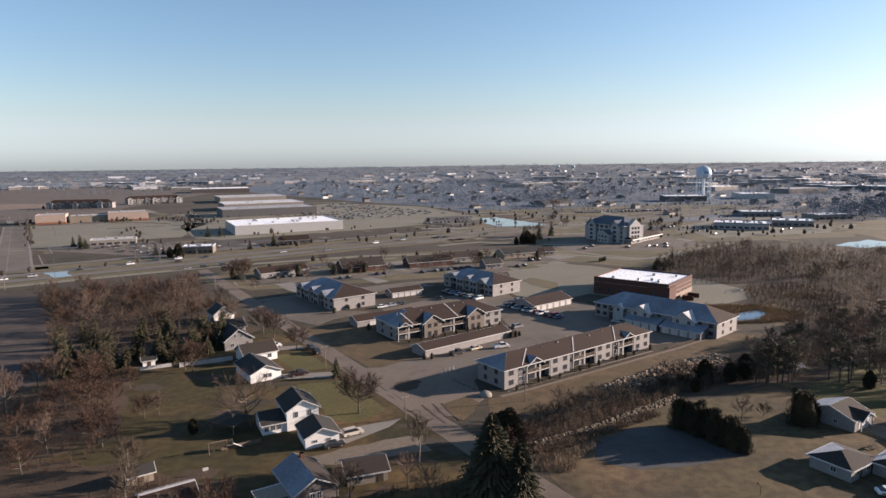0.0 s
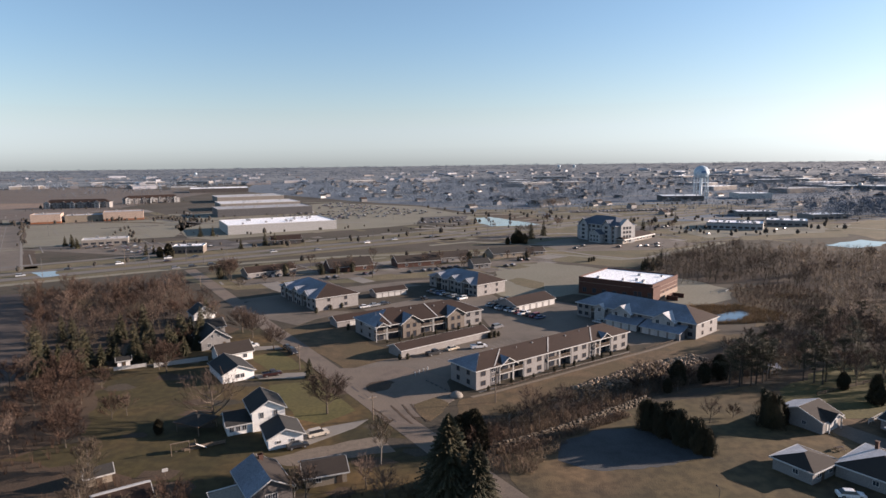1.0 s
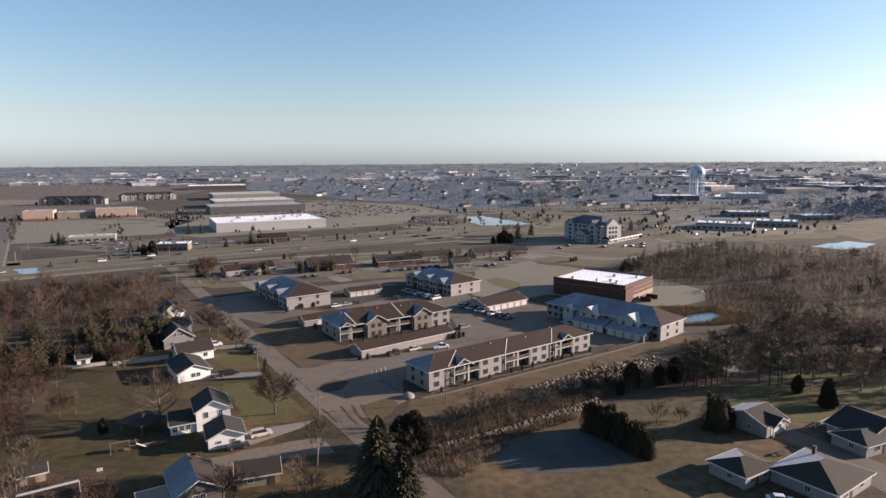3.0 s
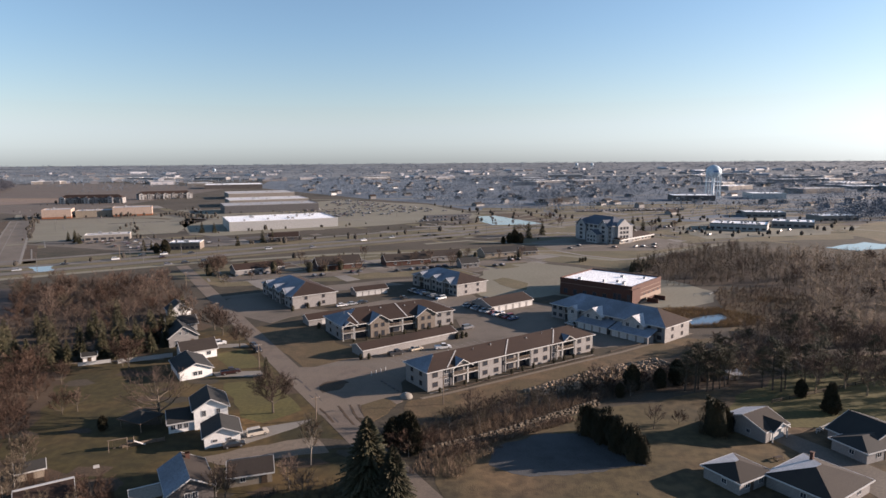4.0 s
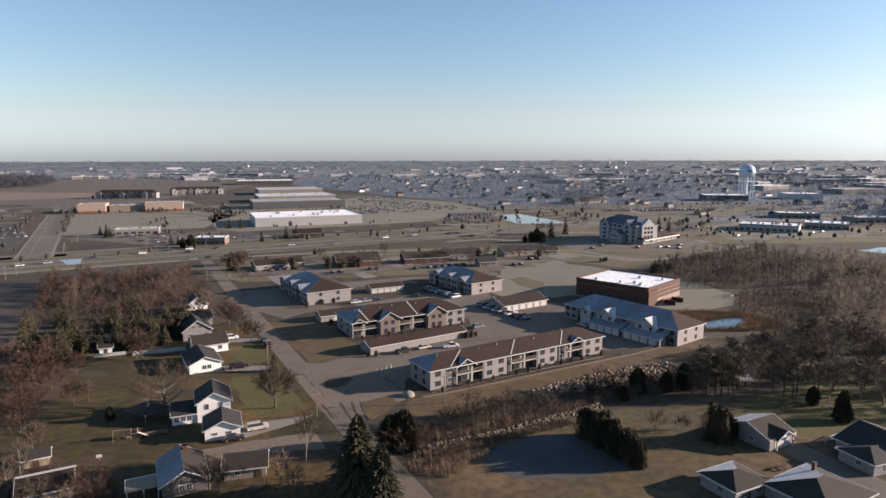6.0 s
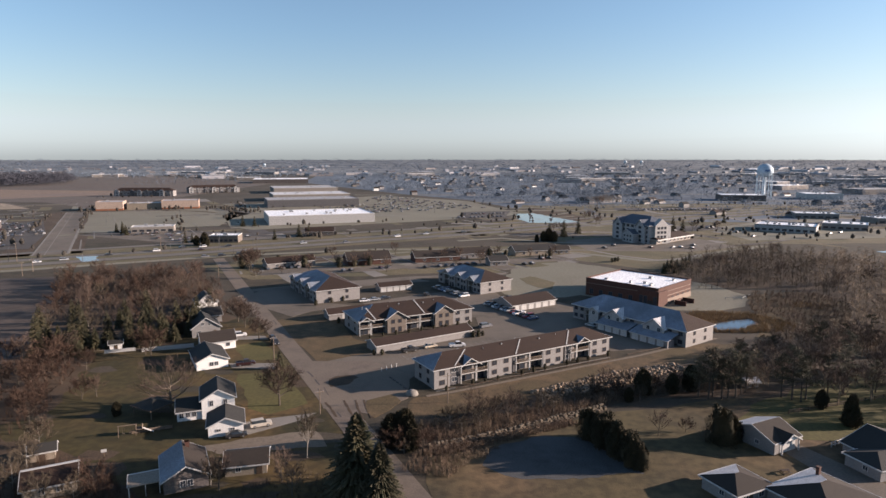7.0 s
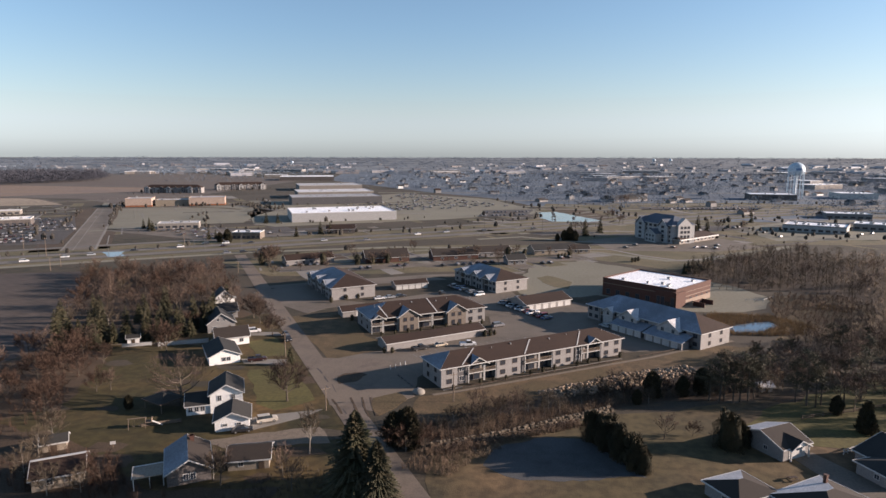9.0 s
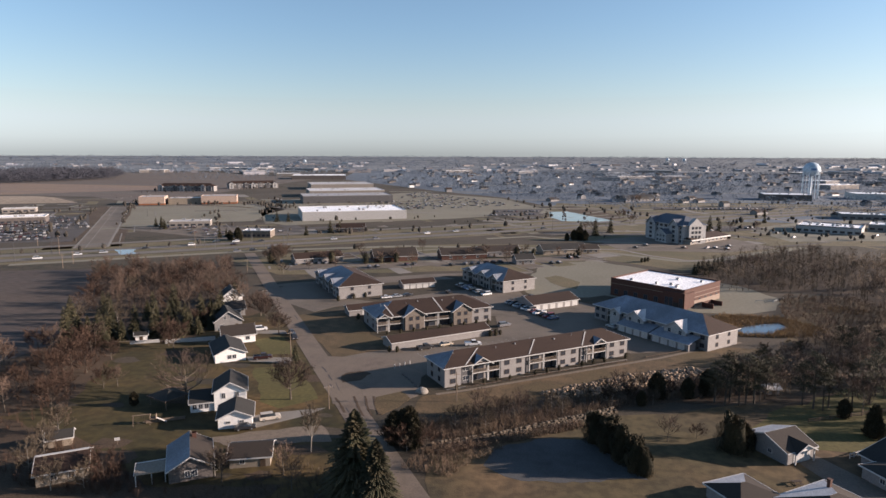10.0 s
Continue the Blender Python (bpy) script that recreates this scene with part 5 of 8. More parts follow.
def cedar_meshes(seed, height, radius, count, pointed=False):
    """A dense upright evergreen: an uneven body under many small sprays."""
    r = random.Random(seed)
    trunk, crown = Geo(), Geo()
    trunk.tube((0, 0, -0.2), (0, 0, height * 0.5), 0.16, 0.08, 6)

    def girth(f):
        if pointed:
            return radius * (1 - f) ** 0.62 * min(1.0, 0.7 + 2.5 * f)
        return radius * (0.72 + 0.55 * f) * (1 - f ** 2.6) ** 0.8 if f < 1 else 0.0

    rings = [(max(0.03, girth(f) * 0.74), 0.15 + f * height * 0.97) for f in (0, 0.1, 0.25, 0.4, 0.55, 0.7, 0.82, 0.92, 0.98)]
    core = Geo().lathe(rings, 11)
    crown.add([(x * r.uniform(0.85, 1.1), y * r.uniform(0.85, 1.1), z) for x, y, z in core.v], core.f)
    for _ in range(count):
        f = r.random() ** 0.8
        a = r.uniform(0, 2 * math.pi)
        lump = 1 + 0.16 * math.sin(a * 3 + f * 9 + seed) + 0.1 * math.sin(a * 7 - f * 15)
        q = girth(f) * lump * r.uniform(0.72, 1.05)
        p = Vector((math.cos(a) * q, math.sin(a) * q, 0.1 + f * height * 0.97))
        d = Vector((math.cos(a) * 0.5, math.sin(a) * 0.5, r.uniform(0.5, 1.1))).normalized()
        d += Vector((r.uniform(-0.4, 0.4), r.uniform(-0.4, 0.4), r.uniform(-0.3, 0.3)))
        s = d.cross(Vector((r.uniform(-1, 1), r.uniform(-1, 1), r.uniform(-0.3, 0.3)))).normalized() * r.uniform(0.1, 0.2)
        e = d * r.uniform(0.35, 0.75)
        crown.add([p - s, p + s * 0.2 - e * 0.2, p + s, p + e], [(0, 1, 3), (1, 2, 3)])
    return trunk.mesh("trunk", BARK), crown.mesh("crown", CEDAR)


for i in range(3):
    TREE_KINDS["cedar%d" % i] = cedar_meshes(80 + i, 7.8, 2.5, 2600)
    TREE_KINDS["shrub%d" % i] = cedar_meshes(90 + i, 7.8, 2.9, 520)



def column_meshes(seed, height, radius, count):
    """A clipped-looking upright evergreen: tapering column of vertical sprays."""
    r = random.Random(seed)
    trunk, crown = Geo(), Geo()
    trunk.tube((0, 0, -0.2), (0, 0, height * 0.5), 0.14, 0.08, 6)

    def girth(f):
        return radius * (0.86 + 0.3 * f) * (1 - f ** 2.2) ** 0.75 if f < 1 else 0.0

    core = Geo().lathe([(max(0.03, girth(f) * 0.72), 0.1 + f * height * 0.96) for f in (0, 0.15, 0.35, 0.55, 0.72, 0.85, 0.94, 0.985)], 12)
    crown.add([(x * r.uniform(0.8, 1.1), y * r.uniform(0.8, 1.1), z) for x, y, z in core.v], core.f)
    tips = [(r.uniform(0, 6.28), r.uniform(0.0, 0.7) * radius, r.uniform(0.78, 1.06)) for _ in range(9)]
    for _ in range(count):
        f, a = r.random() ** 0.85, r.uniform(0, 2 * math.pi)
        lump = 1 + 0.20 * math.sin(a * 3 + seed + f * 4) + 0.12 * math.sin(a * 7 - f * 11 + seed)
        q = girth(f) * lump * r.uniform(0.7, 1.04)
        p = Vector((math.cos(a) * q, math.sin(a) * q, f * height * 0.94))
        if r.random() < 0.22:                         # leaders standing above the mass
            ta, tq, tz = r.choice(tips)
            p = Vector((math.cos(ta) * tq + r.gauss(0, 0.28), math.sin(ta) * tq + r.gauss(0, 0.28), height * tz * r.uniform(0.78, 1.0)))
        d = Vector((math.cos(a) * 0.35 + r.uniform(-0.35, 0.35), math.sin(a) * 0.35 + r.uniform(-0.35, 0.35), 1)) * r.uniform(0.3, 0.75)
        s = Vector((-math.sin(a), math.cos(a), r.uniform(-0.5, 0.5))) * r.uniform(0.08, 0.17)
        crown.add([p - s, p + s, p + d], [(0, 1, 2)])
    return trunk.mesh("trunk", BARK), crown.mesh("crown", CEDAR)


for i in range(3):
    TREE_KINDS["column%d" % i] = column_meshes(180 + i, 7.4, 2.7, 4600)

TREE_KINDS["broad_cone"] = column_meshes(188, 8.2, 3.6, 6500)
TREE_KINDS["cone"] = cedar_meshes(95, 7.6, 2.2, 3000, True)


def tall_pine_meshes(seed, height, radius):
    """An old pine: bare leaning trunk below, uneven layered clumps above."""
    r = random.Random(seed)
    trunk, crown = Geo(), Geo()
    lean = Vector((r.uniform(-0.6, 0.6), r.uniform(-0.6, 0.6), height))
    trunk.tube((0, 0, -0.2), lean * 0.5, 0.24, 0.17, 6)
    trunk.tube(lean * 0.5, lean * 0.97, 0.17, 0.03, 5)
    for i in range(26):
        f = 0.34 + 0.64 * i / 25
        a, ln = r.uniform(0, 6.3), radius * (1.15 - f) * r.uniform(0.7, 1.5) + 0.5
        p = lean * f
        d = Vector((math.cos(a), math.sin(a), r.uniform(0.0, 0.4)))
        trunk.tube(p, p + d * ln, 0.05, 0.02, 3, False)
        for _ in range(76):
            q = p + d * ln * r.uniform(0.25, 1.1) + Vector((r.gauss(0, 0.38), r.gauss(0, 0.38), r.gauss(0.1, 0.22)))
            w = Vector((r.uniform(-1, 1), r.uniform(-1, 1), r.uniform(-0.2, 0.9))).normalized() * r.uniform(0.2, 0.45)
            s = w.orthogonal().normalized() * 0.085
            crown.add([q - s, q + s, q + w], [(0, 1, 2)])
    return trunk.mesh("trunk", BARK), crown.mesh("crown", NEEDLE)


for i in range(3):
    TREE_KINDS["tall_pine%d" % i] = tall_pine_meshes(140 + i, 13, 4.2)
tr = random.Random(11)
# evergreens beside the street and the lawns
plant("spruce", 8.0, 110.2, 1.14, 0.4, "tall dark green spruce beside the street", "spruce", "spruce_tree", lift=0.93)
plant("spruce", 13.0, 107.2, 0.8, 2.4, "smaller spruce beside the tall one", "spruce", "spruce_tree")
plant("shrub0", -31.4, 236.3, 0.36, 0.3, "small dark shrub beside the apartments", "evergreen", "evergreen_shrub")
for x, y, s, k in ((10.2, 130.4, 0.95, 0), (13.2, 131.4, 1.05, 1), (14.8, 129.0, 0.7, 2), (11.6, 132.8, 0.9, 2)):
    plant("cedar%d" % k, x, y, s, x, "dense dark evergreen beside the street", "evergreen", "evergreen_tree", "street evergreens")
for i, (x, y, s) in enumerate(((53.4, 139.8, 0.94), (55.0, 138.6, 0.86), (56.0, 136.4, 1.0), (57.8, 134.8, 0.88), (58.6, 132.4, 0.97), (60.4, 130.6, 0.86), (61.2, 128.4, 0.93), (62.5, 126.9, 0.72))):
    plant("column%d" % (i % 3), x, y, s, i * 1.9, "shaggy dark arborvitae in a lawn row", "arborvitae", "arborvitae", "arborvitae row")
plant("broad_cone", 82.6, 141.4, 1.0, 0.4, "broad dark blunt-topped evergreen beside the white garage", "evergreen", "evergreen_tree")
plant("column1", 86.0, 142.6, 0.6, 2.0, "small dark arborvitae beside the white garage", "arborvitae", "arborvitae")
plant("cone", 115.4, 154.2, 1.0, 0.2, "rounded dark evergreen on the lawn", "evergreen", "evergreen_tree")
plant("cedar0", 113.4, 164.5, 0.62, 0.2, "broad dark pine bush on the lawn", "pine", "pine_tree")
plant("spruce_small", -33.5, 176.5, 0.66, 0.9, "small green spruce beside the driveway", "spruce", "spruce_tree")

for x, y, k, q in ((64, 166, "red0", 0.55), (74, 171, "red1", 0.6), (80, 173, "bare2", 0.6), (86, 174, "red2", 0.6), (58, 163, "red1", 0.5), (69, 164, "straw0", 0.6), (85, 169, "straw1", 0.6)):
    plant(k, x, y, q, x, "bare brown shrub tree among the evergreens", group="creek trees")

for x, y, k, q in ((11.8, 128.4, "red1", 0.75), (15.6, 131.6, "straw0", 0.8), (9.0, 128.8, "red2", 0.6), (17.4, 129.6, "red0", 0.6), (13.6, 127.4, "straw1", 0.6)):
    plant(k, x, y, q, x, "bare brown shrub tree among the street evergreens", group="yard trees")

# lone bare trees of the yards
plant("lawn", -22.9, 149.4, 1.0, 0.5, "bare spreading tree on the front lawn", group="yard trees")
plant("birch", -6.4, 123.0, 0.85, 0.9, "pale bare birch beside the street", "birch", "birch_tree", "yard trees")
plant("wide", -49.6, 144.6, 1.1, 0.7, "broad bare tree with sunlit-toned limbs behind the house", group="yard trees")
plant("red1", -78.1, 181.6, 1.2, 2.7, "broad round reddish bare tree", group="yard trees")
plant("bare1", -73.0, 148.7, 0.55, 1.7, "slim bare tree on the back lawn", group="yard trees")
plant("bare2", 69.3, 143.1, 0.55, 0.7, "small bare tree on the lawn", group="yard trees")
plant("red1", 76, 146, 0.42, 0.7, "small reddish bare ornamental tree", group="yard trees")
plant("lawn", -52, 204, 0.75, 0.2, "bare street tree beside the houses", group="yard trees")
plant("lawn", -64, 219, 0.85, 2.2, "bare street tree beside the houses", group="yard trees")
plant("lawn", -70, 226, 0.9, 3.2, "bare street tree beside the houses", group="yard trees")
plant("straw0", -21.0, 109.8, 0.85, 1.1, "bare tree with tan limbs before the shed", group="yard trees")
plant("pine", -89.6, 242.1, 0.85, 0.5, "dark conifer beside the white house", "conifer", "conifer_tree")
plant("bare0", -8, 113, 0.62, 2.0, "dark bare tree behind the shed", group="yard trees")
plant("straw1", -66, 120.5, 0.95, 0.4, "pale bare tree beside the shed", group="yard trees")
plant("straw0", -43, 101, 0.8, 4.0, "bare tree beside the rooftops", group="yard trees")
plant("red0", -77.5, 131, 1.05, 0.6, "broad reddish bare shrub tree", group="yard trees")
plant("red1", -82, 135, 0.95, 1.6, "broad reddish bare shrub tree", group="yard trees")
plant("red2", -93, 150, 1.0, 2.6, "broad reddish bare shrub tree", group="yard trees")
plant("red0", -103, 170, 1.15, 3.6, "broad reddish bare shrub tree", group="yard trees")
plant("red1", -98, 163, 1.0, 4.6, "broad reddish bare shrub tree", group="yard trees")
plant("cedar1", -60.0, 138.2, 0.45, 0.0, "dark rounded evergreen shrub beside the pavilion", "evergreen", "evergreen_shrub")
plant("bare2", 133, 178, 0.9, 0.0, "bare tree on the lawn", group="yard trees")
plant("bare3", 148, 190, 0.95, 1.0, "bare tree on the lawn", group="yard trees")
plant("spruce_small", 150, 186, 0.7, 2.0, "small green pine on the lawn", "pine", "pine_tree")

plant("red1", -81.5, 184.0, 1.05, 0.4, "bare pinkish-brown tree with a pale trunk", group="yard trees")
plant("bare1", -66.5, 121.0, 0.6, 0.4, "pale bare tree beside the shed", group="yard trees")
plant("straw0", -62.0, 112.0, 1.0, 1.4, "pale bare tree beside the shed", group="yard trees")
plant("straw1", -58.0, 104.0, 1.0, 2.4, "bare tree beside the rooftops", group="yard trees")
plant("straw1", -48.5, 99.0, 0.9, 3.4, "bare tree beside the rooftops", group="yard trees")
plant("red2", -42.0, 105.0, 0.8, 0.4, "bare brown tree beside the rooftops", group="yard trees")
plant("bare3", -18.5, 108.0, 0.7, 5.0, "bare tree with pale limbs beside the shed", group="yard trees")
plant("bare1", -4.0, 108.0, 0.65, 3.0, "dark bare tree beside the street", group="yard trees")
plant("bare0", -104, 178, 0.8, 1.0, "bare tree at the edge of the field", group="yard trees")
plant("bare2", -113, 170, 0.85, 2.0, "bare tree at the edge of the field", group="yard trees")
plant("red2", -96, 140, 0.9, 2.0, "broad reddish bare shrub tree", group="yard trees")
plant("bare1", -88, 128, 0.8, 2.0, "bare tree at the edge of the field", group="yard trees")
for x, y, s in ((128, 182, 0.8), (138, 188, 0.85), (146, 196, 0.8), (160, 200, 0.9), (158, 178, 0.8), (170, 188, 0.85), (150, 160, 0.8), (166, 168, 0.9), (140, 148, 0.75), (176, 150, 0.85)):
    plant("bare%d" % (int(x) % 4), x, y, s, x, "bare tree on the lawn", group="yard trees")

YARD_W = [(-122, 116), (-118, 178), (-100, 182), (-74, 150), (-72, 118)]
for i, (x, y) in enumerate(scatter(YARD_W, 17, 7.0, tr)):
    plant(("red0", "red1", "bare1", "red2", "red0", "red1")[i % 6], x, y, tr.uniform(0.75, 1.1), tr.uniform(0, 6), "bare reddish-brown tree at the yard's edge", group="yard trees")
for i, (x, y) in enumerate(scatter([(-128, 326), (-96, 306), (-40, 330), (40, 372), (76, 396), (60, 420), (-60, 400)], 24, 9.0, tr)):
    plant(("bare0", "bare2", "straw1", "bare3")[i % 4], x, y, tr.uniform(0.45, 0.85), tr.uniform(0, 6), "bare round tree beside the highway", group="roadside trees")
for i, (x, y) in enumerate(((-58, 352), (-50, 356), (-66, 348), (-120, 338), (-104, 352), (-20, 372), (18, 388), (28, 398), (-86, 346), (56, 404))):
    plant("shrub%d" % (i % 3), x, y, tr.uniform(0.55, 0.95), x, "dark clipped evergreen beside an office", "evergreen", "evergreen_shrub", "office shrubs")

# foundation shrubs of the apartments
for i in range(15):
    f = 0.04 + i * 0.066
    if i % 4 != 1:
        plant("shrub%d" % (i % 3), 14.8 + 51.5 * f + 1.3, 165.1 + 39 * f - 1.7, tr.uniform(0.16, 0.24), i, "small clipped shrub by the apartment wall", "shrub", "shrub", "foundation shrubs")
for i in range(9):
    f = 0.06 + i * 0.11
    plant("shrub%d" % (i % 3), -18.3 + 37.6 * f + 1.6, 212.1 + 25.3 * f - 2.4, tr.uniform(0.16, 0.26), i, "small clipped shrub by the apartment wall", "shrub", "shrub", "foundation shrubs")
for x, y in ((-8.5, 192.5), (-6, 193), (21.5, 216.5), (23.2, 217.6), (24.6, 219), (-31, 229), (-49, 256), (-44, 262), (-40, 266)):
    plant("shrub%d" % (int(abs(x)) % 3), x, y, tr.uniform(0.22, 0.32), x, "small clipped shrub beside the garage", "shrub", "shrub", "foundation shrubs")

# bare woods west of the street
for i, (x, y) in enumerate(scatter(WOODS_W, 66, 4.8, tr)):
    near = y < 226
    k = tr.random()
    if near and k < 0.8 and x > -132:
        plant("spruce_small" if k < 0.35 else "pine", x, y, tr.uniform(0.8, 1.15), tr.uniform(0, 6), "dark green conifer at the edge of the woods", "conifer", "conifer_tree", "west woods")
    elif k < 0.6:
        plant("bare%d" % tr.randrange(4), x, y, tr.uniform(0.7, 1.02), tr.uniform(0, 6), "bare grey-brown woodland tree", group="west woods")
    elif k < 0.85:
        plant("red%d" % tr.randrange(3), x, y, tr.uniform(0.85, 1.2), tr.uniform(0, 6), "bare reddish-brown woodland tree", group="west woods")
    else:
        plant("straw%d" % tr.randrange(2), x, y, tr.uniform(0.9, 1.3), tr.uniform(0, 6), "bare tan woodland tree", group="west woods")
for x, y, s in ((-90, 197, 1.2), (-96, 198, 1.15), (-102, 195, 1.1), (-109, 192, 1.2), (-86, 201, 1.1), (-115, 188, 1.0), (-119, 184, 1.1), (-82, 218, 1.2), (-88, 214, 1.1), (-84, 193, 1.0), (-88, 191.5, 0.95), (-97, 189, 0.9), (-101, 187, 1.0), (-105, 186, 1.1), (-93, 193, 1.05), (-111, 186, 0.9), (-80, 199, 0.9), (-78, 205, 1.0), (-80, 212, 1.1), (-84, 208, 1.15)):
    plant("pine" if s > 1 else "spruce_small", x, y, s * 0.85, x, "dark green conifer at the edge of the woods", "conifer", "conifer_tree", "west woods")

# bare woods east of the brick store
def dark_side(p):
    """The woods with darker twigs lie along the store's lot."""
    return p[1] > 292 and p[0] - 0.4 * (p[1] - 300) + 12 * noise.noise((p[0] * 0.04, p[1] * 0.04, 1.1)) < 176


for i, (x, y) in enumerate(scatter(WOODS_E, 50, 8.0, tr, [MARSH, [(98, 226), (112, 256), (134, 252), (122, 226)]])):
    k = tr.random()
    kind = "bare%d" % tr.randrange(4) if k < 0.72 else ("straw%d" % tr.randrange(2) if k < 0.86 else "red%d" % tr.randrange(3))
    ob = plant(kind, x, y, tr.uniform(0.65, 1.0), tr.uniform(0, 6), "bare grey-brown woodland tree", group="east woods")
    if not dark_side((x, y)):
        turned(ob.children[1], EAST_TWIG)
for x, y in ((115, 352), (118, 358), (121, 353), (124, 362), (128, 366), (131, 372), (122, 366), (136, 384)):
    plant("spruce_small", x, y, tr.uniform(0.6, 0.8), x, "dark green conifer at the edge of the woods", "conifer", "conifer_tree", "east woods")

# creekside trees
CREEK_E = [(90, 173), (102, 174), (140, 206), (170, 214), (150, 220), (118, 214), (106, 208), (96, 196)]
for i, (x, y) in enumerate(scatter(CREEK_E, 52, 2.8, tr)):
    k = tr.random()
    low = 0.6 if x < 128 and y > 180 else 1.0         # kept short so their shadows clear the bank
    if k < 0.36:
        plant("tall_pine%d" % (i % 3), x, y, low * tr.uniform(0.7, 1.0), tr.uniform(0, 6), "tall dark pine beside the creek", "pine", "pine_tree", "creek trees")
    else:
        turned(plant("bare%d" % tr.randrange(4), x, y, low * tr.uniform(0.65, 1.0), tr.uniform(0, 6), "bare tree beside the creek", group="creek trees").children[1], EAST_TWIG)
for i, (x, y, s) in enumerate(((84.6, 168.2, 0.9), (86.9, 167.2, 1.0), (88.6, 169.4, 1.05), (90.4, 167.8, 0.85), (92.3, 169.0, 1.0), (94.6, 170.0, 0.95), (96.6, 171.8, 0.8), (106.4, 171.2, 0.9), (108.4, 169.4, 1.1), (110.2, 168.4, 0.85), (118.5, 172.5, 0.9), (124, 176, 1.0), (129, 172, 0.8))):
    plant("tall_pine%d" % (i % 3), x, y, s, i * 1.7, "tall dark pine at the edge of the lawn", "pine", "pine_tree", "creek trees")
for x, y, s in ((70.5, 168.5, 0.9), (78.5, 170.5, 0.7), (84, 173.5, 0.9), (66, 163, 0.5)):
    plant("cedar%d" % (int(x) % 3), x, y, s, x, "dark evergreen beside the creek", "evergreen", "evergreen_tree", "creek trees")
for i, (x, y) in enumerate(scatter([(16, 140), (22, 136), (60, 162), (72, 172), (68, 176), (44, 159), (24, 145)], 30, 2.4, tr)):
    plant("straw%d" % (i % 2) if i % 4 else "bare%d" % (i % 4), x, y, tr.uniform(0.4, 0.78), tr.uniform(0, 6), "thin bare sapling on the creek bank", group="creek trees", name="sapling")


for i, (x, y) in enumerate(scatter([(104, 168), (130, 160), (170, 162), (210, 186), (196, 206), (150, 206), (122, 190), (112, 176)], 48, 3.9, tr)):
    k = tr.random()
    if k < 0.34:
        plant("tall_pine%d" % (i % 3), x, y, tr.uniform(0.7, 1.05), tr.uniform(0, 6), "tall dark pine beside the creek", "pine", "pine_tree", "creek trees")
    else:
        turned(plant("bare%d" % tr.randrange(4), x, y, tr.uniform(0.65, 0.95), tr.uniform(0, 6), "bare tree beside the creek", group="creek trees").children[1], EAST_TWIG)


def thicket(name, label, places, high, mat, seed, thick=0.07):
    """Woodland past counting: slender trunks, branches and twigs, all one mesh."""
    r = random.Random(seed)
    g = Geo()
    for x, y in places:
        h = high * r.uniform(0.7, 1.1) * (1.0 + 0.45 * noise.noise((x * 0.07, y * 0.07, seed * 0.1)))
        top = Vector((x + r.uniform(-0.9, 0.9), y + r.uniform(-0.9, 0.9), h * 0.85))
        foot = Vector((x, y, -0.1))
        g.tube(foot, top, 0.09, 0.02, 3, False)
        for _ in range(24):
            f, a = r.uniform(0.1, 0.98), r.uniform(0, 6.3)
            p = foot.lerp(top, f)
            ln = h * 0.40 * (1.1 - 0.6 * f) * r.uniform(0.6, 1.2)
            d = Vector((math.cos(a), math.sin(a), r.uniform(0.1, 0.8))).normalized()
            q = p + d * ln
            s = Vector((-math.sin(a), math.cos(a), r.uniform(-0.5, 0.5))) * thick
            g.add([p - s, p + s, q], [(0, 1, 2)])
            for _ in range(12):
                m = p.lerp(q, r.uniform(0.25, 1.0))
                e = m + (d + Vector((r.uniform(-1, 1), r.uniform(-1, 1), r.uniform(-0.5, 0.9)))).normalized() * ln * r.uniform(0.3, 0.7)
                g.add([m - s * 0.7, m + s * 0.7, e], [(0, 1, 2)])
    return tagged(part(name, g, mat), label, "woods", "", "stuff")


POND_GAP = [(96, 226), (104, 258), (140, 258), (134, 236), (118, 224)]
east_places = scatter(WOODS_E, 1100, 2.5, tr, [POND_GAP, MARSH])
thicket("east_woods", "dense bare dark brown woods east of the store", [p for p in east_places if dark_side(p)], 9, DARK_TWIG, 61, 0.042)
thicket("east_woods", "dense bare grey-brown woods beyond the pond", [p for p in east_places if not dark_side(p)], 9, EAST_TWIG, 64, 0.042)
marsh_brush = scatter(MARSH, 300, 1.9, tr, [POND_GAP])
thicket("marsh_brush", "low russet brush on the marsh beside the lot", marsh_brush, 3.0, RUSSET, 66, 0.05)
WEST = [(-140, 216), (-84, 222), (-94, 262), (-136, 318), (-205, 298), (-168, 255)]
west_places = scatter(WEST, 210, 3.0, tr)
west_places = [p for p in west_places if noise.noise((p[0] * 0.045, p[1] * 0.045, 2.7)) > -0.22]
for i, (hi, mt, lb) in enumerate(((8.5, TWIG, "bare grey-brown woods west of the street"), (6.5, RED_TWIG, "bare reddish-brown woods west of the street"), (6.0, STRAW_TWIG, "bare tan young woods west of the street"))):
    thicket("west_woods", lb, [p for p in west_places if int((noise.noise((p[0] * 0.03, p[1] * 0.03, 0.4)) + 1) * 4.5) % 3 == i], hi, mt, 62 + 7 * i, 0.045)
thicket("creek_woods", "dense bare trees along the creek", scatter(CREEK_E, 90, 2.0, tr) + scatter([(112, 205), (150, 214), (190, 206), (260, 232), (200, 240), (130, 232)], 110, 3.5, tr), 6, EAST_TWIG, 63, 0.042)

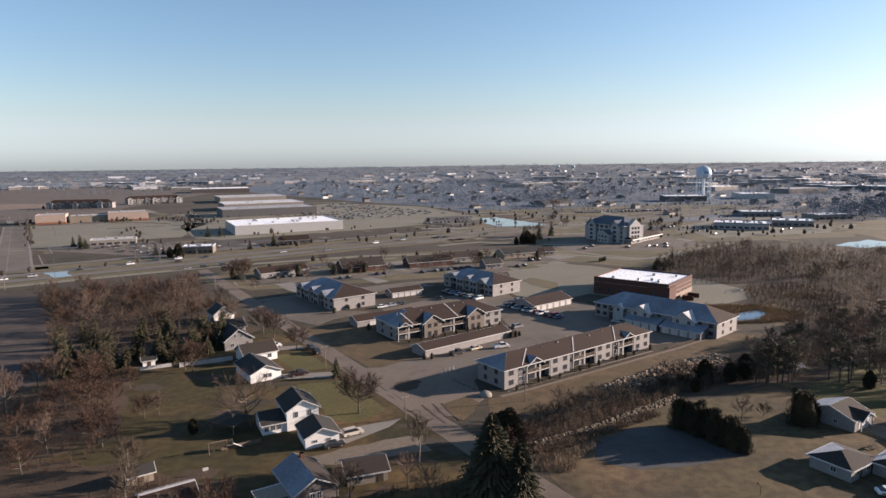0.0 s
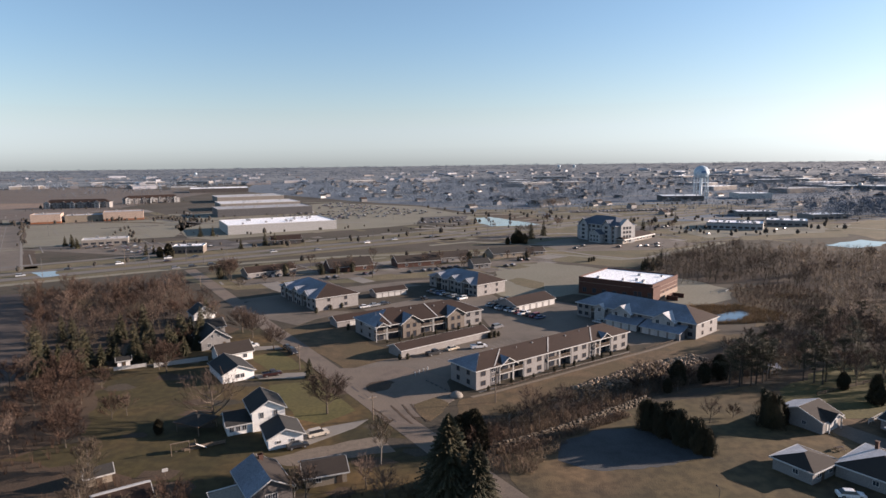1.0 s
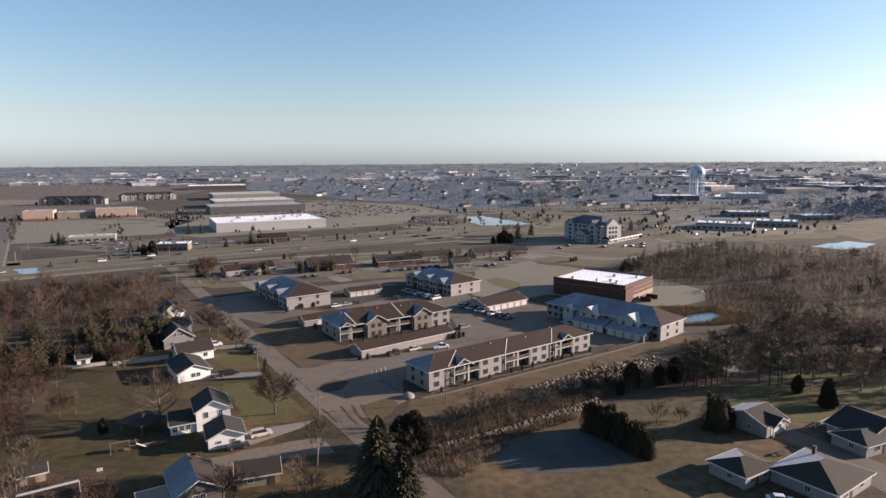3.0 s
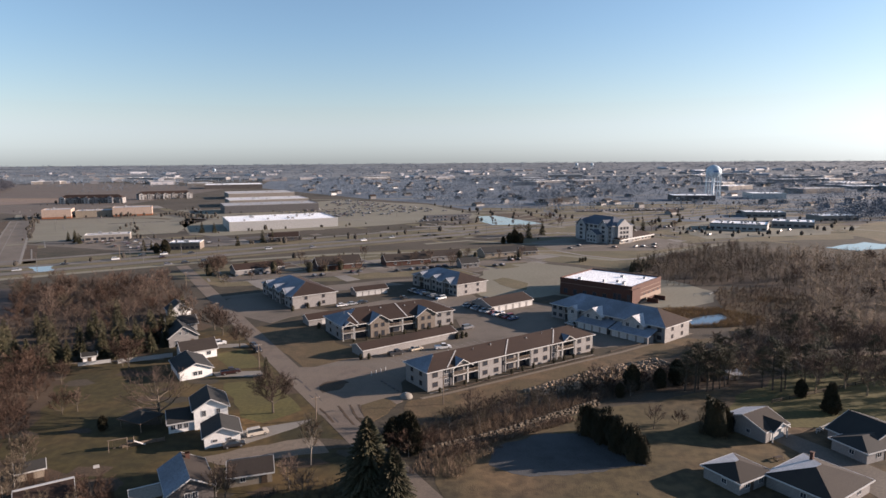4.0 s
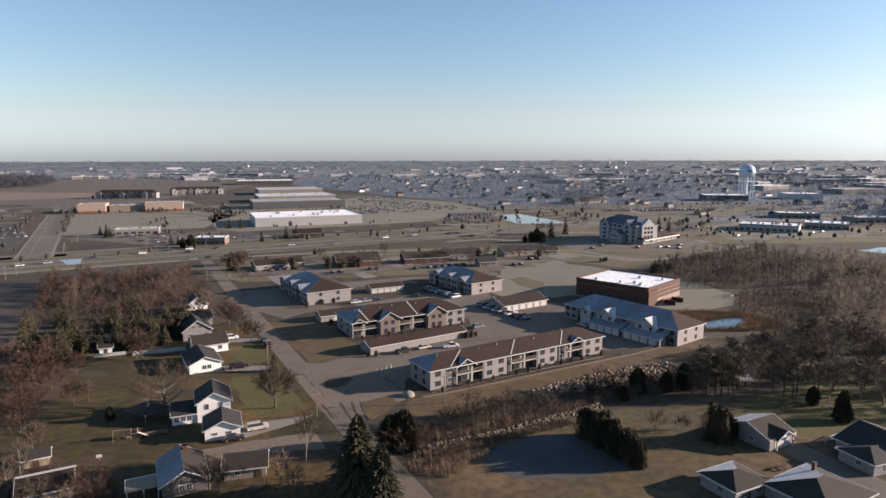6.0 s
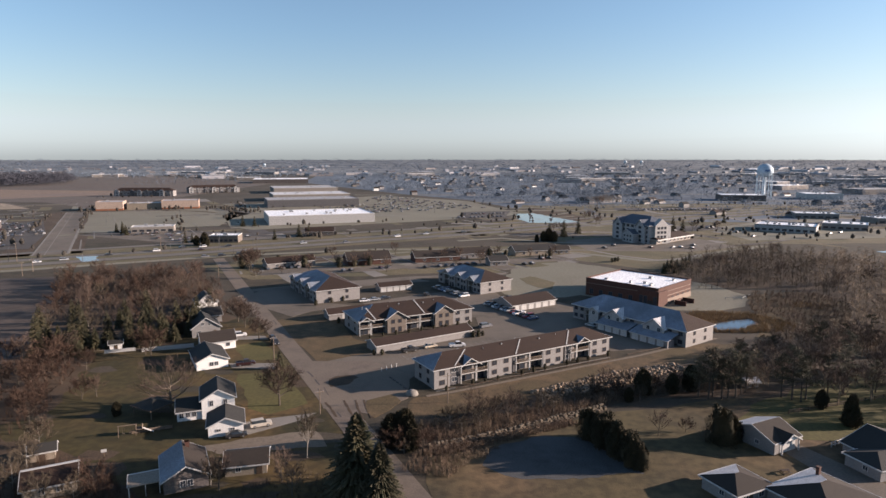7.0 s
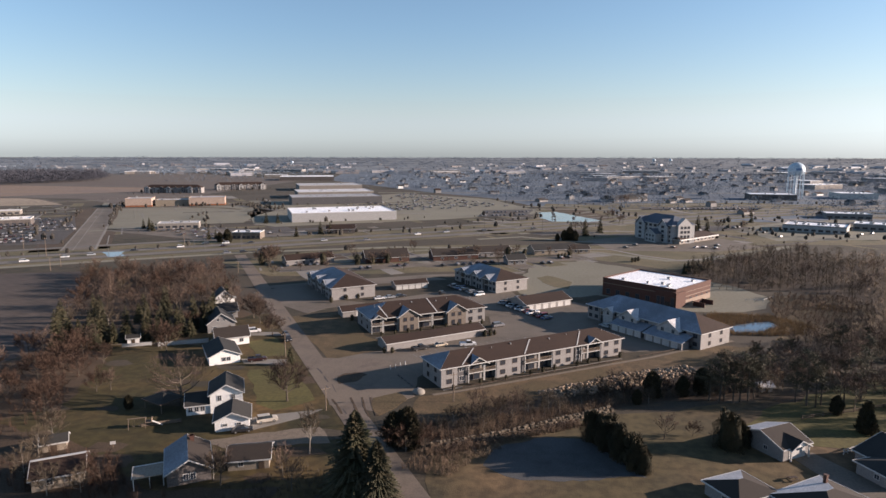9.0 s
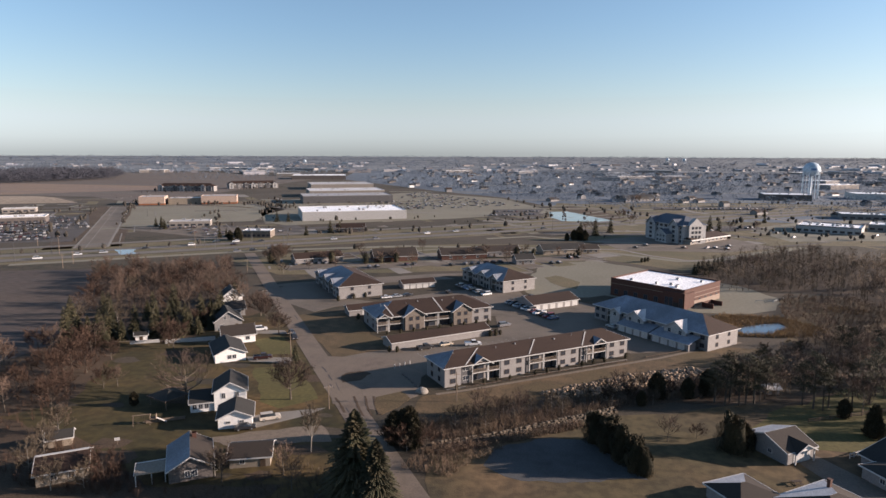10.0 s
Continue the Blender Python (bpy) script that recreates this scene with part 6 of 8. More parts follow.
def brush(name, label, places, height, mat, stems, seed, category="brush"):
    """Thickets that nobody could count: stems and twigs, all one mesh."""
    r = random.Random(seed)
    g = Geo()
    for x, y in places:
        h = height * r.uniform(0.6, 1.3)
        for _ in range(stems):
            a, o = r.uniform(0, 6.3), r.uniform(0.1, 0.9) * h * 0.55
            p = Vector((x + r.uniform(-0.3, 0.3), y + r.uniform(-0.3, 0.3), 0))
            q = p + Vector((math.cos(a) * o, math.sin(a) * o, h * r.uniform(0.6, 1.1)))
            s = Vector((-math.sin(a), math.cos(a), 0)) * 0.03
            g.add([p - s, p + s, q], [(0, 1, 2)])
            for _ in range(2):
                m = p.lerp(q, r.uniform(0.35, 0.9))
                e = m + Vector((r.uniform(-1, 1), r.uniform(-1, 1), r.uniform(0.1, 0.9))) * h * 0.3
                g.add([m - s * 0.8, m + s * 0.8, e], [(0, 1, 2)])
    return tagged(part(name, g, mat), label, category, "", "stuff")


brush("creek_brush", "tangled bare brush filling the creek bank", scatter([(12, 138), (21, 133), (36, 142), (60, 160), (70, 167), (95, 175), (104, 194), (95, 191), (70, 174), (46, 158), (25, 144), (13, 142)], 620, 0.7, tr), 2.2, RUSSET, 16, 3)
brush("bank_brush", "tan dry brush on the creek bank", scatter([(14, 146), (22, 146), (43, 160), (69, 174), (90, 178), (92, 184), (66, 178), (40, 165), (20, 154)], 170, 0.9, tr), 0.7, STRAW_TWIG, 13, 9)
brush("tan_brush", "tan dry brush along the boulder wall", scatter([(18, 127.5), (22, 127.5), (37, 137), (52, 147), (50, 149), (36, 139.5), (19, 130.5)], 320, 0.4, tr), 1.3, RUSSET, 16, 4)
brush("reeds", "dry tawny reeds round the pond", scatter([(101, 247), (103, 257), (107.5, 264), (129, 264.5), (142, 248), (137, 238), (121, 234), (108, 233)], 1000, 0.5, tr, [[(107, 241.5), (112, 247), (120, 252), (127, 255), (129, 249.5), (119, 239), (110.5, 236)]]) + scatter([(150, 279), (159, 288), (170, 281), (162, 274)], 110, 0.7, tr), 1.5, REEDS, 14, 5, "reeds")
brush("wood_brush", "bare undergrowth of the woods", scatter(WOODS_W, 420, 1.4, tr) + scatter(WOODS_E, 800, 2.0, tr, [[(98, 226), (112, 256), (134, 252), (122, 226)]]), 2.4, TWIG, 12, 6)
brush("red_brush", "tall reddish bare brush along the yards", scatter([(-120, 120), (-112, 176), (-96, 178), (-86, 150), (-72, 128), (-76, 118)], 150, 1.6, tr) + scatter([(-70, 100), (-30, 98), (-26, 103), (-64, 118)], 100, 1.0, tr) + scatter([(-46, 104), (-42, 112), (-38, 107), (-36, 101), (-41, 100)], 34, 0.8, tr), 2.6, RED_TWIG, 16, 8)
brush("spruce_brush", "reddish bare brush below the evergreens", scatter([(14, 120), (24, 118), (34, 133), (26, 133), (16, 127)], 150, 0.7, tr) + scatter([(9, 133), (16, 134), (20, 142), (10, 142)], 90, 0.8, tr), 1.5, RUSSET, 12, 17)
brush("yard_brush", "bare brush along the yards", scatter([(-30, 96), (-2, 96), (6, 112), (-4, 118), (-16, 108)], 160, 0.9, tr) + scatter([(-124, 116), (-116, 170), (-108, 172), (-104, 118)], 160, 1.2, tr), 1.4, STRAW_TWIG, 12, 7)

# ---- houses of the yards ----
h1 = house("two-storey white house with dark grey gabled roof", -38.1, 138.7, 28, 7.6, 9.5, 4.9, 2.2, WHITE_SIDING, GREY_SHINGLE, "y",
           [(2.2, 3.1, 0.8, 1.3, "front"), (5.4, 3.1, 0.8, 1.3, "front"), (3, 3.1, 0.9, 1.3, "left"), (6.5, 3.1, 0.9, 1.3, "left"), (3, 0.9, 0.9, 1.3, "right"), (6, 3.1, 0.9, 1.3, "right")], [(6.4, 0.95, 2.05, "front")])
wing, wr, wt = Geo(), Geo(), Boards()
gable_wall(wing, -5.6, -0.02, 0.4, 8.2, 2.5, 1.9)
gable(wr, wt, -5.6, -0.3, 0.4, 8.2, 2.6, 1.9, 0.35)
part("wing_wall", wing, WHITE_SIDING, h1), part("wing_roof", wr, GREY_SHINGLE, h1), nail(wt, "wing_fascia", TRIM, h1)
for c in (-4.6, -3.2, -1.8):
    window(h1, c, 0.4, 0.9, 0.9, 1.1)
house("detached white garage with dark grey gabled roof", -31.6, 129.2, 26, 7.6, 8.2, 2.7, 1.7, WHITE_SIDING, GREY_SHINGLE, "y",
      [(2.2, 1.3, 0.9, 0.45, "front"), (5.2, 1.3, 0.9, 0.45, "front")], [], [(4.2, 4.6, 2.1, "right")], name="garage", category="garage")
house("low white house with dark roof beside its driveway", -57.0, 171.0, 36, 9.0, 14, 2.7, 2.0, WHITE_SIDING, GREY_SHINGLE, "y",
      [(4.2, 1.0, 1.0, 1.1, "front"), (5.6, 1.0, 1.0, 1.1, "front"), (4, 1.0, 1.2, 1.1, "right")], [(7.5, 0.95, 2.05, "right")])
house("small white house with dark brown roof", -64.5, 188.5, 36, 10.5, 9.0, 2.9, 2.4, WHITE_SIDING, TAN_SHINGLE, "x",
      [(3, 1.0, 1.2, 1.1, "front"), (8, 1.0, 1.2, 1.1, "front"), (4.5, 1.0, 1.2, 1.2, "right")], [(6, 0.95, 2.05, "right")])
house("white house with steep grey gable", -76.0, 203.0, 36, 9.5, 11, 3.4, 3.4, GREY_SIDING, GREY_SHINGLE, "y",
      [(3.6, 4.0, 0.9, 1.1, "front"), (5.8, 4.0, 0.9, 1.1, "front"), (2.5, 1.0, 1.2, 1.2, "front"), (5, 1.0, 1.2, 1.2, "right")], [(7.6, 0.95, 2.05, "front")])
house("pale grey house with dark roof among the trees", -84.5, 220.0, 36, 10, 9, 2.9, 2.2, GREY_SIDING, GREY_SHINGLE, "x", [(3, 1.0, 1.2, 1.1, "front"), (5, 1.0, 1.2, 1.1, "right")])
house("white gabled house among the trees", -93.0, 238.0, 36, 8, 9, 4.0, 3.0, WHITE_SIDING, GREY_SHINGLE, "y", [(4, 3.8, 1.0, 1.1, "front"), (4, 1.0, 1.2, 1.1, "front"), (4, 1.0, 1.2, 1.1, "right")])
hb = house("grey-roofed house with a low side porch", -28.0, 105.3, 32.8, 8, 11.4, 2.8, 2.2, DARK_WALL, TAN_SHINGLE, "y", [(3.4, 0.9, 0.9, 1.2, "front"), (4.7, 0.9, 0.9, 1.2, "front"), (5, 0.9, 1.0, 1.2, "right")], chimney=(4.9, 9.6, 5.7))
part("frosted_slope", Geo().slab([(-0.45, -0.45, 2.72), (-0.45, 11.85, 2.72), (4, 11.85, 5.19), (4, -0.45, 5.19)], 0.02), FROST, hb, "frosted blue-grey roof slope")
pg, pt = Geo(), Boards()
pg.box(-6.0, 1.0, 2.35, -0.3, 6.0, 2.5)
pt.beam((-6.1, 6.05, 2.45), (-0.3, 6.05, 2.45), 0.25, 0.3)
pt.beam((-6.05, 1.0, 2.45), (-6.05, 6.0, 2.45), 0.1, 0.25)
part("porch_roof", pg, TAN_SIDING, hb, "flat tan porch roof"), nail(pt, "porch_fascia", TRIM, hb)
for c in (-5.8, -3.0, -0.6):
    part("porch_post", Geo().box(c - 0.08, 1.1, 0, c + 0.08, 1.26, 2.36), TRIM, hb)
house("dark weathered shed with low gabled roof", -19.7, 113.1, 20, 8.0, 7, 2.3, 1.4, TAN_SIDING, TAN_SHINGLE, "x", [(2.5, 0.9, 0.9, 0.9, "front")], [(6.5, 1.2, 2.0, "front")], name="shed", category="shed")
hl = house("low brown-roofed house with white ridge flashing", -52.0, 99.3, 35, 8.6, 8.4, 2.6, 1.7, TAN_SIDING, SHINGLE, "x", [(3, 1.0, 1.0, 1.0, "front"), (6, 1.0, 1.0, 1.0, "front")])
part("ridge_flashing", Geo().box(-0.5, 4.0, 4.36, 9.1, 4.7, 4.46), TRIM, hl, "white ridge flashing")
house("small dark garden shed", -62.5, 113.5, 36, 4.5, 3.5, 2.1, 1.0, TAN_SIDING, GREY_SHINGLE, "x", [], [(2.2, 1.1, 1.9, "front")], name="shed", category="shed")
house("white garden shed beside a fence", -96.0, 187.0, 30, 3.6, 2.6, 2.0, 0.8, WHITE_SIDING, GREY_SHINGLE, "x", [], [(1.8, 1.1, 1.8, "front")], name="shed", category="shed")

# cream siding paints the shade on white walls; the lit gable is white
rg = house("white garage with brown roof and a white double door", 91.6, 136.4, 33.5, 8.2, 10.5, 2.9, 2.0, CREAM_SIDING, TAN_SHINGLE, "x", [(4, 1.1, 0.9, 0.8, "left")], [], [(4.4, 5.0, 2.2, "front")], name="garage", category="garage")
gr, gt = Geo(), Boards()
gable(gr, gt, 1.6, 7.2, -0.9, 3.4, 2.85, 1.5, 0.3, "y")
part("gable_roof", gr, TAN_SHINGLE, rg), nail(gt, "gable_fascia", TRIM, rg)
part("gable_panel", Geo().add([(1.6, -0.85, 2.85), (7.2, -0.85, 2.85), (4.4, -0.85, 4.3), (1.6, -0.7, 2.85), (7.2, -0.7, 2.85), (4.4, -0.7, 4.3)], [(0, 1, 2), (5, 4, 3), (0, 3, 4, 1), (1, 4, 5, 2), (2, 5, 3, 0)]), WHITE_SIDING, rg)
for c in (1.7, 7.1):
    part("porch_post", Geo().box(c - 0.12, -0.85, 0, c + 0.12, -0.6, 2.85), TRIM, rg)
part("frosted_slope", Geo().slab([(8.65, 10.95, 2.88), (-0.45, 10.95, 2.88), (-0.45, 5.25, 5.06), (8.65, 5.25, 5.06)], 0.02), FROST_SUN_WHITE, rg, "frosted back roof slope")


def hip_house(label, x, y, ang, L, W, siding, shingle, chimney=None, frost=True):
    h = thing("house", label, "house", pose(x, y, 0, 0, 0, ang))
    roof, trim = Geo(), Boards()
    part("wall", Geo().box(0, 0, 0, L, W, 2.6), siding, h)
    up = min(L, W) * 0.19
    hip(roof, trim, 0, L, 0, W, 2.6, up, 0.5)
    part("roof", roof, shingle, h), nail(trim, "fascia", TRIM, h)
    if frost and L > W:
        d = W / 2 + 0.5
        part("frosted_slope", Geo().slab([(L + 0.5, W + 0.5, 2.62), (-0.5, W + 0.5, 2.62), (d - 0.5, W / 2, 2.62 + up), (L + 0.5 - d, W / 2, 2.62 + up)], 0.015), FROST_SUN_WHITE, h, "frosted back roof slope")
    for c in (0.25, 0.7):
        window(h, L * c, 0, 1.0, 1.3, 1.1)
    window(h, 0, W * 0.42, 1.0, 1.0, 0.9, "left")
    door(h, L * 0.4, 0, 1.0, 2.05, "front", BROWN_TRIM)
    if chimney:
        cx, cy = chimney
        part("chimney", Geo().box(cx - 0.3, cy - 0.3, 2.6, cx + 0.3, cy + 0.3, 5.4).box(cx - 0.38, cy - 0.38, 5.3, cx + 0.38, cy + 0.38, 5.45), RED_BRICK, h, "brick chimney")
    return h


hip_house("low pale house with hipped brown roof", 77.0, 114.0, 32, 9.0, 7.9, CREAM_SIDING, TAN_SHINGLE)
hip_house("large low house with hipped brown roof and white gutters", 90.5, 107.9, 36, 14.0, 12.0, CREAM_SIDING, TAN_SHINGLE, (10.5, 9.0))
east_house = hip_house("low house with slate grey roofs and white gutters", 107.9, 127.2, 25.4, 15, 7.6, CREAM_SIDING, GREY_SHINGLE, None, False)
mw, mr_, mt_ = Geo(), Geo(), Boards()
gable_wall(mw, 4.2, 18.8, 2.4, 11.6, 2.6, 2.7, "y")
gable(mr_, mt_, 4.2, 18.8, 2.4, 11.6, 2.7, 2.7, 0.5, "y")
part("main_wall", mw, CREAM_SIDING, east_house), part("main_roof", mr_, GREY_SHINGLE, east_house), nail(mt_, "main_fascia", TRIM, east_house)


# ---- cars ----
def car_meshes(kind):
    """Body, cabin glass, roof, wheel meshes; the nose points along +x."""
    L, W, H, roof0, roof1, hood = {"sedan": (4.7, 1.8, 1.45, -1.3, 0.5, 0.92), "suv": (4.9, 1.95, 1.8, -2.2, 0.6, 1.1), "pickup": (5.6, 2.0, 1.85, -0.5, 0.9, 1.1)}[kind]
    a, b, w = -L / 2, L / 2, W / 2
    body = Geo()
    side = [(a, 0.35), (b, 0.35), (b + 0.02, 0.7), (b - 0.25, hood - 0.08), (roof1 + 0.75, hood), (a + 0.05, hood), (a, hood - 0.2)]
    n = len(side)
    pts = [(x, -w + (0.06 if z > 0.8 else 0), z) for x, z in side] + [(x, w - (0.06 if z > 0.8 else 0), z) for x, z in side]
    body.add(pts, [tuple(range(n)), tuple(range(2 * n - 1, n - 1, -1))] + [(i, n + i, n + (i + 1) % n, (i + 1) % n) for i in range(n)])
    if kind == "pickup":
        body.box(a, -w + 0.02, hood - 0.05, roof0 - 0.3, -w + 0.14, hood + 0.18).box(a, w - 0.14, hood - 0.05, roof0 - 0.3, w - 0.02, hood + 0.18).box(a, -w + 0.05, hood - 0.05, a + 0.12, w - 0.05, hood + 0.18)
    body.add([(roof0, -w + 0.28, H), (roof1, -w + 0.28, H), (roof1, w - 0.28, H), (roof0, w - 0.28, H), (roof0 + 0.1, -w + 0.34, H + 0.05), (roof1 - 0.1, -w + 0.34, H + 0.05), (roof1 - 0.1, w - 0.34, H + 0.05), (roof0 + 0.1, w - 0.34, H + 0.05)],
             [(0, 3, 2, 1), (4, 5, 6, 7), (0, 1, 5, 4), (1, 2, 6, 5), (2, 3, 7, 6), (3, 0, 4, 7)])
    glass = Geo()
    r0 = roof0 - (0.12 if kind != "sedan" else 0.6)
    glass.add([(r0, -w + 0.1, hood), (roof1 + 0.7, -w + 0.1, hood), (roof1 + 0.7, w - 0.1, hood), (r0, w - 0.1, hood), (roof0, -w + 0.27, H), (roof1, -w + 0.27, H), (roof1, w - 0.27, H), (roof0, w - 0.27, H)],
              [(0, 3, 2, 1), (4, 5, 6, 7), (0, 1, 5, 4), (1, 2, 6, 5), (2, 3, 7, 6), (3, 0, 4, 7)])
    wheel = Geo()
    wheel.add([(0.34 * math.cos(2 * math.pi * i / 12), s, 0.34 * math.sin(2 * math.pi * i / 12)) for s in (-0.11, 0.11) for i in range(12)],
              [tuple(range(12)), tuple(range(23, 11, -1))] + [(i, 12 + i, 12 + (i + 1) % 12, (i + 1) % 12) for i in range(12)])
    hub = Geo()
    hub.add([(0.2 * math.cos(2 * math.pi * i / 8), s, 0.2 * math.sin(2 * math.pi * i / 8)) for s in (-0.13, 0.13) for i in range(8)],
            [tuple(range(8)), tuple(range(15, 7, -1))] + [(i, 8 + i, 8 + (i + 1) % 8, (i + 1) % 8) for i in range(8)])
    lamp = Geo().box(-0.04, -0.2, -0.08, 0.04, 0.2, 0.08)
    return dict(L=L, w=w, body=body.mesh("body", CAR_PAINTS["white"]), glass=glass.mesh("cabin_glass", CAR_GLASS), wheel=wheel.mesh("wheel", RUBBER), hub=hub.mesh("rim", STEEL), lamp=lamp.mesh("headlight", TRIM))


CARS = {k: car_meshes(k) for k in ("sedan", "suv", "pickup")}


def car(kind, colour, x, y, ang, where="on the parking lot", simple=False):
    c = CARS[kind]
    t = thing("pickup_truck" if kind == "pickup" else "car", "%s parked %s %s" % (colour, {"suv": "sport utility car", "sedan": "sedan", "pickup": "pickup truck"}[kind], where), "car", pose(x, y, 0.07, 0, 0, ang), "parked cars")
    turned(part("body", c["body"], CAR_PAINTS[colour], t), CAR_PAINTS[colour])
    part("cabin_glass", c["glass"], CAR_GLASS, t)
    if not simple:
        for sx in (-1, 1):
            for sy in (-1, 1):
                q = part("wheel", c["wheel"], RUBBER, t, m=pose(sx * c["L"] * 0.31, sy * (c["w"] - 0.1), 0.34))
                part("rim", c["hub"], STEEL, q)
        for sy in (-1, 1):
            part("headlight", c["lamp"], TRIM, t, m=pose(c["L"] / 2, sy * c["w"] * 0.65, 0.75))
    return t


car("suv", "ivory", -22.4, 136.7, 32, "beside the white garage")
car("sedan", "black", -25.6, 130.6, 26, "in front of the white garage")
car("pickup", "maroon", -45.0, 178.0, 30, "on the driveway")
car("sedan", "black", -47.5, 205.0, -55, "along the street")
car("suv", "black", -44.5, 200.0, -55, "along the street")
car("suv", "white", -60.5, 207.0, 30, "on a driveway")
car("pickup", "black", 2.2, 197.6, 38)
car("sedan", "tan", 8.2, 202.6, 38)
car("pickup", "white", 17.0, 204.6, 20)
car("sedan", "maroon", 20.0, 219.5, 38)
car("suv", "grey", 25.0, 230.0, 38)
car("sedan", "black", 14.0, 236.0, 20)
car("sedan", "white", 81.5, 109.6, -10, "between the low houses")
car("suv", "white", 118.0, 122.0, 20, "beside the low house")
cols = ["silver", "black", "white", "grey", "white", "silver", "red", "white", "maroon", "red", "blue"]
for i in range(11):
    car(("sedan", "suv", "sedan", "pickup")[i % 4], cols[i], 24.2 + 1.85 * i, 266 - 2.2 * i, 38 + 180 * (i % 2))
for i in range(10):
    car(("sedan", "suv")[i % 2], ["black", "grey", "silver", "blue", "white", "black", "grey", "silver", "black", "white"][i], -2.5 + 1.65 * i, 297.5 - 1.95 * i, 40 + 180 * (i % 3 == 0))
for x, y, a, c in ((-26, 268, 30, "silver"), (-30, 265, 30, "white"), (-22, 271, 30, "black"), (64, 236, 130, "silver"), (67, 240, 130, "white"), (-5, 281, 120, "black"), (30, 276, 40, "grey"), (33, 279, 40, "black")):
    car("sedan", c, x, y, a)

# ---- boulder wall, tank, small yard things ----
bw = thing("boulder_wall", "long row of pale limestone boulders along the creek", "stone wall", pose(0, 0, 0))
br = random.Random(5)


def boulder_mesh(seed):
    r = random.Random(seed)
    bm = bmesh.new()
    bmesh.ops.create_icosphere(bm, subdivisions=2, radius=0.5)
    for v in bm.verts:
        d = 1 + 0.35 * noise.noise(v.co * 2.2 + Vector((seed * 3.1, 0, 0)))
        v.co = Vector((max(-0.36, min(0.36, v.co.x * d)), max(-0.33, min(0.34, v.co.y * d)), max(-0.3, min(0.3, v.co.z * d))))
    me = bpy.data.meshes.new("boulder")
    bm.to_mesh(me)
    bm.free()
    me.materials.append(STONE)
    return me


BOULDERS = [boulder_mesh(i) for i in range(6)]
WALL_LINE = [(19.0, 129.6), (24, 132.2), (30, 135.8), (35.8, 139.3), (44, 145.5), (52, 151.5), (59.6, 157.2)]
for a, b in zip(WALL_LINE, WALL_LINE[1:]):
    a, b = Vector(a), Vector(b)
    k = int((b - a).length / 0.82)
    for i in range(k):
        for row in range(3):
            p = a.lerp(b, (i + br.uniform(0.2, 0.8)) / k)
            s = br.uniform(0.7, 1.25) * (1 - 0.06 * row)
            part("boulder", BOULDERS[br.randrange(6)], STONE, bw, m=Matrix.Translation((p.x + br.uniform(-0.3, 0.3) - row * 0.3, p.y + br.uniform(-0.3, 0.3) + row * 0.4, 0.15 + row * 0.4)) @ Matrix.Rotation(0.63 + br.uniform(-0.4, 0.4), 4, "Z") @ Matrix.Diagonal((s * 1.15, s, s * 1.05, 1)))
RUBBLE = surface("pale_rubble", (0.257, 0.192, 0.135), (0.186, 0.136, 0.093), 0.9, 0.9)
rr = Geo()
for x, y in scatter([(40, 166), (50, 174), (68, 187), (84, 196), (88, 191), (74, 181), (56, 168), (46, 163)], 620, 0.55, br):
    s = br.uniform(0.22, 0.8) * br.uniform(0.6, 1.0)
    rr.lathe([(s * 0.7, -0.05), (s, s * 0.4), (s * 0.75, s * 0.85), (s * 0.3, s * 1.05)], 5, x, y)
tagged(part("riprap", rr, RUBBLE), "pale broken stone on the creek bank", "riprap", "", "stuff")

tank = thing("tank", "pale domed concrete tank cover beside the lot", "tank", pose(9.4, 160.8, 0))
part("dome", Geo().lathe([(1.75, 0), (1.72, 0.35), (1.5, 0.8), (1.0, 1.15), (0.35, 1.3)], 20), CONCRETE, tank, smooth=True)
part("hatch", Geo().lathe([(0.3, 1.25), (0.3, 1.45)], 10), STEEL, tank, "small steel hatch")

pav = thing("pavilion", "open wooden pavilion with a grey pyramid roof", "pavilion", pose(-52.0, 140.6, 0, 0, 0, 68))
pr, ptm = Geo(), Boards()
hip(pr, ptm, -3.1, 3.1, -3.5, 3.5, 2.5, 1.3, 0.3)
part("roof", pr, CANVAS, pav), nail(ptm, "fascia", BROWN_TRIM, pav)
for sx in (-2.9, 2.9):
    for sy in (-3.3, 3.3):
        part("post", Geo().box(sx - 0.08, sy - 0.08, 0, sx + 0.08, sy + 0.08, 2.5), WOOD, pav)
sw = thing("swing_set", "wooden play set with a slide", "play set", pose(-50.6, 128.3, 0, 0, 0, 28))
for sx in (-1.8, 1.8):
    part("leg", Geo().beam((sx, -0.9, 0), (sx, 0, 2.4), 0.12, 0.14), WOOD, sw)
    part("leg", Geo().beam((sx, 0.9, 0), (sx, 0, 2.4), 0.12, 0.14), WOOD, sw)
part("top_bar", Geo().beam((-2.0, 0, 2.4), (2.0, 0, 2.4), 0.14, 0.16), WOOD, sw)
part("platform", Geo().box(1.8, -0.8, 1.3, 3.2, 0.8, 1.42).box(1.8, -0.8, 1.42, 1.9, 0.8, 2.2).box(3.1, -0.8, 1.42, 3.2, 0.8, 2.2), WOOD, sw)
part("slide", Geo().slab([(3.2, -0.3, 1.4), (5.4, -0.3, 0.15), (5.4, 0.3, 0.15), (3.2, 0.3, 1.4)], 0.08), TRIM, sw, "pale plastic slide")
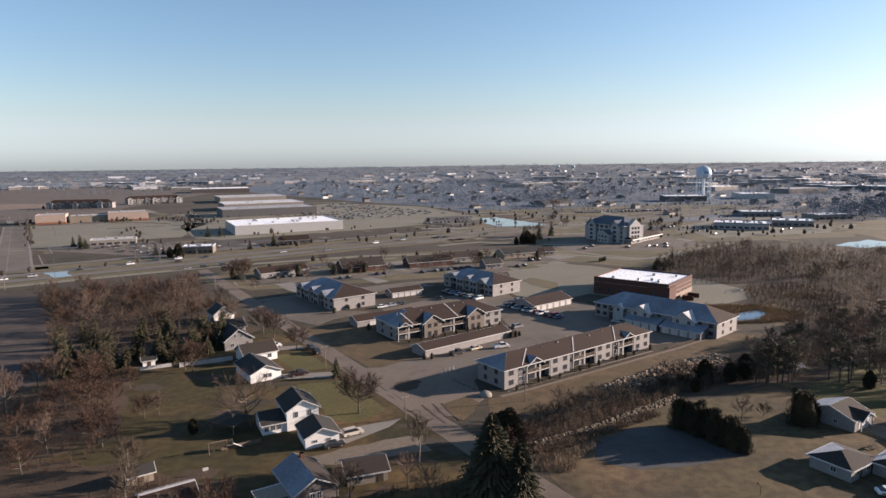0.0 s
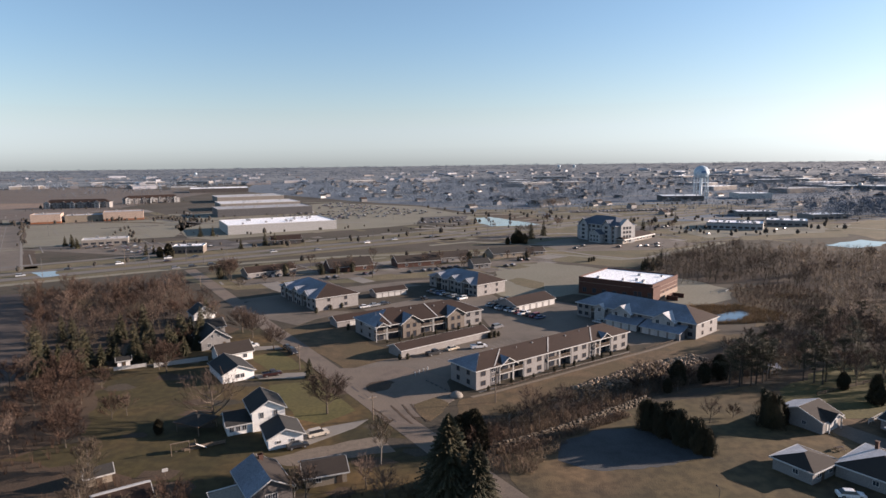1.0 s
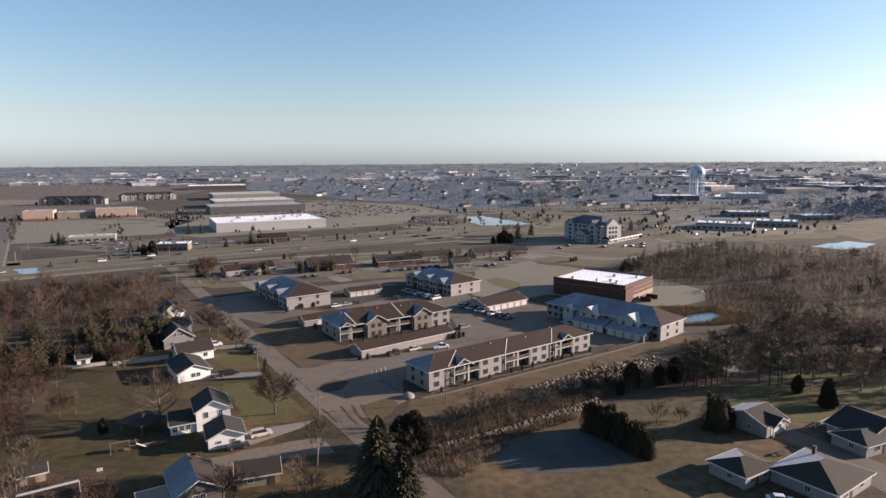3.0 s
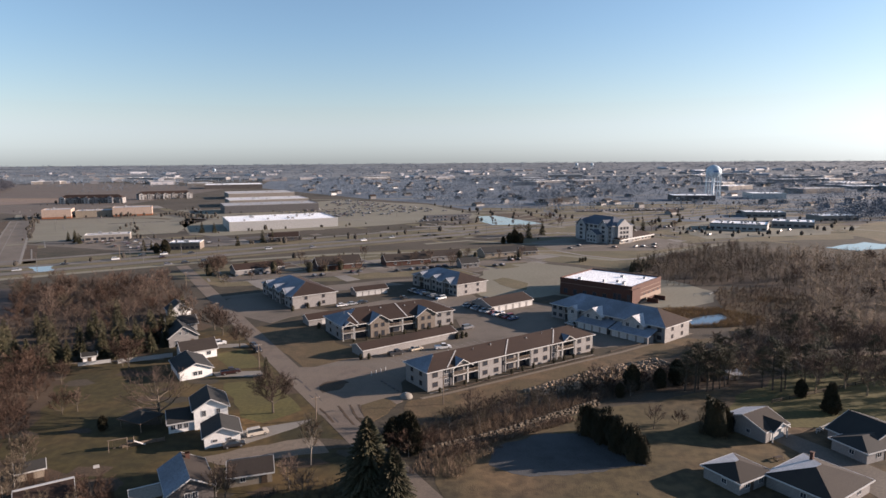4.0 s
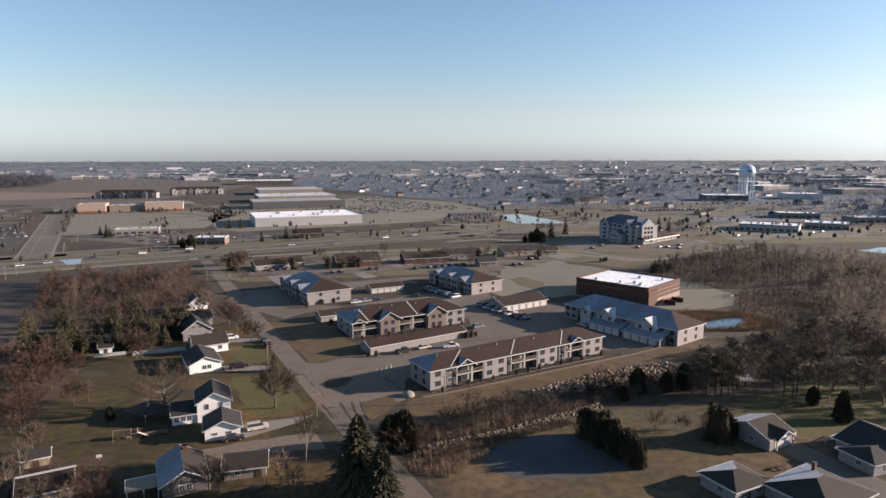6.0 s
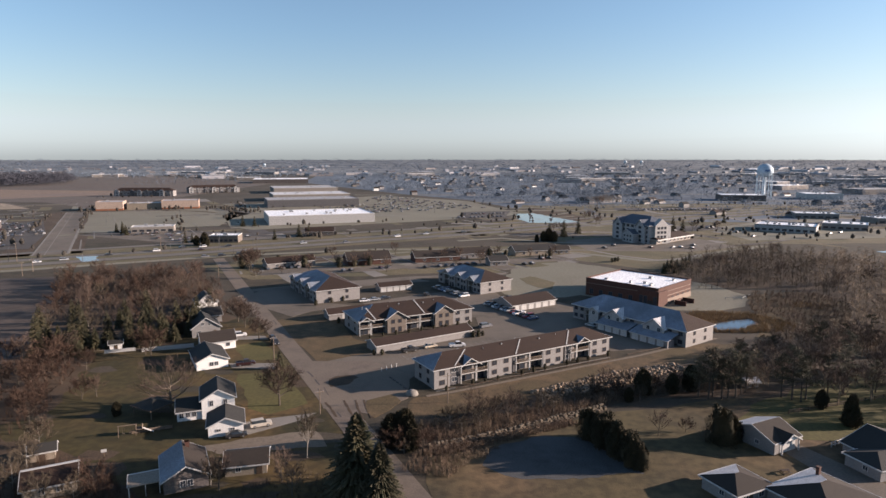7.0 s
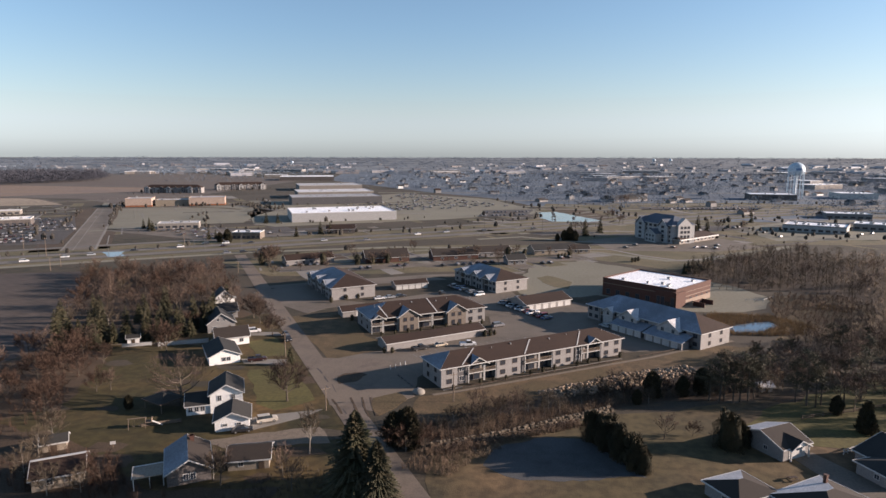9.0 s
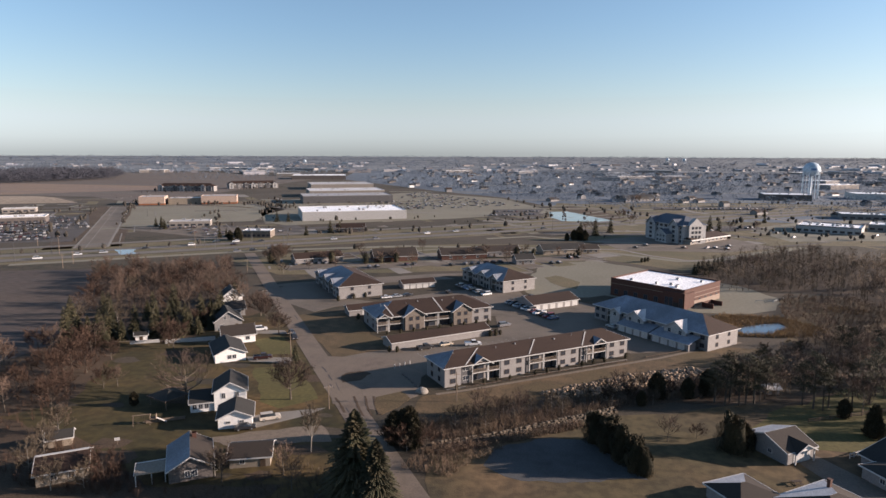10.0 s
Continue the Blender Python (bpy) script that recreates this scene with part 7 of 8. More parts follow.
for i in (-0.8, 0.4):
    part("swing", Geo().box(i - 0.22, -0.1, 0.5, i + 0.22, 0.1, 0.55).box(i - 0.22, -0.01, 0.5, i - 0.2, 0.01, 2.4).box(i + 0.2, -0.01, 0.5, i + 0.22, 0.01, 2.4), WOOD, sw)
sg = thing("yard_sign", "small white board on a post in the yard", "sign", pose(-49.3, 118.3, 0, 0, 0, 28))
part("post", Geo().box(-0.05, -0.05, 0, 0.05, 0.05, 1.6), WOOD, sg)
part("board", Geo().box(-0.55, -0.09, 0.9, 0.55, -0.05, 1.6), TRIM, sg)
pt_ = thing("picnic_table", "dark wooden picnic table on the lawn", "table", pose(91.0, 128.7, 0, 0, 0, 20))
for k in range(4):
    part("board", Geo().box(-0.95, -0.4 + k * 0.2, 0.72, 0.95, -0.22 + k * 0.2, 0.77), BROWN_TRIM, pt_)
for sy in (-0.72, 0.72):
    part("bench", Geo().box(-0.95, sy - 0.14, 0.42, 0.95, sy + 0.14, 0.47), BROWN_TRIM, pt_)
for sx in (-0.7, 0.7):
    part("leg", Geo().beam((sx, -0.75, 0), (sx, -0.2, 0.72), 0.09, 0.1), BROWN_TRIM, pt_)
    part("leg", Geo().beam((sx, 0.75, 0), (sx, 0.2, 0.72), 0.09, 0.1), BROWN_TRIM, pt_)
    part("crossbar", Geo().box(sx - 0.04, -0.85, 0.34, sx + 0.04, 0.85, 0.42), BROWN_TRIM, pt_)
house("small shed with a white roof under the pines", 100.0, 177.0, 20, 3.4, 2.6, 1.7, 0.8, GREY_SIDING, FROST_SUN_WHITE, "x", [], [(1.7, 0.9, 1.6, "front")], name="shed", category="shed")


def fence(label, a, b, high=1.5, mat=None, gap=2.4):
    a, b = Vector(a), Vector(b)
    d = b - a
    f = thing("fence", label, "fence", pose(a.x, a.y, 0, 0, 0, math.degrees(math.atan2(d.y, d.x))))
    n = max(1, int(d.length / gap))
    post = Geo().box(-0.06, -0.06, 0, 0.06, 0.06, high + 0.1).mesh("post", mat or TRIM)
    w = d.length / n
    panel = Geo().box(0.06, -0.025, 0.1, w - 0.06, 0.025, high).box(0.06, -0.045, 0.2, w - 0.06, 0.045, 0.3).box(0.06, -0.045, high - 0.2, w - 0.06, 0.045, high - 0.1).mesh("panel", mat or TRIM)
    for i in range(n + 1):
        part("post", post, TRIM, f, m=pose(i * w, 0, 0))
        if i < n:
            part("panel", panel, TRIM, f, m=pose(i * w, 0, 0))
    return f


fence("white board fence along the yard", (-84, 186), (-70, 193))
fence("white board fence along the yard", (-95, 183), (-87, 187), 1.2)
fence("low wooden fence at the yard's edge", (-50, 129), (-42.5, 133), 0.9, WOOD)


def rail_fence(label, a, b, high=1.0, gap=2.6, mat=None):
    mat = mat or BROWN_TRIM
    a, b = Vector(a), Vector(b)
    d = b - a
    f = thing("rail_fence", label, "fence", pose(a.x, a.y, 0, 0, 0, math.degrees(math.atan2(d.y, d.x))))
    n = max(1, int(d.length / gap))
    w = d.length / n
    post = Geo().box(-0.08, -0.08, 0, 0.08, 0.08, high + 0.12).mesh("post", mat)
    rail = Geo().box(0, -0.05, -0.08, w, 0.05, 0.08).mesh("rail", mat)
    for i in range(n + 1):
        part("post", post, BROWN_TRIM, f, m=pose(i * w, 0, 0))
        if i < n:
            for z in (0.42, high - 0.08):
                part("rail", rail, BROWN_TRIM, f, m=pose(i * w, 0, z))
    return f


rail_fence("dark wooden rail fence along the creek path", (20.6, 166.3), (65.4, 197.4), 0.55)
rail_fence("dark wooden rail fence along the creek path", (72, 202.2), (94.5, 218.8), 0.55)

rail_fence("white deck railing behind the low house", (105.8, 142.2), (111.4, 146.2), 1.1, 1.2, TRIM)
rail_fence("dark rail fence across the far lawn", (104, 160), (150, 182), 1.0, 3.0)
hook = thing("garden_post", "thin black bent garden post on the lawn", "garden post", pose(57.6, 109.6, 0))
part("stem", Geo().tube((0, 0, 0), (0.1, 0, 1.6), 0.06, 0.05, 6).tube((0.1, 0, 1.6), (-0.3, 0.2, 2.3), 0.05, 0.04, 6), DARK, hook)
part("lantern", Geo().lathe([(0.14, 2.15), (0.18, 2.35), (0.06, 2.5)], 8, -0.4, 0.25), DARK, hook)

# wheel stops and bollards beside the tank
for i in range(5):
    p = Vector((1.2, 172.5)).lerp(Vector((6.6, 165.3)), i / 4)
    q = thing("wheel_stop", "dark rubber wheel stop on the lot", "wheel stop", pose(p.x, p.y, 0.05, 0, 0, -53), "wheel stops")
    part("body", Geo().add([(-0.6, -0.22, 0), (0.6, -0.22, 0), (0.6, 0.22, 0), (-0.6, 0.22, 0), (-0.55, -0.12, 0.3), (0.55, -0.12, 0.3), (0.55, 0.12, 0.3), (-0.55, 0.12, 0.3)], [(0, 3, 2, 1), (4, 5, 6, 7), (0, 1, 5, 4), (1, 2, 6, 5), (2, 3, 7, 6), (3, 0, 4, 7)]), DARK_WALL, q)
for i in range(4):
    p = Vector((-2.7, 177.7)).lerp(Vector((0.8, 182.2)), i / 3)
    q = thing("bollard", "short white painted bollard on the lot", "bollard", pose(p.x, p.y, 0.04), "bollards")
    part("post", Geo().lathe([(0.14, 0), (0.14, 1.05), (0.1, 1.15)], 10), TRIM, q)

# ---- commercial strip, office, tower ----
flat_building("large store with white flat roof and grey front", -194, 555, 27, 100, 66, 8.0, BAY_SIDING, WHITE_ROOF, TRIM, 0, 18, seed=2, front_doors=3)
flat_building("wide store with grey roof and slate front", -276, 748, 27, 115, 60, 9.0, SLATE_SIDING, GREY_ROOF, GREY_SIDING, 0, 10, seed=3, front_doors=3)
flat_building("wide store with grey roof", -313, 857, 27, 110, 70, 9.0, BEIGE_WALL, GREY_ROOF, TRIM, 0, 8, seed=4, front_doors=3)
flat_building("wide store with pale roof", -387, 1041, 27, 110, 80, 9.0, BEIGE_WALL, GREY_ROOF, TRIM, 0, 8, seed=6, front_doors=2)
flat_building("wide store with white roof", -603, 1441, 20, 130, 90, 9.0, DARK_WALL, WHITE_ROOF, TRIM, 0, 8, seed=7, front_doors=2)
for x, y, L in ((-458.8, 680.7, 29), (-395.6, 713, 42)):
    st_ = flat_building("ochre store with a rust base band beside the empty lot", x, y, 26, L, 30, 9.6, ORANGE_WALL, GREY_ROOF, None, 0, 4, seed=8)
    part("base_band", Geo().box(-0.1, -0.1, 0, L + 0.1, 30.1, 1.9), RUST_WALL, st_, "rust brown base band")
flat_building("low dark store between the ochre blocks", -432, 700, 26, 42, 26, 7.0, TAN_SIDING, GREY_ROOF, None, 0, 4, seed=9, front_doors=2)
flat_building("low restaurant with tan walls and white trim", -284.8, 484.7, 25, 33, 14, 4.6, BEIGE_WALL, GREY_ROOF, TRIM, 6, 4, "restaurant", "restaurant", seed=10)
flat_building("small red and tan restaurant with white roof", -191, 436, 12, 21, 14, 5.0, TAN_BRICK, WHITE_ROOF, TRIM, 6, 3, "restaurant", "restaurant", seed=11)
flat_building("car dealership with white roof edge and glass front", -446, 468, 36, 40, 24, 5.4, DARK_WALL, WHITE_ROOF, TRIM, 8, 4, "dealership", "store", 1.0, seed=12)
flat_building("low tan building beside the dealership", -530, 560, 36, 30, 16, 4.0, BEIGE_WALL, GREY_ROOF, TRIM, 5, 2, seed=13)


def roadside(label, x, y, ang, L, W, eave, up, siding, shingle):
    house(label, x, y, ang, L, W, eave, up, siding, shingle, "x", [(L * 0.2, 0.9, 1.6, 1.3, "front"), (L * 0.5, 0.9, 1.6, 1.3, "front"), (L * 0.8, 0.9, 1.6, 1.3, "front")], [(L * 0.35, 1.0, 2.05, "front")], name="office_house", category="office")


roadside("low office with cream walls and dark brown roof", -104.5, 337, 37, 28, 11, 3.0, 2.6, CREAM_SIDING, SHINGLE)
roadside("low dark brown restaurant beside the store", -134, 483, 20, 23, 12, 3.4, 3.0, DARK_WALL, SHINGLE)
roadside("dark brick office with grey gabled roof", -62, 352, 28, 26, 13, 3.2, 4.0, RED_BRICK, TAN_SHINGLE)
roadside("low brick office beside the highway", -25, 368, 24, 28, 12, 3.2, 3.2, RED_BRICK, TAN_SHINGLE)
roadside("white low office beside the highway", -4, 384, 24, 26, 12, 3.2, 3.0, CREAM_SIDING, TAN_SHINGLE)
roadside("dark low office beside the highway", 34, 402, 24, 30, 12, 3.0, 3.0, TAN_SIDING, GREY_SHINGLE)

# the four-storey office
of = thing("office_building", "four-storey cream office building with slate blue hipped roof", "office building", pose(109, 507, 0, 0, 0, -61))
OL, OW, OH = 42, 20, 13.2
part("wall", Geo().box(0, 0, 0, OL, OW, OH), OFFICE_WALL, of)
r_, t_ = Geo(), Boards()
hip(r_, t_, 0, OL, 0, OW, OH, 6.0, 1.0)
gable(r_, t_, 3, 13, -1.5, OW / 2, OH - 0.5, 4.6, 0.8, "y")
gable(r_, t_, OL - 13, OL - 3, -1.5, OW / 2, OH - 0.5, 4.6, 0.8, "y")
part("roof", r_, BLUE_SLATE, of), nail(t_, "fascia", TRIM, of)
for a in (3, OL - 13):
    eg = Geo()
    gable_wall(eg, a, a + 10, -1.5, OW / 2 - 1, OH - 0.6, 4.4, "y")
    part("front_bay", eg, OFFICE_WALL, of)
eg2 = Geo()
eg2.add([(OL - 2, 4, 0), (OL + 2, 4, 0), (OL + 2, 16, 0), (OL - 2, 16, 0), (OL - 2, 4, OH), (OL + 2, 4, OH), (OL + 2, 16, OH), (OL - 2, 16, OH), (OL - 2, 10, OH + 5), (OL + 2, 10, OH + 5)],
        [(0, 3, 2, 1), (0, 1, 5, 4), (2, 3, 7, 6), (1, 2, 6, 9, 5), (3, 0, 4, 8, 7), (4, 5, 9, 8), (6, 7, 8, 9)])
part("end_bay", eg2, BAY_SIDING, of)
for s in range(4):
    for i in range(8):
        y_ = -1.5 if (3 < 2.6 + i * 5.2 < 13 or OL - 13 < 2.6 + i * 5.2 < OL - 3) else 0
        window(of, 2.6 + i * 5.2, y_, 1.0 + s * 3.2, 3.0, 1.7, "front", DARK_WALL, 2)
    for c in (7, 10, 13):
        window(of, OL + 2, c, 1.0 + s * 3.2, 1.9, 1.7, "right", DARK_WALL)
fb, fbr, fbt = Geo(), Geo(), Boards()                # lower projecting blocks
gable_wall(fb, 21, 33, -7, 1, 6.6, 3.0, "y")
gable(fbr, fbt, 21, 33, -7, 1, 6.7, 3.0, 0.6, "y")
part("side_wing", Geo().box(-6, 4, 0, 0.2, 16, 9.6), OFFICE_WALL, of)
hip(fbr, fbt, -6, 0.5, 4, 16, 9.6, 2.4, 0.6)
part("low_wing", fb, OFFICE_WALL, of), part("low_roof", fbr, BLUE_SLATE, of), nail(fbt, "low_fascia", TRIM, of)
for c in (23.5, 27, 30.5):
    for z in (1.0, 4.0):
        window(of, c, -7, z, 2.0, 1.6, "front", TRIM)
wg = thing("office_wing", "low entrance wing with brown hipped roof and white eaves", "office building", pose(134.5, 467, 0, 0, 0, 47.8))
wgr, wgt = Geo(), Boards()
part("wall", Geo().box(0.6, 0.6, 0, 50, 13.4, 3.4), BEIGE_WALL, wg)
hip(wgr, wgt, 0, 50.6, 0, 14, 3.5, 3.0, 0.9)
part("roof", wgr, SHINGLE, wg), nail(wgt, "fascia", TRIM, wg)
part("canopy_edge", Geo().box(-0.4, -1.4, 2.7, 51, 0.55, 3.35), TRIM, wg, "white canopy edge")
for i in range(9):
    window(wg, 4 + i * 5.3, 0.6, 0.8, 2.6, 1.5, "front", TRIM, 2)

flat_building("long low grey clinic with white flat roof", 237, 571, -27, 46, 34, 5.0, BAY_SIDING, WHITE_ROOF, GREY_SIDING, 9, 14, "clinic", "clinic", 0.9, seed=15, wh=1.6, wz=0.9)
flat_building("low tan clinic wing", 300, 590, -27, 34, 26, 5.0, CREAM_SIDING, WHITE_ROOF, TRIM, 6, 6, "clinic", "clinic", seed=16)
flat_building("low pale clinic wing", 318, 690, -10, 40, 24, 5.0, GREY_SIDING, WHITE_ROOF, TRIM, 6, 6, "clinic", "clinic", seed=17)
flat_building("low grey building beyond the clinic", 372, 640, 10, 40, 24, 5.0, BEIGE_WALL, WHITE_ROOF, TRIM, 5, 3, "clinic", "clinic", seed=18)
flat_building("dark warehouse with bright white roof", 323, 955, -6, 60, 42, 8, DARK_WALL, WHITE_ROOF, TRIM, 0, 4, "warehouse", "warehouse", seed=19)
flat_building("white warehouse with pale roof", 458, 1000, -4, 50, 45, 8, TRIM, WHITE_ROOF, TRIM, 0, 6, "warehouse", "warehouse", seed=20)
wrng = random.Random(21)
for i in range(46):
    x = wrng.uniform(430, 1500)
    y = wrng.uniform(1050, 2300)
    if x < 0.36 * y:
        continue
    flat_building("far pale industrial building", x, y, wrng.choice((-6, 8, 36, 20)), wrng.uniform(40, 110), wrng.uniform(24, 60), wrng.uniform(5, 9), wrng.choice((BEIGE_WALL, CREAM_SIDING, GREY_SIDING)), wrng.choice((WHITE_ROOF, GREY_ROOF, WHITE_ROOF)), TRIM, 0, 3, "warehouse", "warehouse", seed=30 + i)
for i in range(26):
    x, y = wrng.uniform(-1300, 300), wrng.uniform(1500, 2350)
    flat_building("far pale commercial building", x, y, wrng.choice((-6, 8, 36, 20)), wrng.uniform(40, 120), wrng.uniform(20, 50), wrng.uniform(5, 9), wrng.choice((BEIGE_WALL, CREAM_SIDING, GREY_SIDING)), wrng.choice((WHITE_ROOF, GREY_ROOF)), TRIM, 0, 3, "warehouse", "warehouse", seed=90 + i)


def far_apartment(x, y, ang, L):
    h = thing("apartment_building", "far three-storey grey apartment building with dark roof", "apartment building", pose(x, y, 0, 0, 0, ang), "far apartments")
    wall, roof, trim = Geo(), Geo(), Boards()
    wall.box(0, 0, 0, L, 16, 8.6)
    hip(roof, trim, 0, L, 0, 16, 8.6, 4.8)
    n = int(L / 11.5)
    for i in range(n):
        c = L * (i + 0.5) / n
        w, out = ((3.6, -2.2), (2.2, -0.8), (2.8, -1.5))[i % 3]
        bay = Geo()
        gable_wall(bay, c - w, c + w, out, 6, 8.2 if i % 2 else 8.9, w * 0.7, "y")
        part("gable_bay", bay, (BAY_SIDING, CREAM_SIDING, SLATE_SIDING)[i % 3], h)
        gable(roof, trim, c - w, c + w, out, 7, 8.3 if i % 2 else 9.0, w * 0.7, 0.5, "y")
        for z in (0.9, 3.7, 6.4):
            window(h, c, out, z, w * 0.9, 1.5, trim=TRIM)
            d_ = L * (i + 1.0) / n
            if i < n - 1:
                part("balcony", Geo().box(d_ - 1.5, -1.2, z + 0.1, d_ + 1.5, 0, z + 1.0), DARK_WALL if z < 5 else TRIM, h)
                window(h, d_, 0, z + 1.0, 1.8, 0.9, trim=TRIM)
    part("wall", wall, CREAM_SIDING, h), part("roof", roof, SHINGLE, h), nail(trim, "fascia", TRIM, h)


far_apartment(-612, 936, 12, 92)
far_apartment(-541, 1033, 34, 88)


def water_tower(x, y, z, s, legs, label, group=""):
    w = thing("water_tower", label, "water tower", Matrix.Translation((x, y, z)) @ Matrix.Diagonal((s, s, s, 1)), group)
    tank_rings = [(2.0, 33.0), (6, 33.6), (9.8, 36.2), (11.3, 40.0), (11.4, 42.5), (10.4, 46.5), (7.8, 50.0), (3.7, 52.2), (0.6, 52.8)]
    part("tank", Geo().lathe(tank_rings, 40), TOWER_PAINT, w, "pale blue painted steel tank", smooth=True)
    part("riser", Geo().lathe([(1.7, 0), (1.4, 3), (1.4, 33.5)], 14), TOWER_PAINT, w, smooth=True)
    for i in range(legs):
        a = 2 * math.pi * (i + 0.3) / legs
        c, q = math.cos(a), math.sin(a)
        part("leg", Geo().tube((11.0 * c, 11.0 * q, 0), (10.7 * c, 10.7 * q, 40.5), 0.65, 0.6, 10), TOWER_PAINT, w)
    braces = Geo()
    for zz in (13, 26):
        for i in range(legs):
            a, b = 2 * math.pi * (i + 0.3) / legs, 2 * math.pi * (i + 1.3) / legs
            braces.tube((10.9 * math.cos(a), 10.9 * math.sin(a), zz), (10.9 * math.cos(b), 10.9 * math.sin(b), zz), 0.16, 0.16, 5)
    part("brace_ring", braces, TOWER_PAINT, w)
    balc = Geo().lathe([(11.5, 39.2), (12.2, 39.3), (12.2, 40.4), (11.4, 40.4)], 40)
    part("walkway", balc, TOWER_PAINT, w)
    return w


wt = water_tower(397, 1000, 0, 1.0, 8, "pale blue legged water tower with a domed tank")
letters = Geo()
for k in range(6):                                   # lettering too small to read: plain bars
    a0 = -1.95 + k * 0.115
    for j in range(2):
        a, b = a0 + j * 0.042, a0 + (j + 1) * 0.042
        letters.add([(11.6 * math.cos(t), 11.6 * math.sin(t), z) for t, z in ((a, 41.3), (b, 41.3), (b, 44.2 if j else 43.4), (a, 44.2))] + [(11.3 * math.cos(t), 11.3 * math.sin(t), z) for t, z in ((a, 41.3), (b, 41.3), (b, 44.2), (a, 44.2))],
                    [(0, 1, 2, 3), (7, 6, 5, 4), (0, 4, 5, 1), (1, 5, 6, 2), (2, 6, 7, 3), (3, 7, 4, 0)])
part("lettering", letters, BLUE_LETTER, wt, "dark blue lettering")
water_tower(-1190, 2900, 0, 0.6, 6, "far white water tower on the skyline", "far towers")
water_tower(560, 3350, 6, 0.72, 6, "far white water tower on the skyline", "far towers")
water_tower(640, 3350, 6, 0.72, 6, "far white water tower on the skyline", "far towers")


# ---- poles ----
def lamp_pole(x, y, high=11.0, arm=2.0, ang=0.0, name="street_lamp", label="tall grey steel street lamp beside the road"):
    p = thing(name, label, "street lamp", pose(x, y, 0, 0, 0, ang), "street lamps")
    part("pole", Geo().tube((0, 0, 0), (0, 0, high), 0.16, 0.09, 8), POLE, p)
    part("arm", Geo().tube((0, 0, high - 0.1), (arm, 0, high + 0.25), 0.06, 0.05, 6), POLE, p)
    part("lamp_head", Geo().box(arm - 0.1, -0.15, high + 0.15, arm + 0.6, 0.15, high + 0.32), POLE, p)


for i, q in enumerate(shifted([(-279, 327), (-235, 360), (-190, 393), (-152, 421), (-108, 454), (-64, 486), (-20, 519), (26, 553), (72, 587)], -19)):
    lamp_pole(q[0], q[1], 11, 2.2, 126)
for x, y in ((-166, 402), (-150, 390), (-172, 415), (-140, 398)):
    lamp_pole(x, y, 8, 5.5, 30, "traffic_signal", "traffic signal mast beside the junction")
for x, y in ((-360, 560), (-400, 620), (-330, 640), (-300, 580), (-200, 640), (-150, 700), (-230, 735), (-100, 760), (-60, 700)):
    lamp_pole(x, y, 9, 1.2, 60, "lot_lamp", "grey parking lot lamp on a tall pole")


def wood_pole(x, y, high=8.0):
    p = thing("utility_pole", "weathered wooden utility pole with a crossarm", "utility pole", pose(x, y, 0, 0, 0, 36), "utility poles")
    part("pole", Geo().tube((0, 0, 0), (0, 0, high), 0.16, 0.1, 8), WOOD, p)
    part("crossarm", Geo().box(-1.1, -0.06, high - 0.8, 1.1, 0.06, high - 0.65), WOOD, p)
    for c in (-1, -0.4, 0.4, 1):
        part("insulator", Geo().lathe([(0.05, high - 0.65), (0.07, high - 0.58), (0.04, high - 0.5)], 6, c, 0), TRIM, p)


for x, y in ((-38, 183), (-74, 238), (-118, 306), (19.5, 156.5), (-225, 300), (-262, 268)):
    wood_pole(x, y)
wood_pole(-10.9, 145.4, 6.4)
for x, y, high in ((-197.1, 383.7, 11), (-265.0, 342.1, 12), (-305.8, 368.5, 10), (-229.8, 313.0, 7.5)):
    wood_pole(x, y, high)
for x, y, high in ((-193.4, 388.9, 7.5), (-190.6, 400.7, 7.5), (-269.8, 341.3, 8)):
    lamp_pole(x, y, high, 4.5, 120, "traffic_signal", "traffic signal mast beside the junction")

def mixed_paint(name, cols):
    """One paint for many loose pieces, each with its own colour."""
    m = bpy.data.materials.new(name)
    m.use_nodes = True
    n, link = m.node_tree.nodes, m.node_tree.links.new
    b = n["Principled BSDF"]
    b.inputs["Roughness"].default_value = 0.35
    ge = n.new("ShaderNodeNewGeometry")
    ra = n.new("ShaderNodeValToRGB")
    ra.color_ramp.interpolation = "CONSTANT"
    e = ra.color_ramp.elements
    e[0].color, e[0].position = (*cols[0], 1), 0.0
    e[1].color, e[1].position = (*cols[1], 1), 1.0 / len(cols)
    for i, c in enumerate(cols[2:]):
        q = e.new((i + 2) / len(cols))
        q.color = (*c, 1)
    link(ge.outputs["Random Per Island"], ra.inputs[0]), link(ra.outputs[0], b.inputs["Base Color"])
    return m


CAR_MIX = mixed_paint("mixed_car_paints", [(0.02, 0.02, 0.024), (0.04, 0.05, 0.07), (0.16, 0.16, 0.17), (0.03, 0.03, 0.03), (0.10, 0.10, 0.11), (0.30, 0.30, 0.30), (0.05, 0.018, 0.018), (0.04, 0.04, 0.05), (0.02, 0.025, 0.03), (0.12, 0.11, 0.10)])
# parked cars of the far lots: too many to count
fr = random.Random(33)
lotcars = Geo()


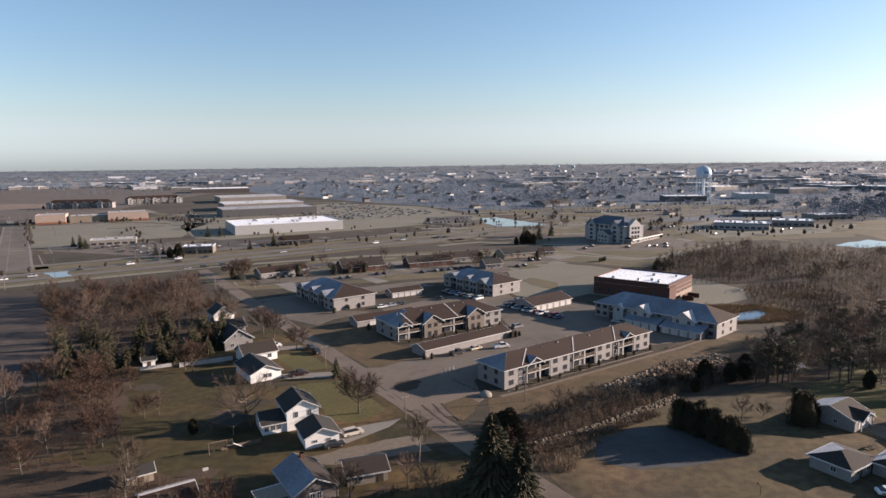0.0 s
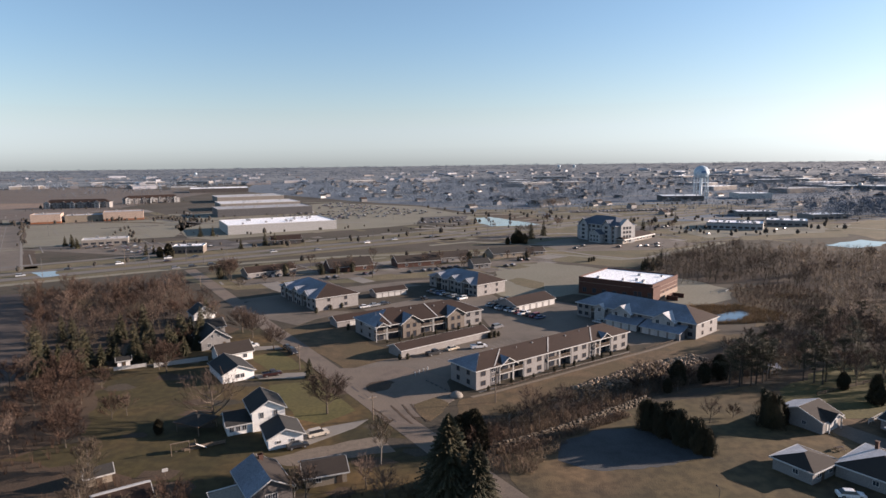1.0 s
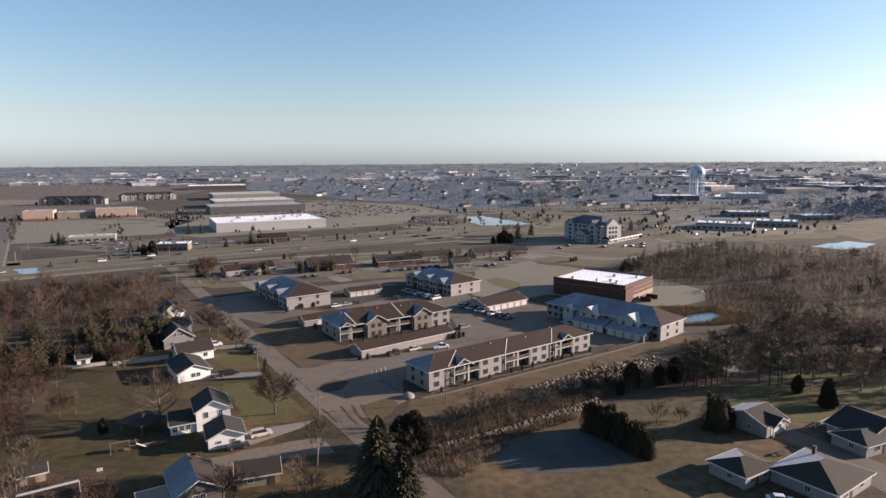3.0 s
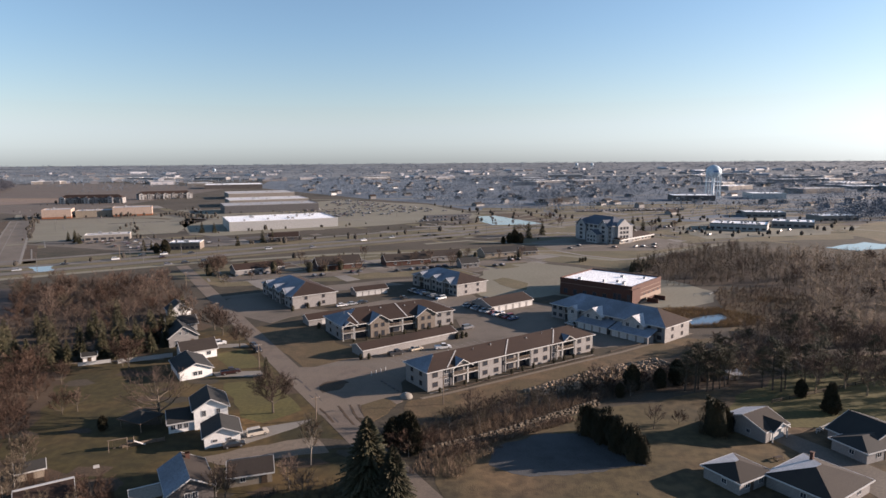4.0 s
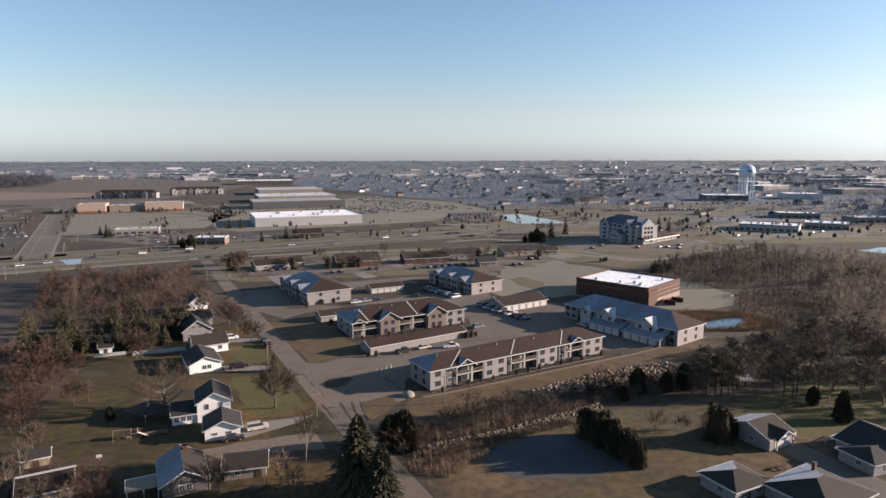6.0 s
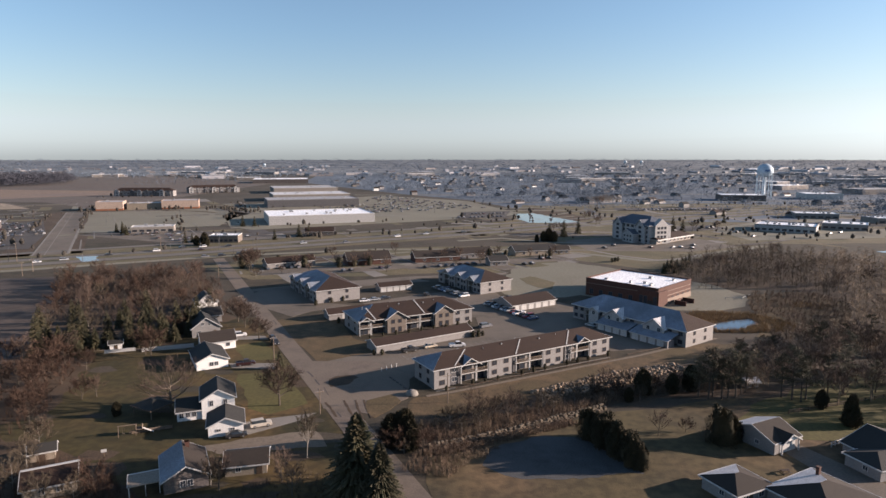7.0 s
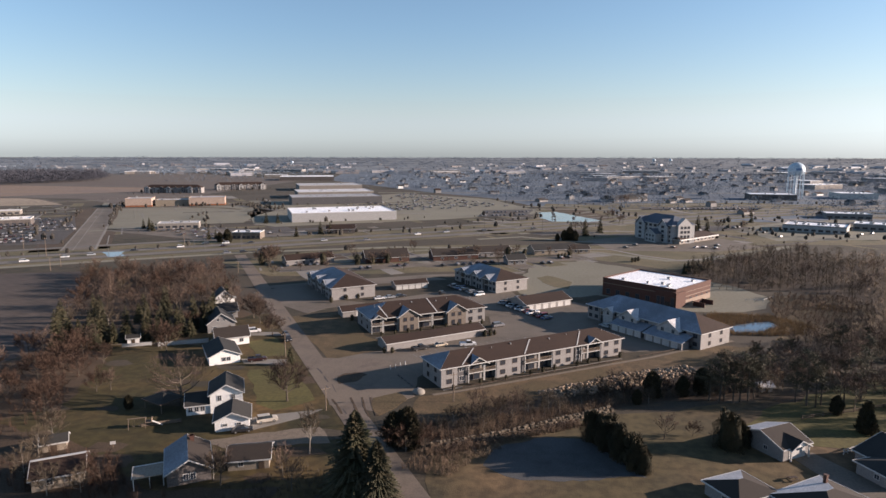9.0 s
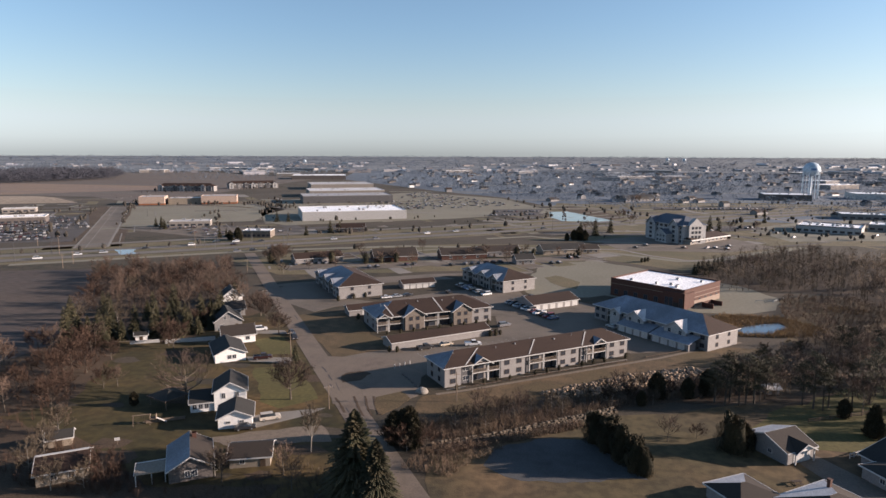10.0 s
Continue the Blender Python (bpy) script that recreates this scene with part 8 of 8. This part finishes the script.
def dot_car(x, y, a):
    c, s = math.cos(a), math.sin(a)
    for lx, ly, z0, z1, sh in ((2.3, 0.9, 0.3, 0.95, 1.0), (1.2, 0.8, 0.95, 1.45, 0.8)):
        pts = [(x + c * px - s * py, y + s * px + c * py) for px, py in ((-lx, -ly), (lx, -ly), (lx, ly), (-lx, ly))]
        k = [(x + (px - x) * sh, y + (py - y) * sh) for px, py in pts]
        lotcars.add([(*p, z0) for p in pts] + [(*p, z1) for p in k], [(4, 5, 6, 7), (0, 1, 5, 4), (1, 2, 6, 5), (2, 3, 7, 6), (3, 0, 4, 7)])


for row in range(7):                                 # dealership rows
    for i in range(30):
        if fr.random() < 0.6:
            a = Vector((-352 - 12.5 * row, 470 + 13.0 * row)) + Vector((-0.75, -0.66)) * (i * 2.7)
            if inside(a, [(-446, 536), (-432, 566), (-352, 472), (-300, 392), (-372, 362), (-440, 420), (-470, 470)]):
                dot_car(a.x, a.y, 2.16 + fr.choice((0, 3.14)))
for row in range(4):
    for i in range(24):
        if fr.random() < 0.7:
            dot_car(-326 - row * 13 - i * 2.0, 400 + row * 14 - i * 1.6, 2.16)
for row in range(6):
    for i in range(22):
        if fr.random() < 0.45:
            p = grid(10 + i * 2.8, row * 24 + fr.choice((-3.6, 3.6)), (-170, 690))
            dot_car(p[0], p[1], GRID + 1.57)
RETAIL = [(-225, 540), (-195, 520), (-60, 610), (40, 700), (-40, 900), (-190, 1010), (-330, 800), (-280, 640)]
for row in range(19):
    for i in range(70):
        p = grid(i * 2.9, row * 19 + fr.choice((-2.9, 2.9)) - 30, (-190, 690))
        if fr.random() < 0.34 and inside(Vector(p[:2]), RETAIL) and p[0] > (-158 if p[1] < 870 else -190):
            dot_car(p[0], p[1], GRID + 1.57)
for a, b, n, q in (((-104, 336), (-74, 352), 9, 0.6), ((-60, 336), (-34, 352), 8, 0.6), ((-20, 350), (10, 368), 9, 0.7), ((8, 372), (60, 396), 12, 0.6), ((-282, 470), (-262, 486), 8, 0.7), ((-228, 440), (-196, 470), 9, 0.6), ((150, 546), (206, 584), 14, 0.3), ((-26, 648), (16, 668), 12, 0.7), ((-24, 690), (18, 706), 12, 0.7), ((160, 770), (276, 790), 26, 0.6), ((40, 370), (56, 380), 5, 0.5)):
    for i in range(n):
        if fr.random() < q:
            p = Vector(a).lerp(Vector(b), i / (n - 1))
            dot_car(p.x, p.y, GRID + 1.57 + fr.uniform(-0.05, 0.05))
for x, y in scatter([(90, 440), (150, 445), (180, 462), (160, 470), (100, 460)], 7, 3.5, fr) + scatter([(-320, 478), (-262, 500), (-160, 478), (-196, 434)], 26, 5, fr) + scatter([(215, 520), (320, 545), (330, 560), (215, 560)], 6, 5, fr):
    dot_car(x, y, fr.choice((GRID, GRID + 1.57)))
tagged(part("far_parked_cars", lotcars, CAR_MIX), "many small cars parked on the far lots", "cars", "", "stuff")
for k, (x, y, a, c) in enumerate(((-205, 392, 36, "white"), (-168, 420, 216, "black"), (-120, 440, 36, "silver"), (-226, 372, 36, "black"), (-60, 488, 216, "white"), (-250, 340, 36, "white"), (-10, 520, 36, "black"), (-178, 400, 36, "maroon"))):
    car(("suv", "sedan")[k % 2], c, x, y, a, "waiting on the highway", True)


# ---- the far town: houses, trees, woods ----
TOWN = [(-120, 1000), (-20, 900), (80, 740), (240, 690), (420, 690), (820, 620), (1500, 900), (1900, 1500), (1200, 2200), (-500, 2200), (-420, 1400)]
town_avoid = [[(290, 930), (520, 940), (520, 1060), (290, 1010)]]
fh = random.Random(44)


def town_house_mesh(L, W, e, up):
    a, b, t = Geo(), Geo(), Boards()
    gable_wall(a, -L / 2, L / 2, -W / 2, W / 2, e, up)
    gable(b, t, -L / 2, L / 2, -W / 2, W / 2, e + 0.1, up, 0.5)
    return a.mesh("wall", CREAM_SIDING), b.mesh("roof", TAN_SHINGLE)


TOWN_HOUSES = [town_house_mesh(*q) for q in ((13, 8, 2.8, 2.2), (10, 8, 4.8, 2.4), (16, 9, 2.8, 2.4))]
places = scatter(TOWN, 460, 22, fh, town_avoid)
places.sort(key=lambda p: p[0] ** 2 + p[1] ** 2)
wall_rest, roof_rest = Geo(), Geo()
for i, (x, y) in enumerate(places):
    w_me, r_me = TOWN_HOUSES[fh.randrange(3)]
    a = GRID + fh.choice((0, 1.5708, 0.2, 1.2))
    if i < 240:
        h = thing("town_house", "small far house with a pitched shingle roof", "house", Matrix.Translation((x, y, 0)) @ Matrix.Rotation(a, 4, "Z"), "far town houses")
        turned(part("wall", w_me, CREAM_SIDING, h), fh.choice((CREAM_SIDING, WHITE_SIDING, GREY_SIDING, TAN_SIDING, GREY_SIDING, CREAM_SIDING)))
        turned(part("roof", r_me, TAN_SHINGLE, h), fh.choice((TAN_SHINGLE, GREY_SHINGLE, SHINGLE)))
    else:
        mt = Matrix.Translation((x, y, 0)) @ Matrix.Rotation(a, 4, "Z")
        for me, rest in ((w_me, wall_rest), (r_me, roof_rest)):
            rest.add([mt @ v.co for v in me.vertices], [tuple(q.vertices) for q in me.polygons])
farth = thing("far_houses", "rows of small far houses with pitched roofs", "houses", kind="stuff")
part("walls", wall_rest, GREY_SIDING, farth), part("roofs", roof_rest, TAN_SHINGLE, farth)


def far_trees(name, label, places, high, mat, seed, blades=26, size=0.10, wide=0.40, flat=1.0, core=False):
    r = random.Random(seed)
    g = Geo()
    for x, y in places:
        z0 = rise(math.hypot(x - 30, y))
        h = high * r.uniform(0.4, 1.3)
        g.add([(x - 0.12, y, z0), (x + 0.12, y, z0), (x, y, z0 + h * 0.6)], [(0, 1, 2)])
        if core:                                      # dense inner mass of the shrub
            zc, hh, w_ = z0 + h * 0.5, h * 0.45, h * wide * 0.9
            low = [(x + w_ * r.uniform(0.6, 1.0) * math.cos(j * 1.047), y + w_ * r.uniform(0.6, 1.0) * math.sin(j * 1.047), z0 + h * r.uniform(0.1, 0.3)) for j in range(6)]
            mid = [(x + w_ * r.uniform(0.6, 1.05) * math.cos(j * 1.047 + 0.5), y + w_ * r.uniform(0.6, 1.05) * math.sin(j * 1.047 + 0.5), zc + hh * r.uniform(0.1, 0.5)) for j in range(6)]
            g.add(low + mid + [(x, y, zc + hh)], [(j, (j + 1) % 6, 6 + j) for j in range(6)] + [((j + 1) % 6, 6 + (j + 1) % 6, 6 + j) for j in range(6)] + [(6 + j, 6 + (j + 1) % 6, 12) for j in range(6)])
        for _ in range(blades):
            a, f = r.uniform(0, 6.3), r.uniform(0.25, 1.0)
            o = h * wide * math.sqrt(max(0.0, 1 - ((f - 0.55) / 0.5) ** 2)) * r.uniform(0.3, 1.0)
            p = Vector((x + math.cos(a) * o, y + math.sin(a) * o, z0 + h * f))
            q = [p + Vector((r.uniform(-1, 1), r.uniform(-1, 1), r.uniform(-flat, flat))) * h * size for _ in range(3)]
            g.add(q, [(0, 1, 2)])
    return tagged(part(name, g, mat), label, "trees", "", "stuff")


ft = random.Random(55)
# twig colour shifted to blue-grey to paint in the haze
HAZE_TREES = surface("haze_toned_bare_trees", (0.130, 0.165, 0.214), (0.088, 0.114, 0.152), 0.012, 0.95, (0.156, 0.191, 0.227), 0.004)
# skyline haze is painted into the woods' blue tone
HAZE_WOOD = surface("haze_toned_skyline_woods", (0.092, 0.120, 0.165), (0.054, 0.074, 0.104), 0.006, 0.95)
FARDUSK = surface("dim_grove_twigs", (0.046, 0.048, 0.061), (0.034, 0.036, 0.046), 0.02, 0.95)
FARGREEN = surface("far_evergreens", (0.055, 0.057, 0.050), (0.042, 0.045, 0.039), 0.05, 0.95)
far_trees("town_trees", "bare street trees of the far town", scatter(TOWN, 6500, 5, ft, town_avoid), 9, HAZE_TREES, 1, 35, 0.11, 0.66, 0.8)
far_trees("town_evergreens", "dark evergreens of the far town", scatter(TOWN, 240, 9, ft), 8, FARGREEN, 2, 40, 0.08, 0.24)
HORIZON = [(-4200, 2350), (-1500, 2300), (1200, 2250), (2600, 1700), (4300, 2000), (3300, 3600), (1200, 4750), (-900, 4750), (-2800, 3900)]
far_trees("horizon_woods", "bare woods reaching the skyline, haze put into their colour", scatter(HORIZON, 3600, 18, ft), 12, HAZE_WOOD, 3, 24, 0.3, 1.9, 0.45)
far_trees("grove", "dark grove beyond the fields", scatter([(-1045, 1085), (-1000, 1320), (-1150, 1560), (-1400, 1480), (-1250, 1150)], 700, 9, ft), 21, FARDUSK, 4, 110, 0.07, 0.55, 0.8)
far_trees("farm_trees", "scattered trees of the far farms, haze-toned", scatter([(-2600, 1700), (-700, 1650), (-500, 2200), (-2400, 2300)], 500, 14, ft), 10, HAZE_TREES, 5, 12, 0.22)
strip_trees = scatter([(-345, 520), (-330, 500), (-470, 690), (-490, 690)], 40, 5, ft) + scatter([(-300, 660), (-262, 620), (-250, 640), (-290, 690)], 20, 4, ft) + scatter([(-250, 500), (-200, 455), (-190, 465), (-240, 512)], 8, 3, ft) + scatter([(-190, 545), (-195, 530), (-70, 610), (-75, 622)], 30, 4, ft) + scatter([(-420, 470), (-300, 385), (-290, 395), (-410, 485)], 24, 5, ft) + scatter([(150, 480), (330, 500), (400, 640), (160, 640)], 70, 9, ft) + scatter([(-60, 920), (60, 690), (160, 650), (60, 760)], 60, 8, ft) + scatter([(-620, 925), (-470, 1060), (-480, 1080), (-640, 940)], 30, 8, ft)
FARDARK = surface("dark_hedges", (0.044, 0.039, 0.032), (0.030, 0.027, 0.024), 0.1, 0.95)
strip_trees = strip_trees[::4]
far_trees("strip_trees", "bare ornamental trees of the commercial strip", strip_trees, 4.8, FARDARK, 6, 60, 0.07, 0.38, 1.0, True)
more = scatter([(-470, 660), (-460, 650), (-360, 712), (-262, 668), (-255, 680), (-360, 735)], 60, 4, ft) + scatter([(-262, 690), (-250, 680), (-330, 800), (-345, 800)], 40, 5, ft) + scatter([(-560, 420), (-330, 440), (-300, 400), (-520, 380)], 60, 6, ft) + scatter([(-40, 640), (60, 610), (150, 660), (140, 720), (20, 780)], 50, 9, ft) + scatter([(160, 470), (220, 470), (420, 610), (430, 700), (200, 690)], 90, 9, ft) + scatter([(-120, 470), (60, 600), (66, 592), (-110, 458)], 34, 6, ft)
more = more[::3]
far_trees("strip_hedges", "dark trees and hedges between the far lots", more, 5.0, FARDARK, 7, 60, 0.07, 0.38, 1.0, True)
for x, y, s in ((-208, 433, 0.75), (-205, 438, 0.6), (60, 520, 0.85), (84, 528, 1.1), (165, 520, 1.2), (158, 524, 1.1), (-300, 488, 0.7), (-296, 490, 0.8), (-215, 545, 0.9), (-205, 548, 0.8), (250, 700, 0.8)):
    plant("pine", x, y, s, x, "dark green conifer beside the road", "conifer", "conifer_tree", "roadside conifers")
for x, y, s in ((-112, 331.5, 1.15), (-111.2, 330.6, 1.05), (-113.1, 332.2, 1.1), (-118, 340, 1.0), (-58, 350, 0.7), (70, 523, 1.0), (64, 527, 0.9)):
    plant("bare%d" % (int(abs(x)) % 4), x, y, s, x, "bare round tree beside the highway", group="roadside trees")


ROOF_MIX = mixed_paint("mixed_far_roofs", [(0.26, 0.26, 0.28), (0.12, 0.12, 0.13), (0.36, 0.36, 0.38), (0.18, 0.17, 0.17), (0.10, 0.09, 0.09), (0.26, 0.25, 0.25), (0.14, 0.13, 0.13)])
far_roofs, rf = Geo(), random.Random(57)
for x, y in scatter([(-2600, 2100), (-900, 1700), (200, 2300), (1100, 2100), (2300, 1300), (3000, 1900), (2300, 2900), (300, 3500), (-1700, 3000)], 300, 24, rf):
    z0 = rise(math.hypot(x - 30, y)) + 1.0
    ln, wd, hh, a = rf.choice((14, 16, 20, 40, 70)) * rf.uniform(0.7, 1.3), rf.uniform(9, 22), rf.uniform(3.5, 7), GRID + rf.choice((0, 1.57)) + rf.uniform(-0.2, 0.2)
    c, q = math.cos(a), math.sin(a)
    foot = [(x + c * u - q * v, y + q * u + c * v) for u, v in ((-ln / 2, -wd / 2), (ln / 2, -wd / 2), (ln / 2, wd / 2), (-ln / 2, wd / 2))]
    ends = [(x - c * ln / 2, y - q * ln / 2, z0 + hh + wd * 0.12), (x + c * ln / 2, y + q * ln / 2, z0 + hh + wd * 0.12)]
    far_roofs.add([(*p, z0 - 1.5) for p in foot] + [(*p, z0 + hh) for p in foot] + ends, [(0, 1, 5, 4), (1, 2, 6, 9, 5), (2, 3, 7, 6), (3, 0, 4, 8, 7), (4, 5, 9, 8), (6, 7, 8, 9)])
tagged(part("far_buildings", far_roofs, ROOF_MIX), "pale and dark roofs scattered through the far woods", "buildings", "", "stuff")

# ---- hedge rows, groves and small forms of the far strip ----
fm = random.Random(91)


def along(a, b, n, wob):
    return [(a[0] + (b[0] - a[0]) * i / (n - 1) + fm.uniform(-wob, wob), a[1] + (b[1] - a[1]) * i / (n - 1) + fm.uniform(-wob, wob)) for i in range(n)]


rows_ = []
STORE_HEDGES = [((-338, 492), (-452, 656), 40, 2.5), ((-372, 480), (-470, 620), 30, 3), ((-491, 567), (-470, 612), 16, 4), ((-500, 560), (-560, 580), 14, 4), ((-455, 674), (-515, 750), 24, 4), ((-262, 515), (-300, 590), 14, 3), ((-300, 560), (-330, 640), 12, 4), ((-262, 612), (-275, 628), 10, 5), ((-310, 700), (-330, 760), 26, 5), ((-286, 700), (-300, 720), 18, 5)]
TOWN_HEDGES = [((-350, 740), (-262, 690), 26, 3), ((-620, 900), (-500, 930), 24, 4), ((-520, 1000), (-470, 1120), 22, 5), ((-250, 505), (-170, 480), 12, 3), ((-150, 462), (-60, 530), 16, 4), ((-140, 470), (-120, 494), 12, 4), ((120, 690), (128, 840), 14, 6), ((120, 860), (200, 905), 22, 8), ((180, 556), (240, 640), 14, 7), ((215, 560), (240, 566), 10, 4)]
VERGE_HEDGES = [((200, 530), (300, 520), 14, 5), ((240, 655), (300, 680), 12, 6), ((260, 860), (420, 900), 26, 8), ((330, 640), (420, 700), 18, 8), ((0, 600), (36, 640), 9, 5), ((104, 740), (60, 800), 10, 4), ((-60, 560), (40, 640), 18, 6), ((-100, 400), (60, 440), 16, 8), ((-300, 330), (-200, 400), 14, 5), ((150, 500), (210, 540), 12, 6)]
for a, b, n, w in STORE_HEDGES + TOWN_HEDGES + VERGE_HEDGES:
    rows_ += along(a, b, n, w)
lone = scatter([(-560, 560), (-330, 400), (-150, 440), (-60, 560), (-200, 760), (-480, 900), (-640, 760)], 34, 8, fm, [[(-290, 360), (-250, 370), (-420, 620), (-450, 600)], [(-446, 536), (-432, 566), (-352, 472), (-300, 392), (-372, 362), (-440, 420), (-470, 470)], [(-330, 478), (-452, 655), (-352, 728), (-262, 668), (-282, 560)]]) + scatter([(-60, 480), (120, 440), (240, 480), (440, 600), (470, 860), (100, 840), (-40, 640)], 26, 12, fm, [[(20, 600), (110, 620), (110, 780), (20, 780)], [(90, 460), (170, 460), (180, 530), (100, 540)]])
far_trees("scattered_shrubs", "dark shrubs and small trees dotted round the lots", lone, 2.8, FARDARK, 75, 50, 0.08, 0.45, 1.0, True)
far_trees("hedge_rows", "dark hedge rows and small trees between the lots", rows_[::2], 3.7, FARDARK, 71, 60, 0.07, 0.42, 1.0, True)
clumps = []
for x, y in scatter(TOWN, 90, 40, fm, town_avoid):
    r_ = fm.uniform(14, 40)
    clumps += [(x + fm.gauss(0, r_) * 1.6, y + fm.gauss(0, r_) * 0.6) for _ in range(26)]
# grove twigs lifted towards blue, standing in for haze
HAZE_GROVE = surface("haze_toned_grove_twigs", (0.101, 0.127, 0.160), (0.072, 0.093, 0.122), 0.02, 0.95)
far_trees("town_groves", "groves among the far town houses, haze-toned", clumps, 11, HAZE_GROVE, 72, 60, 0.07, 0.55, 0.9)
near_groves = along((-60, 985), (200, 1010), 70, 22) + along((100, 1020), (330, 1180), 90, 26) + along((380, 640), (560, 720), 110, 22) + along((420, 760), (700, 820), 120, 26) + along((440, 700), (640, 860), 90, 30)
far_trees("town_edge_grove", "bare grove at the edge of the town, haze-toned", near_groves, 13, HAZE_GROVE, 73, 70, 0.075, 0.45)
hedges = []
for _ in range(34):
    x, y = fm.uniform(-2300, -500), fm.uniform(1150, 2350)
    a = fm.choice((0.63, -0.94, 0.1)) + fm.uniform(-0.1, 0.1)
    n = fm.randrange(18, 50)
    hedges += [(x + math.cos(a) * k * 8 + fm.uniform(-5, 5), y + math.sin(a) * k * 8 + fm.uniform(-5, 5)) for k in range(n)]
far_trees("field_hedges", "tree lines between the far fields, haze-toned", hedges, 10, HAZE_GROVE, 74, 20, 0.12, 0.5, 0.8)

# low vaulted building beyond the pond
vb = thing("vaulted_hall", "low dark hall with a rounded roof", "hall", pose(128, 872, 0, 0, 0, 38))
vl, vw = 62, 26
arc = [(vw / 2 - vw / 2 * math.cos(math.pi * k / 10), 2.6 + 6.0 * math.sin(math.pi * k / 10)) for k in range(11)]
gv = Geo()
gv.add([(0, y, z) for y, z in arc] + [(vl, y, z) for y, z in arc], [(k, k + 11, k + 12, k + 1) for k in range(10)] + [tuple(range(11)), tuple(range(21, 10, -1))])
part("roof", gv, GREY_SHINGLE, vb)
part("wall", Geo().box(0.2, 0.2, 0, vl - 0.2, vw - 0.2, 2.7), CREAM_SIDING, vb)
for i in range(9):
    window(vb, 5 + i * 6.5, 0.2, 0.7, 3.2, 1.5, "front", TRIM, 2)

# rows of the shopping centre's cars, sheds beside the highway
for x, y, a, c in ((-143, 385, 36, "black"), (-152, 378, 36, "black"), (-160, 372, 36, "grey"), (-196, 408, 216, "black"), (-184, 414, 216, "white"), (-240, 350, 36, "silver"), (-262, 322, 36, "white"), (30, 541, 36, "black"), (-90, 448, 36, "grey"), (-40, 506, 216, "silver")):
    car("suv", c, x, y, a, "waiting on the highway", True)
for x, y, s in ((-189, 426, 1.15), (-193, 422, 0.9), (-185, 421, 0.9), (58, 478, 1.25), (54, 475, 1.0), (62, 474, 1.0), (49, 472, 0.7)):
    plant("cedar%d" % (int(abs(x)) % 3), x, y, s, x, "dense dark round tree beside the road", "evergreen", "evergreen_tree", "roadside evergreens")
for x, y, s in ((71, 506, 1.15), (170, 574, 1.0), (231, 634, 0.8), (-283, 475, 0.7), (-287, 477, 0.8), (-280, 472, 0.6), (-138, 480, 0.9), (-132, 486, 0.8), (-150, 460, 0.7)):
    plant("pine", x, y, s, x, "dark green conifer beside the road", "conifer", "conifer_tree", "roadside conifers")
for x, y, s in ((-124, 353, 1.05), (-120, 358, 0.95), (-128, 350, 0.8)):
    plant("red%d" % (int(abs(x)) % 3), x, y, s, x, "broad dark bare tree beside the footpath", group="roadside trees")
for x, y in ((49, 392.5), (51, 394), (53, 396.5), (92, 385), (94, 387), (96, 389.5)):
    plant("shrub%d" % (int(x) % 3), x, y, 0.36, x, "small dark hedge evergreen beside the drive", "evergreen", "evergreen_shrub", "drive shrubs")
for x, y, s in ((-70, 356, 0.6), (100, 640, 0.8), (105, 650, 0.9), (110, 600, 0.8), (106, 596, 0.9), (182, 557, 0.9), (205, 566, 0.8), (140, 835, 1.2), (134, 830, 1.1)):
    plant("bare%d" % (int(abs(x)) % 4), x, y, s, x, "bare round tree beside the drive", group="roadside trees")

for label, x, y, a, L, W, e, up, sd, sh in (("small grey house beside the highway", 20, 362, 24, 11, 8, 3.0, 2.6, GREY_SIDING, GREY_SHINGLE),
        ("low house beside the frontage road", 58, 412, 20, 12, 9, 2.8, 2.4, TAN_SIDING, TAN_SHINGLE)):
    roadside(label, x, y, a, L, W, e, up, sd, sh)
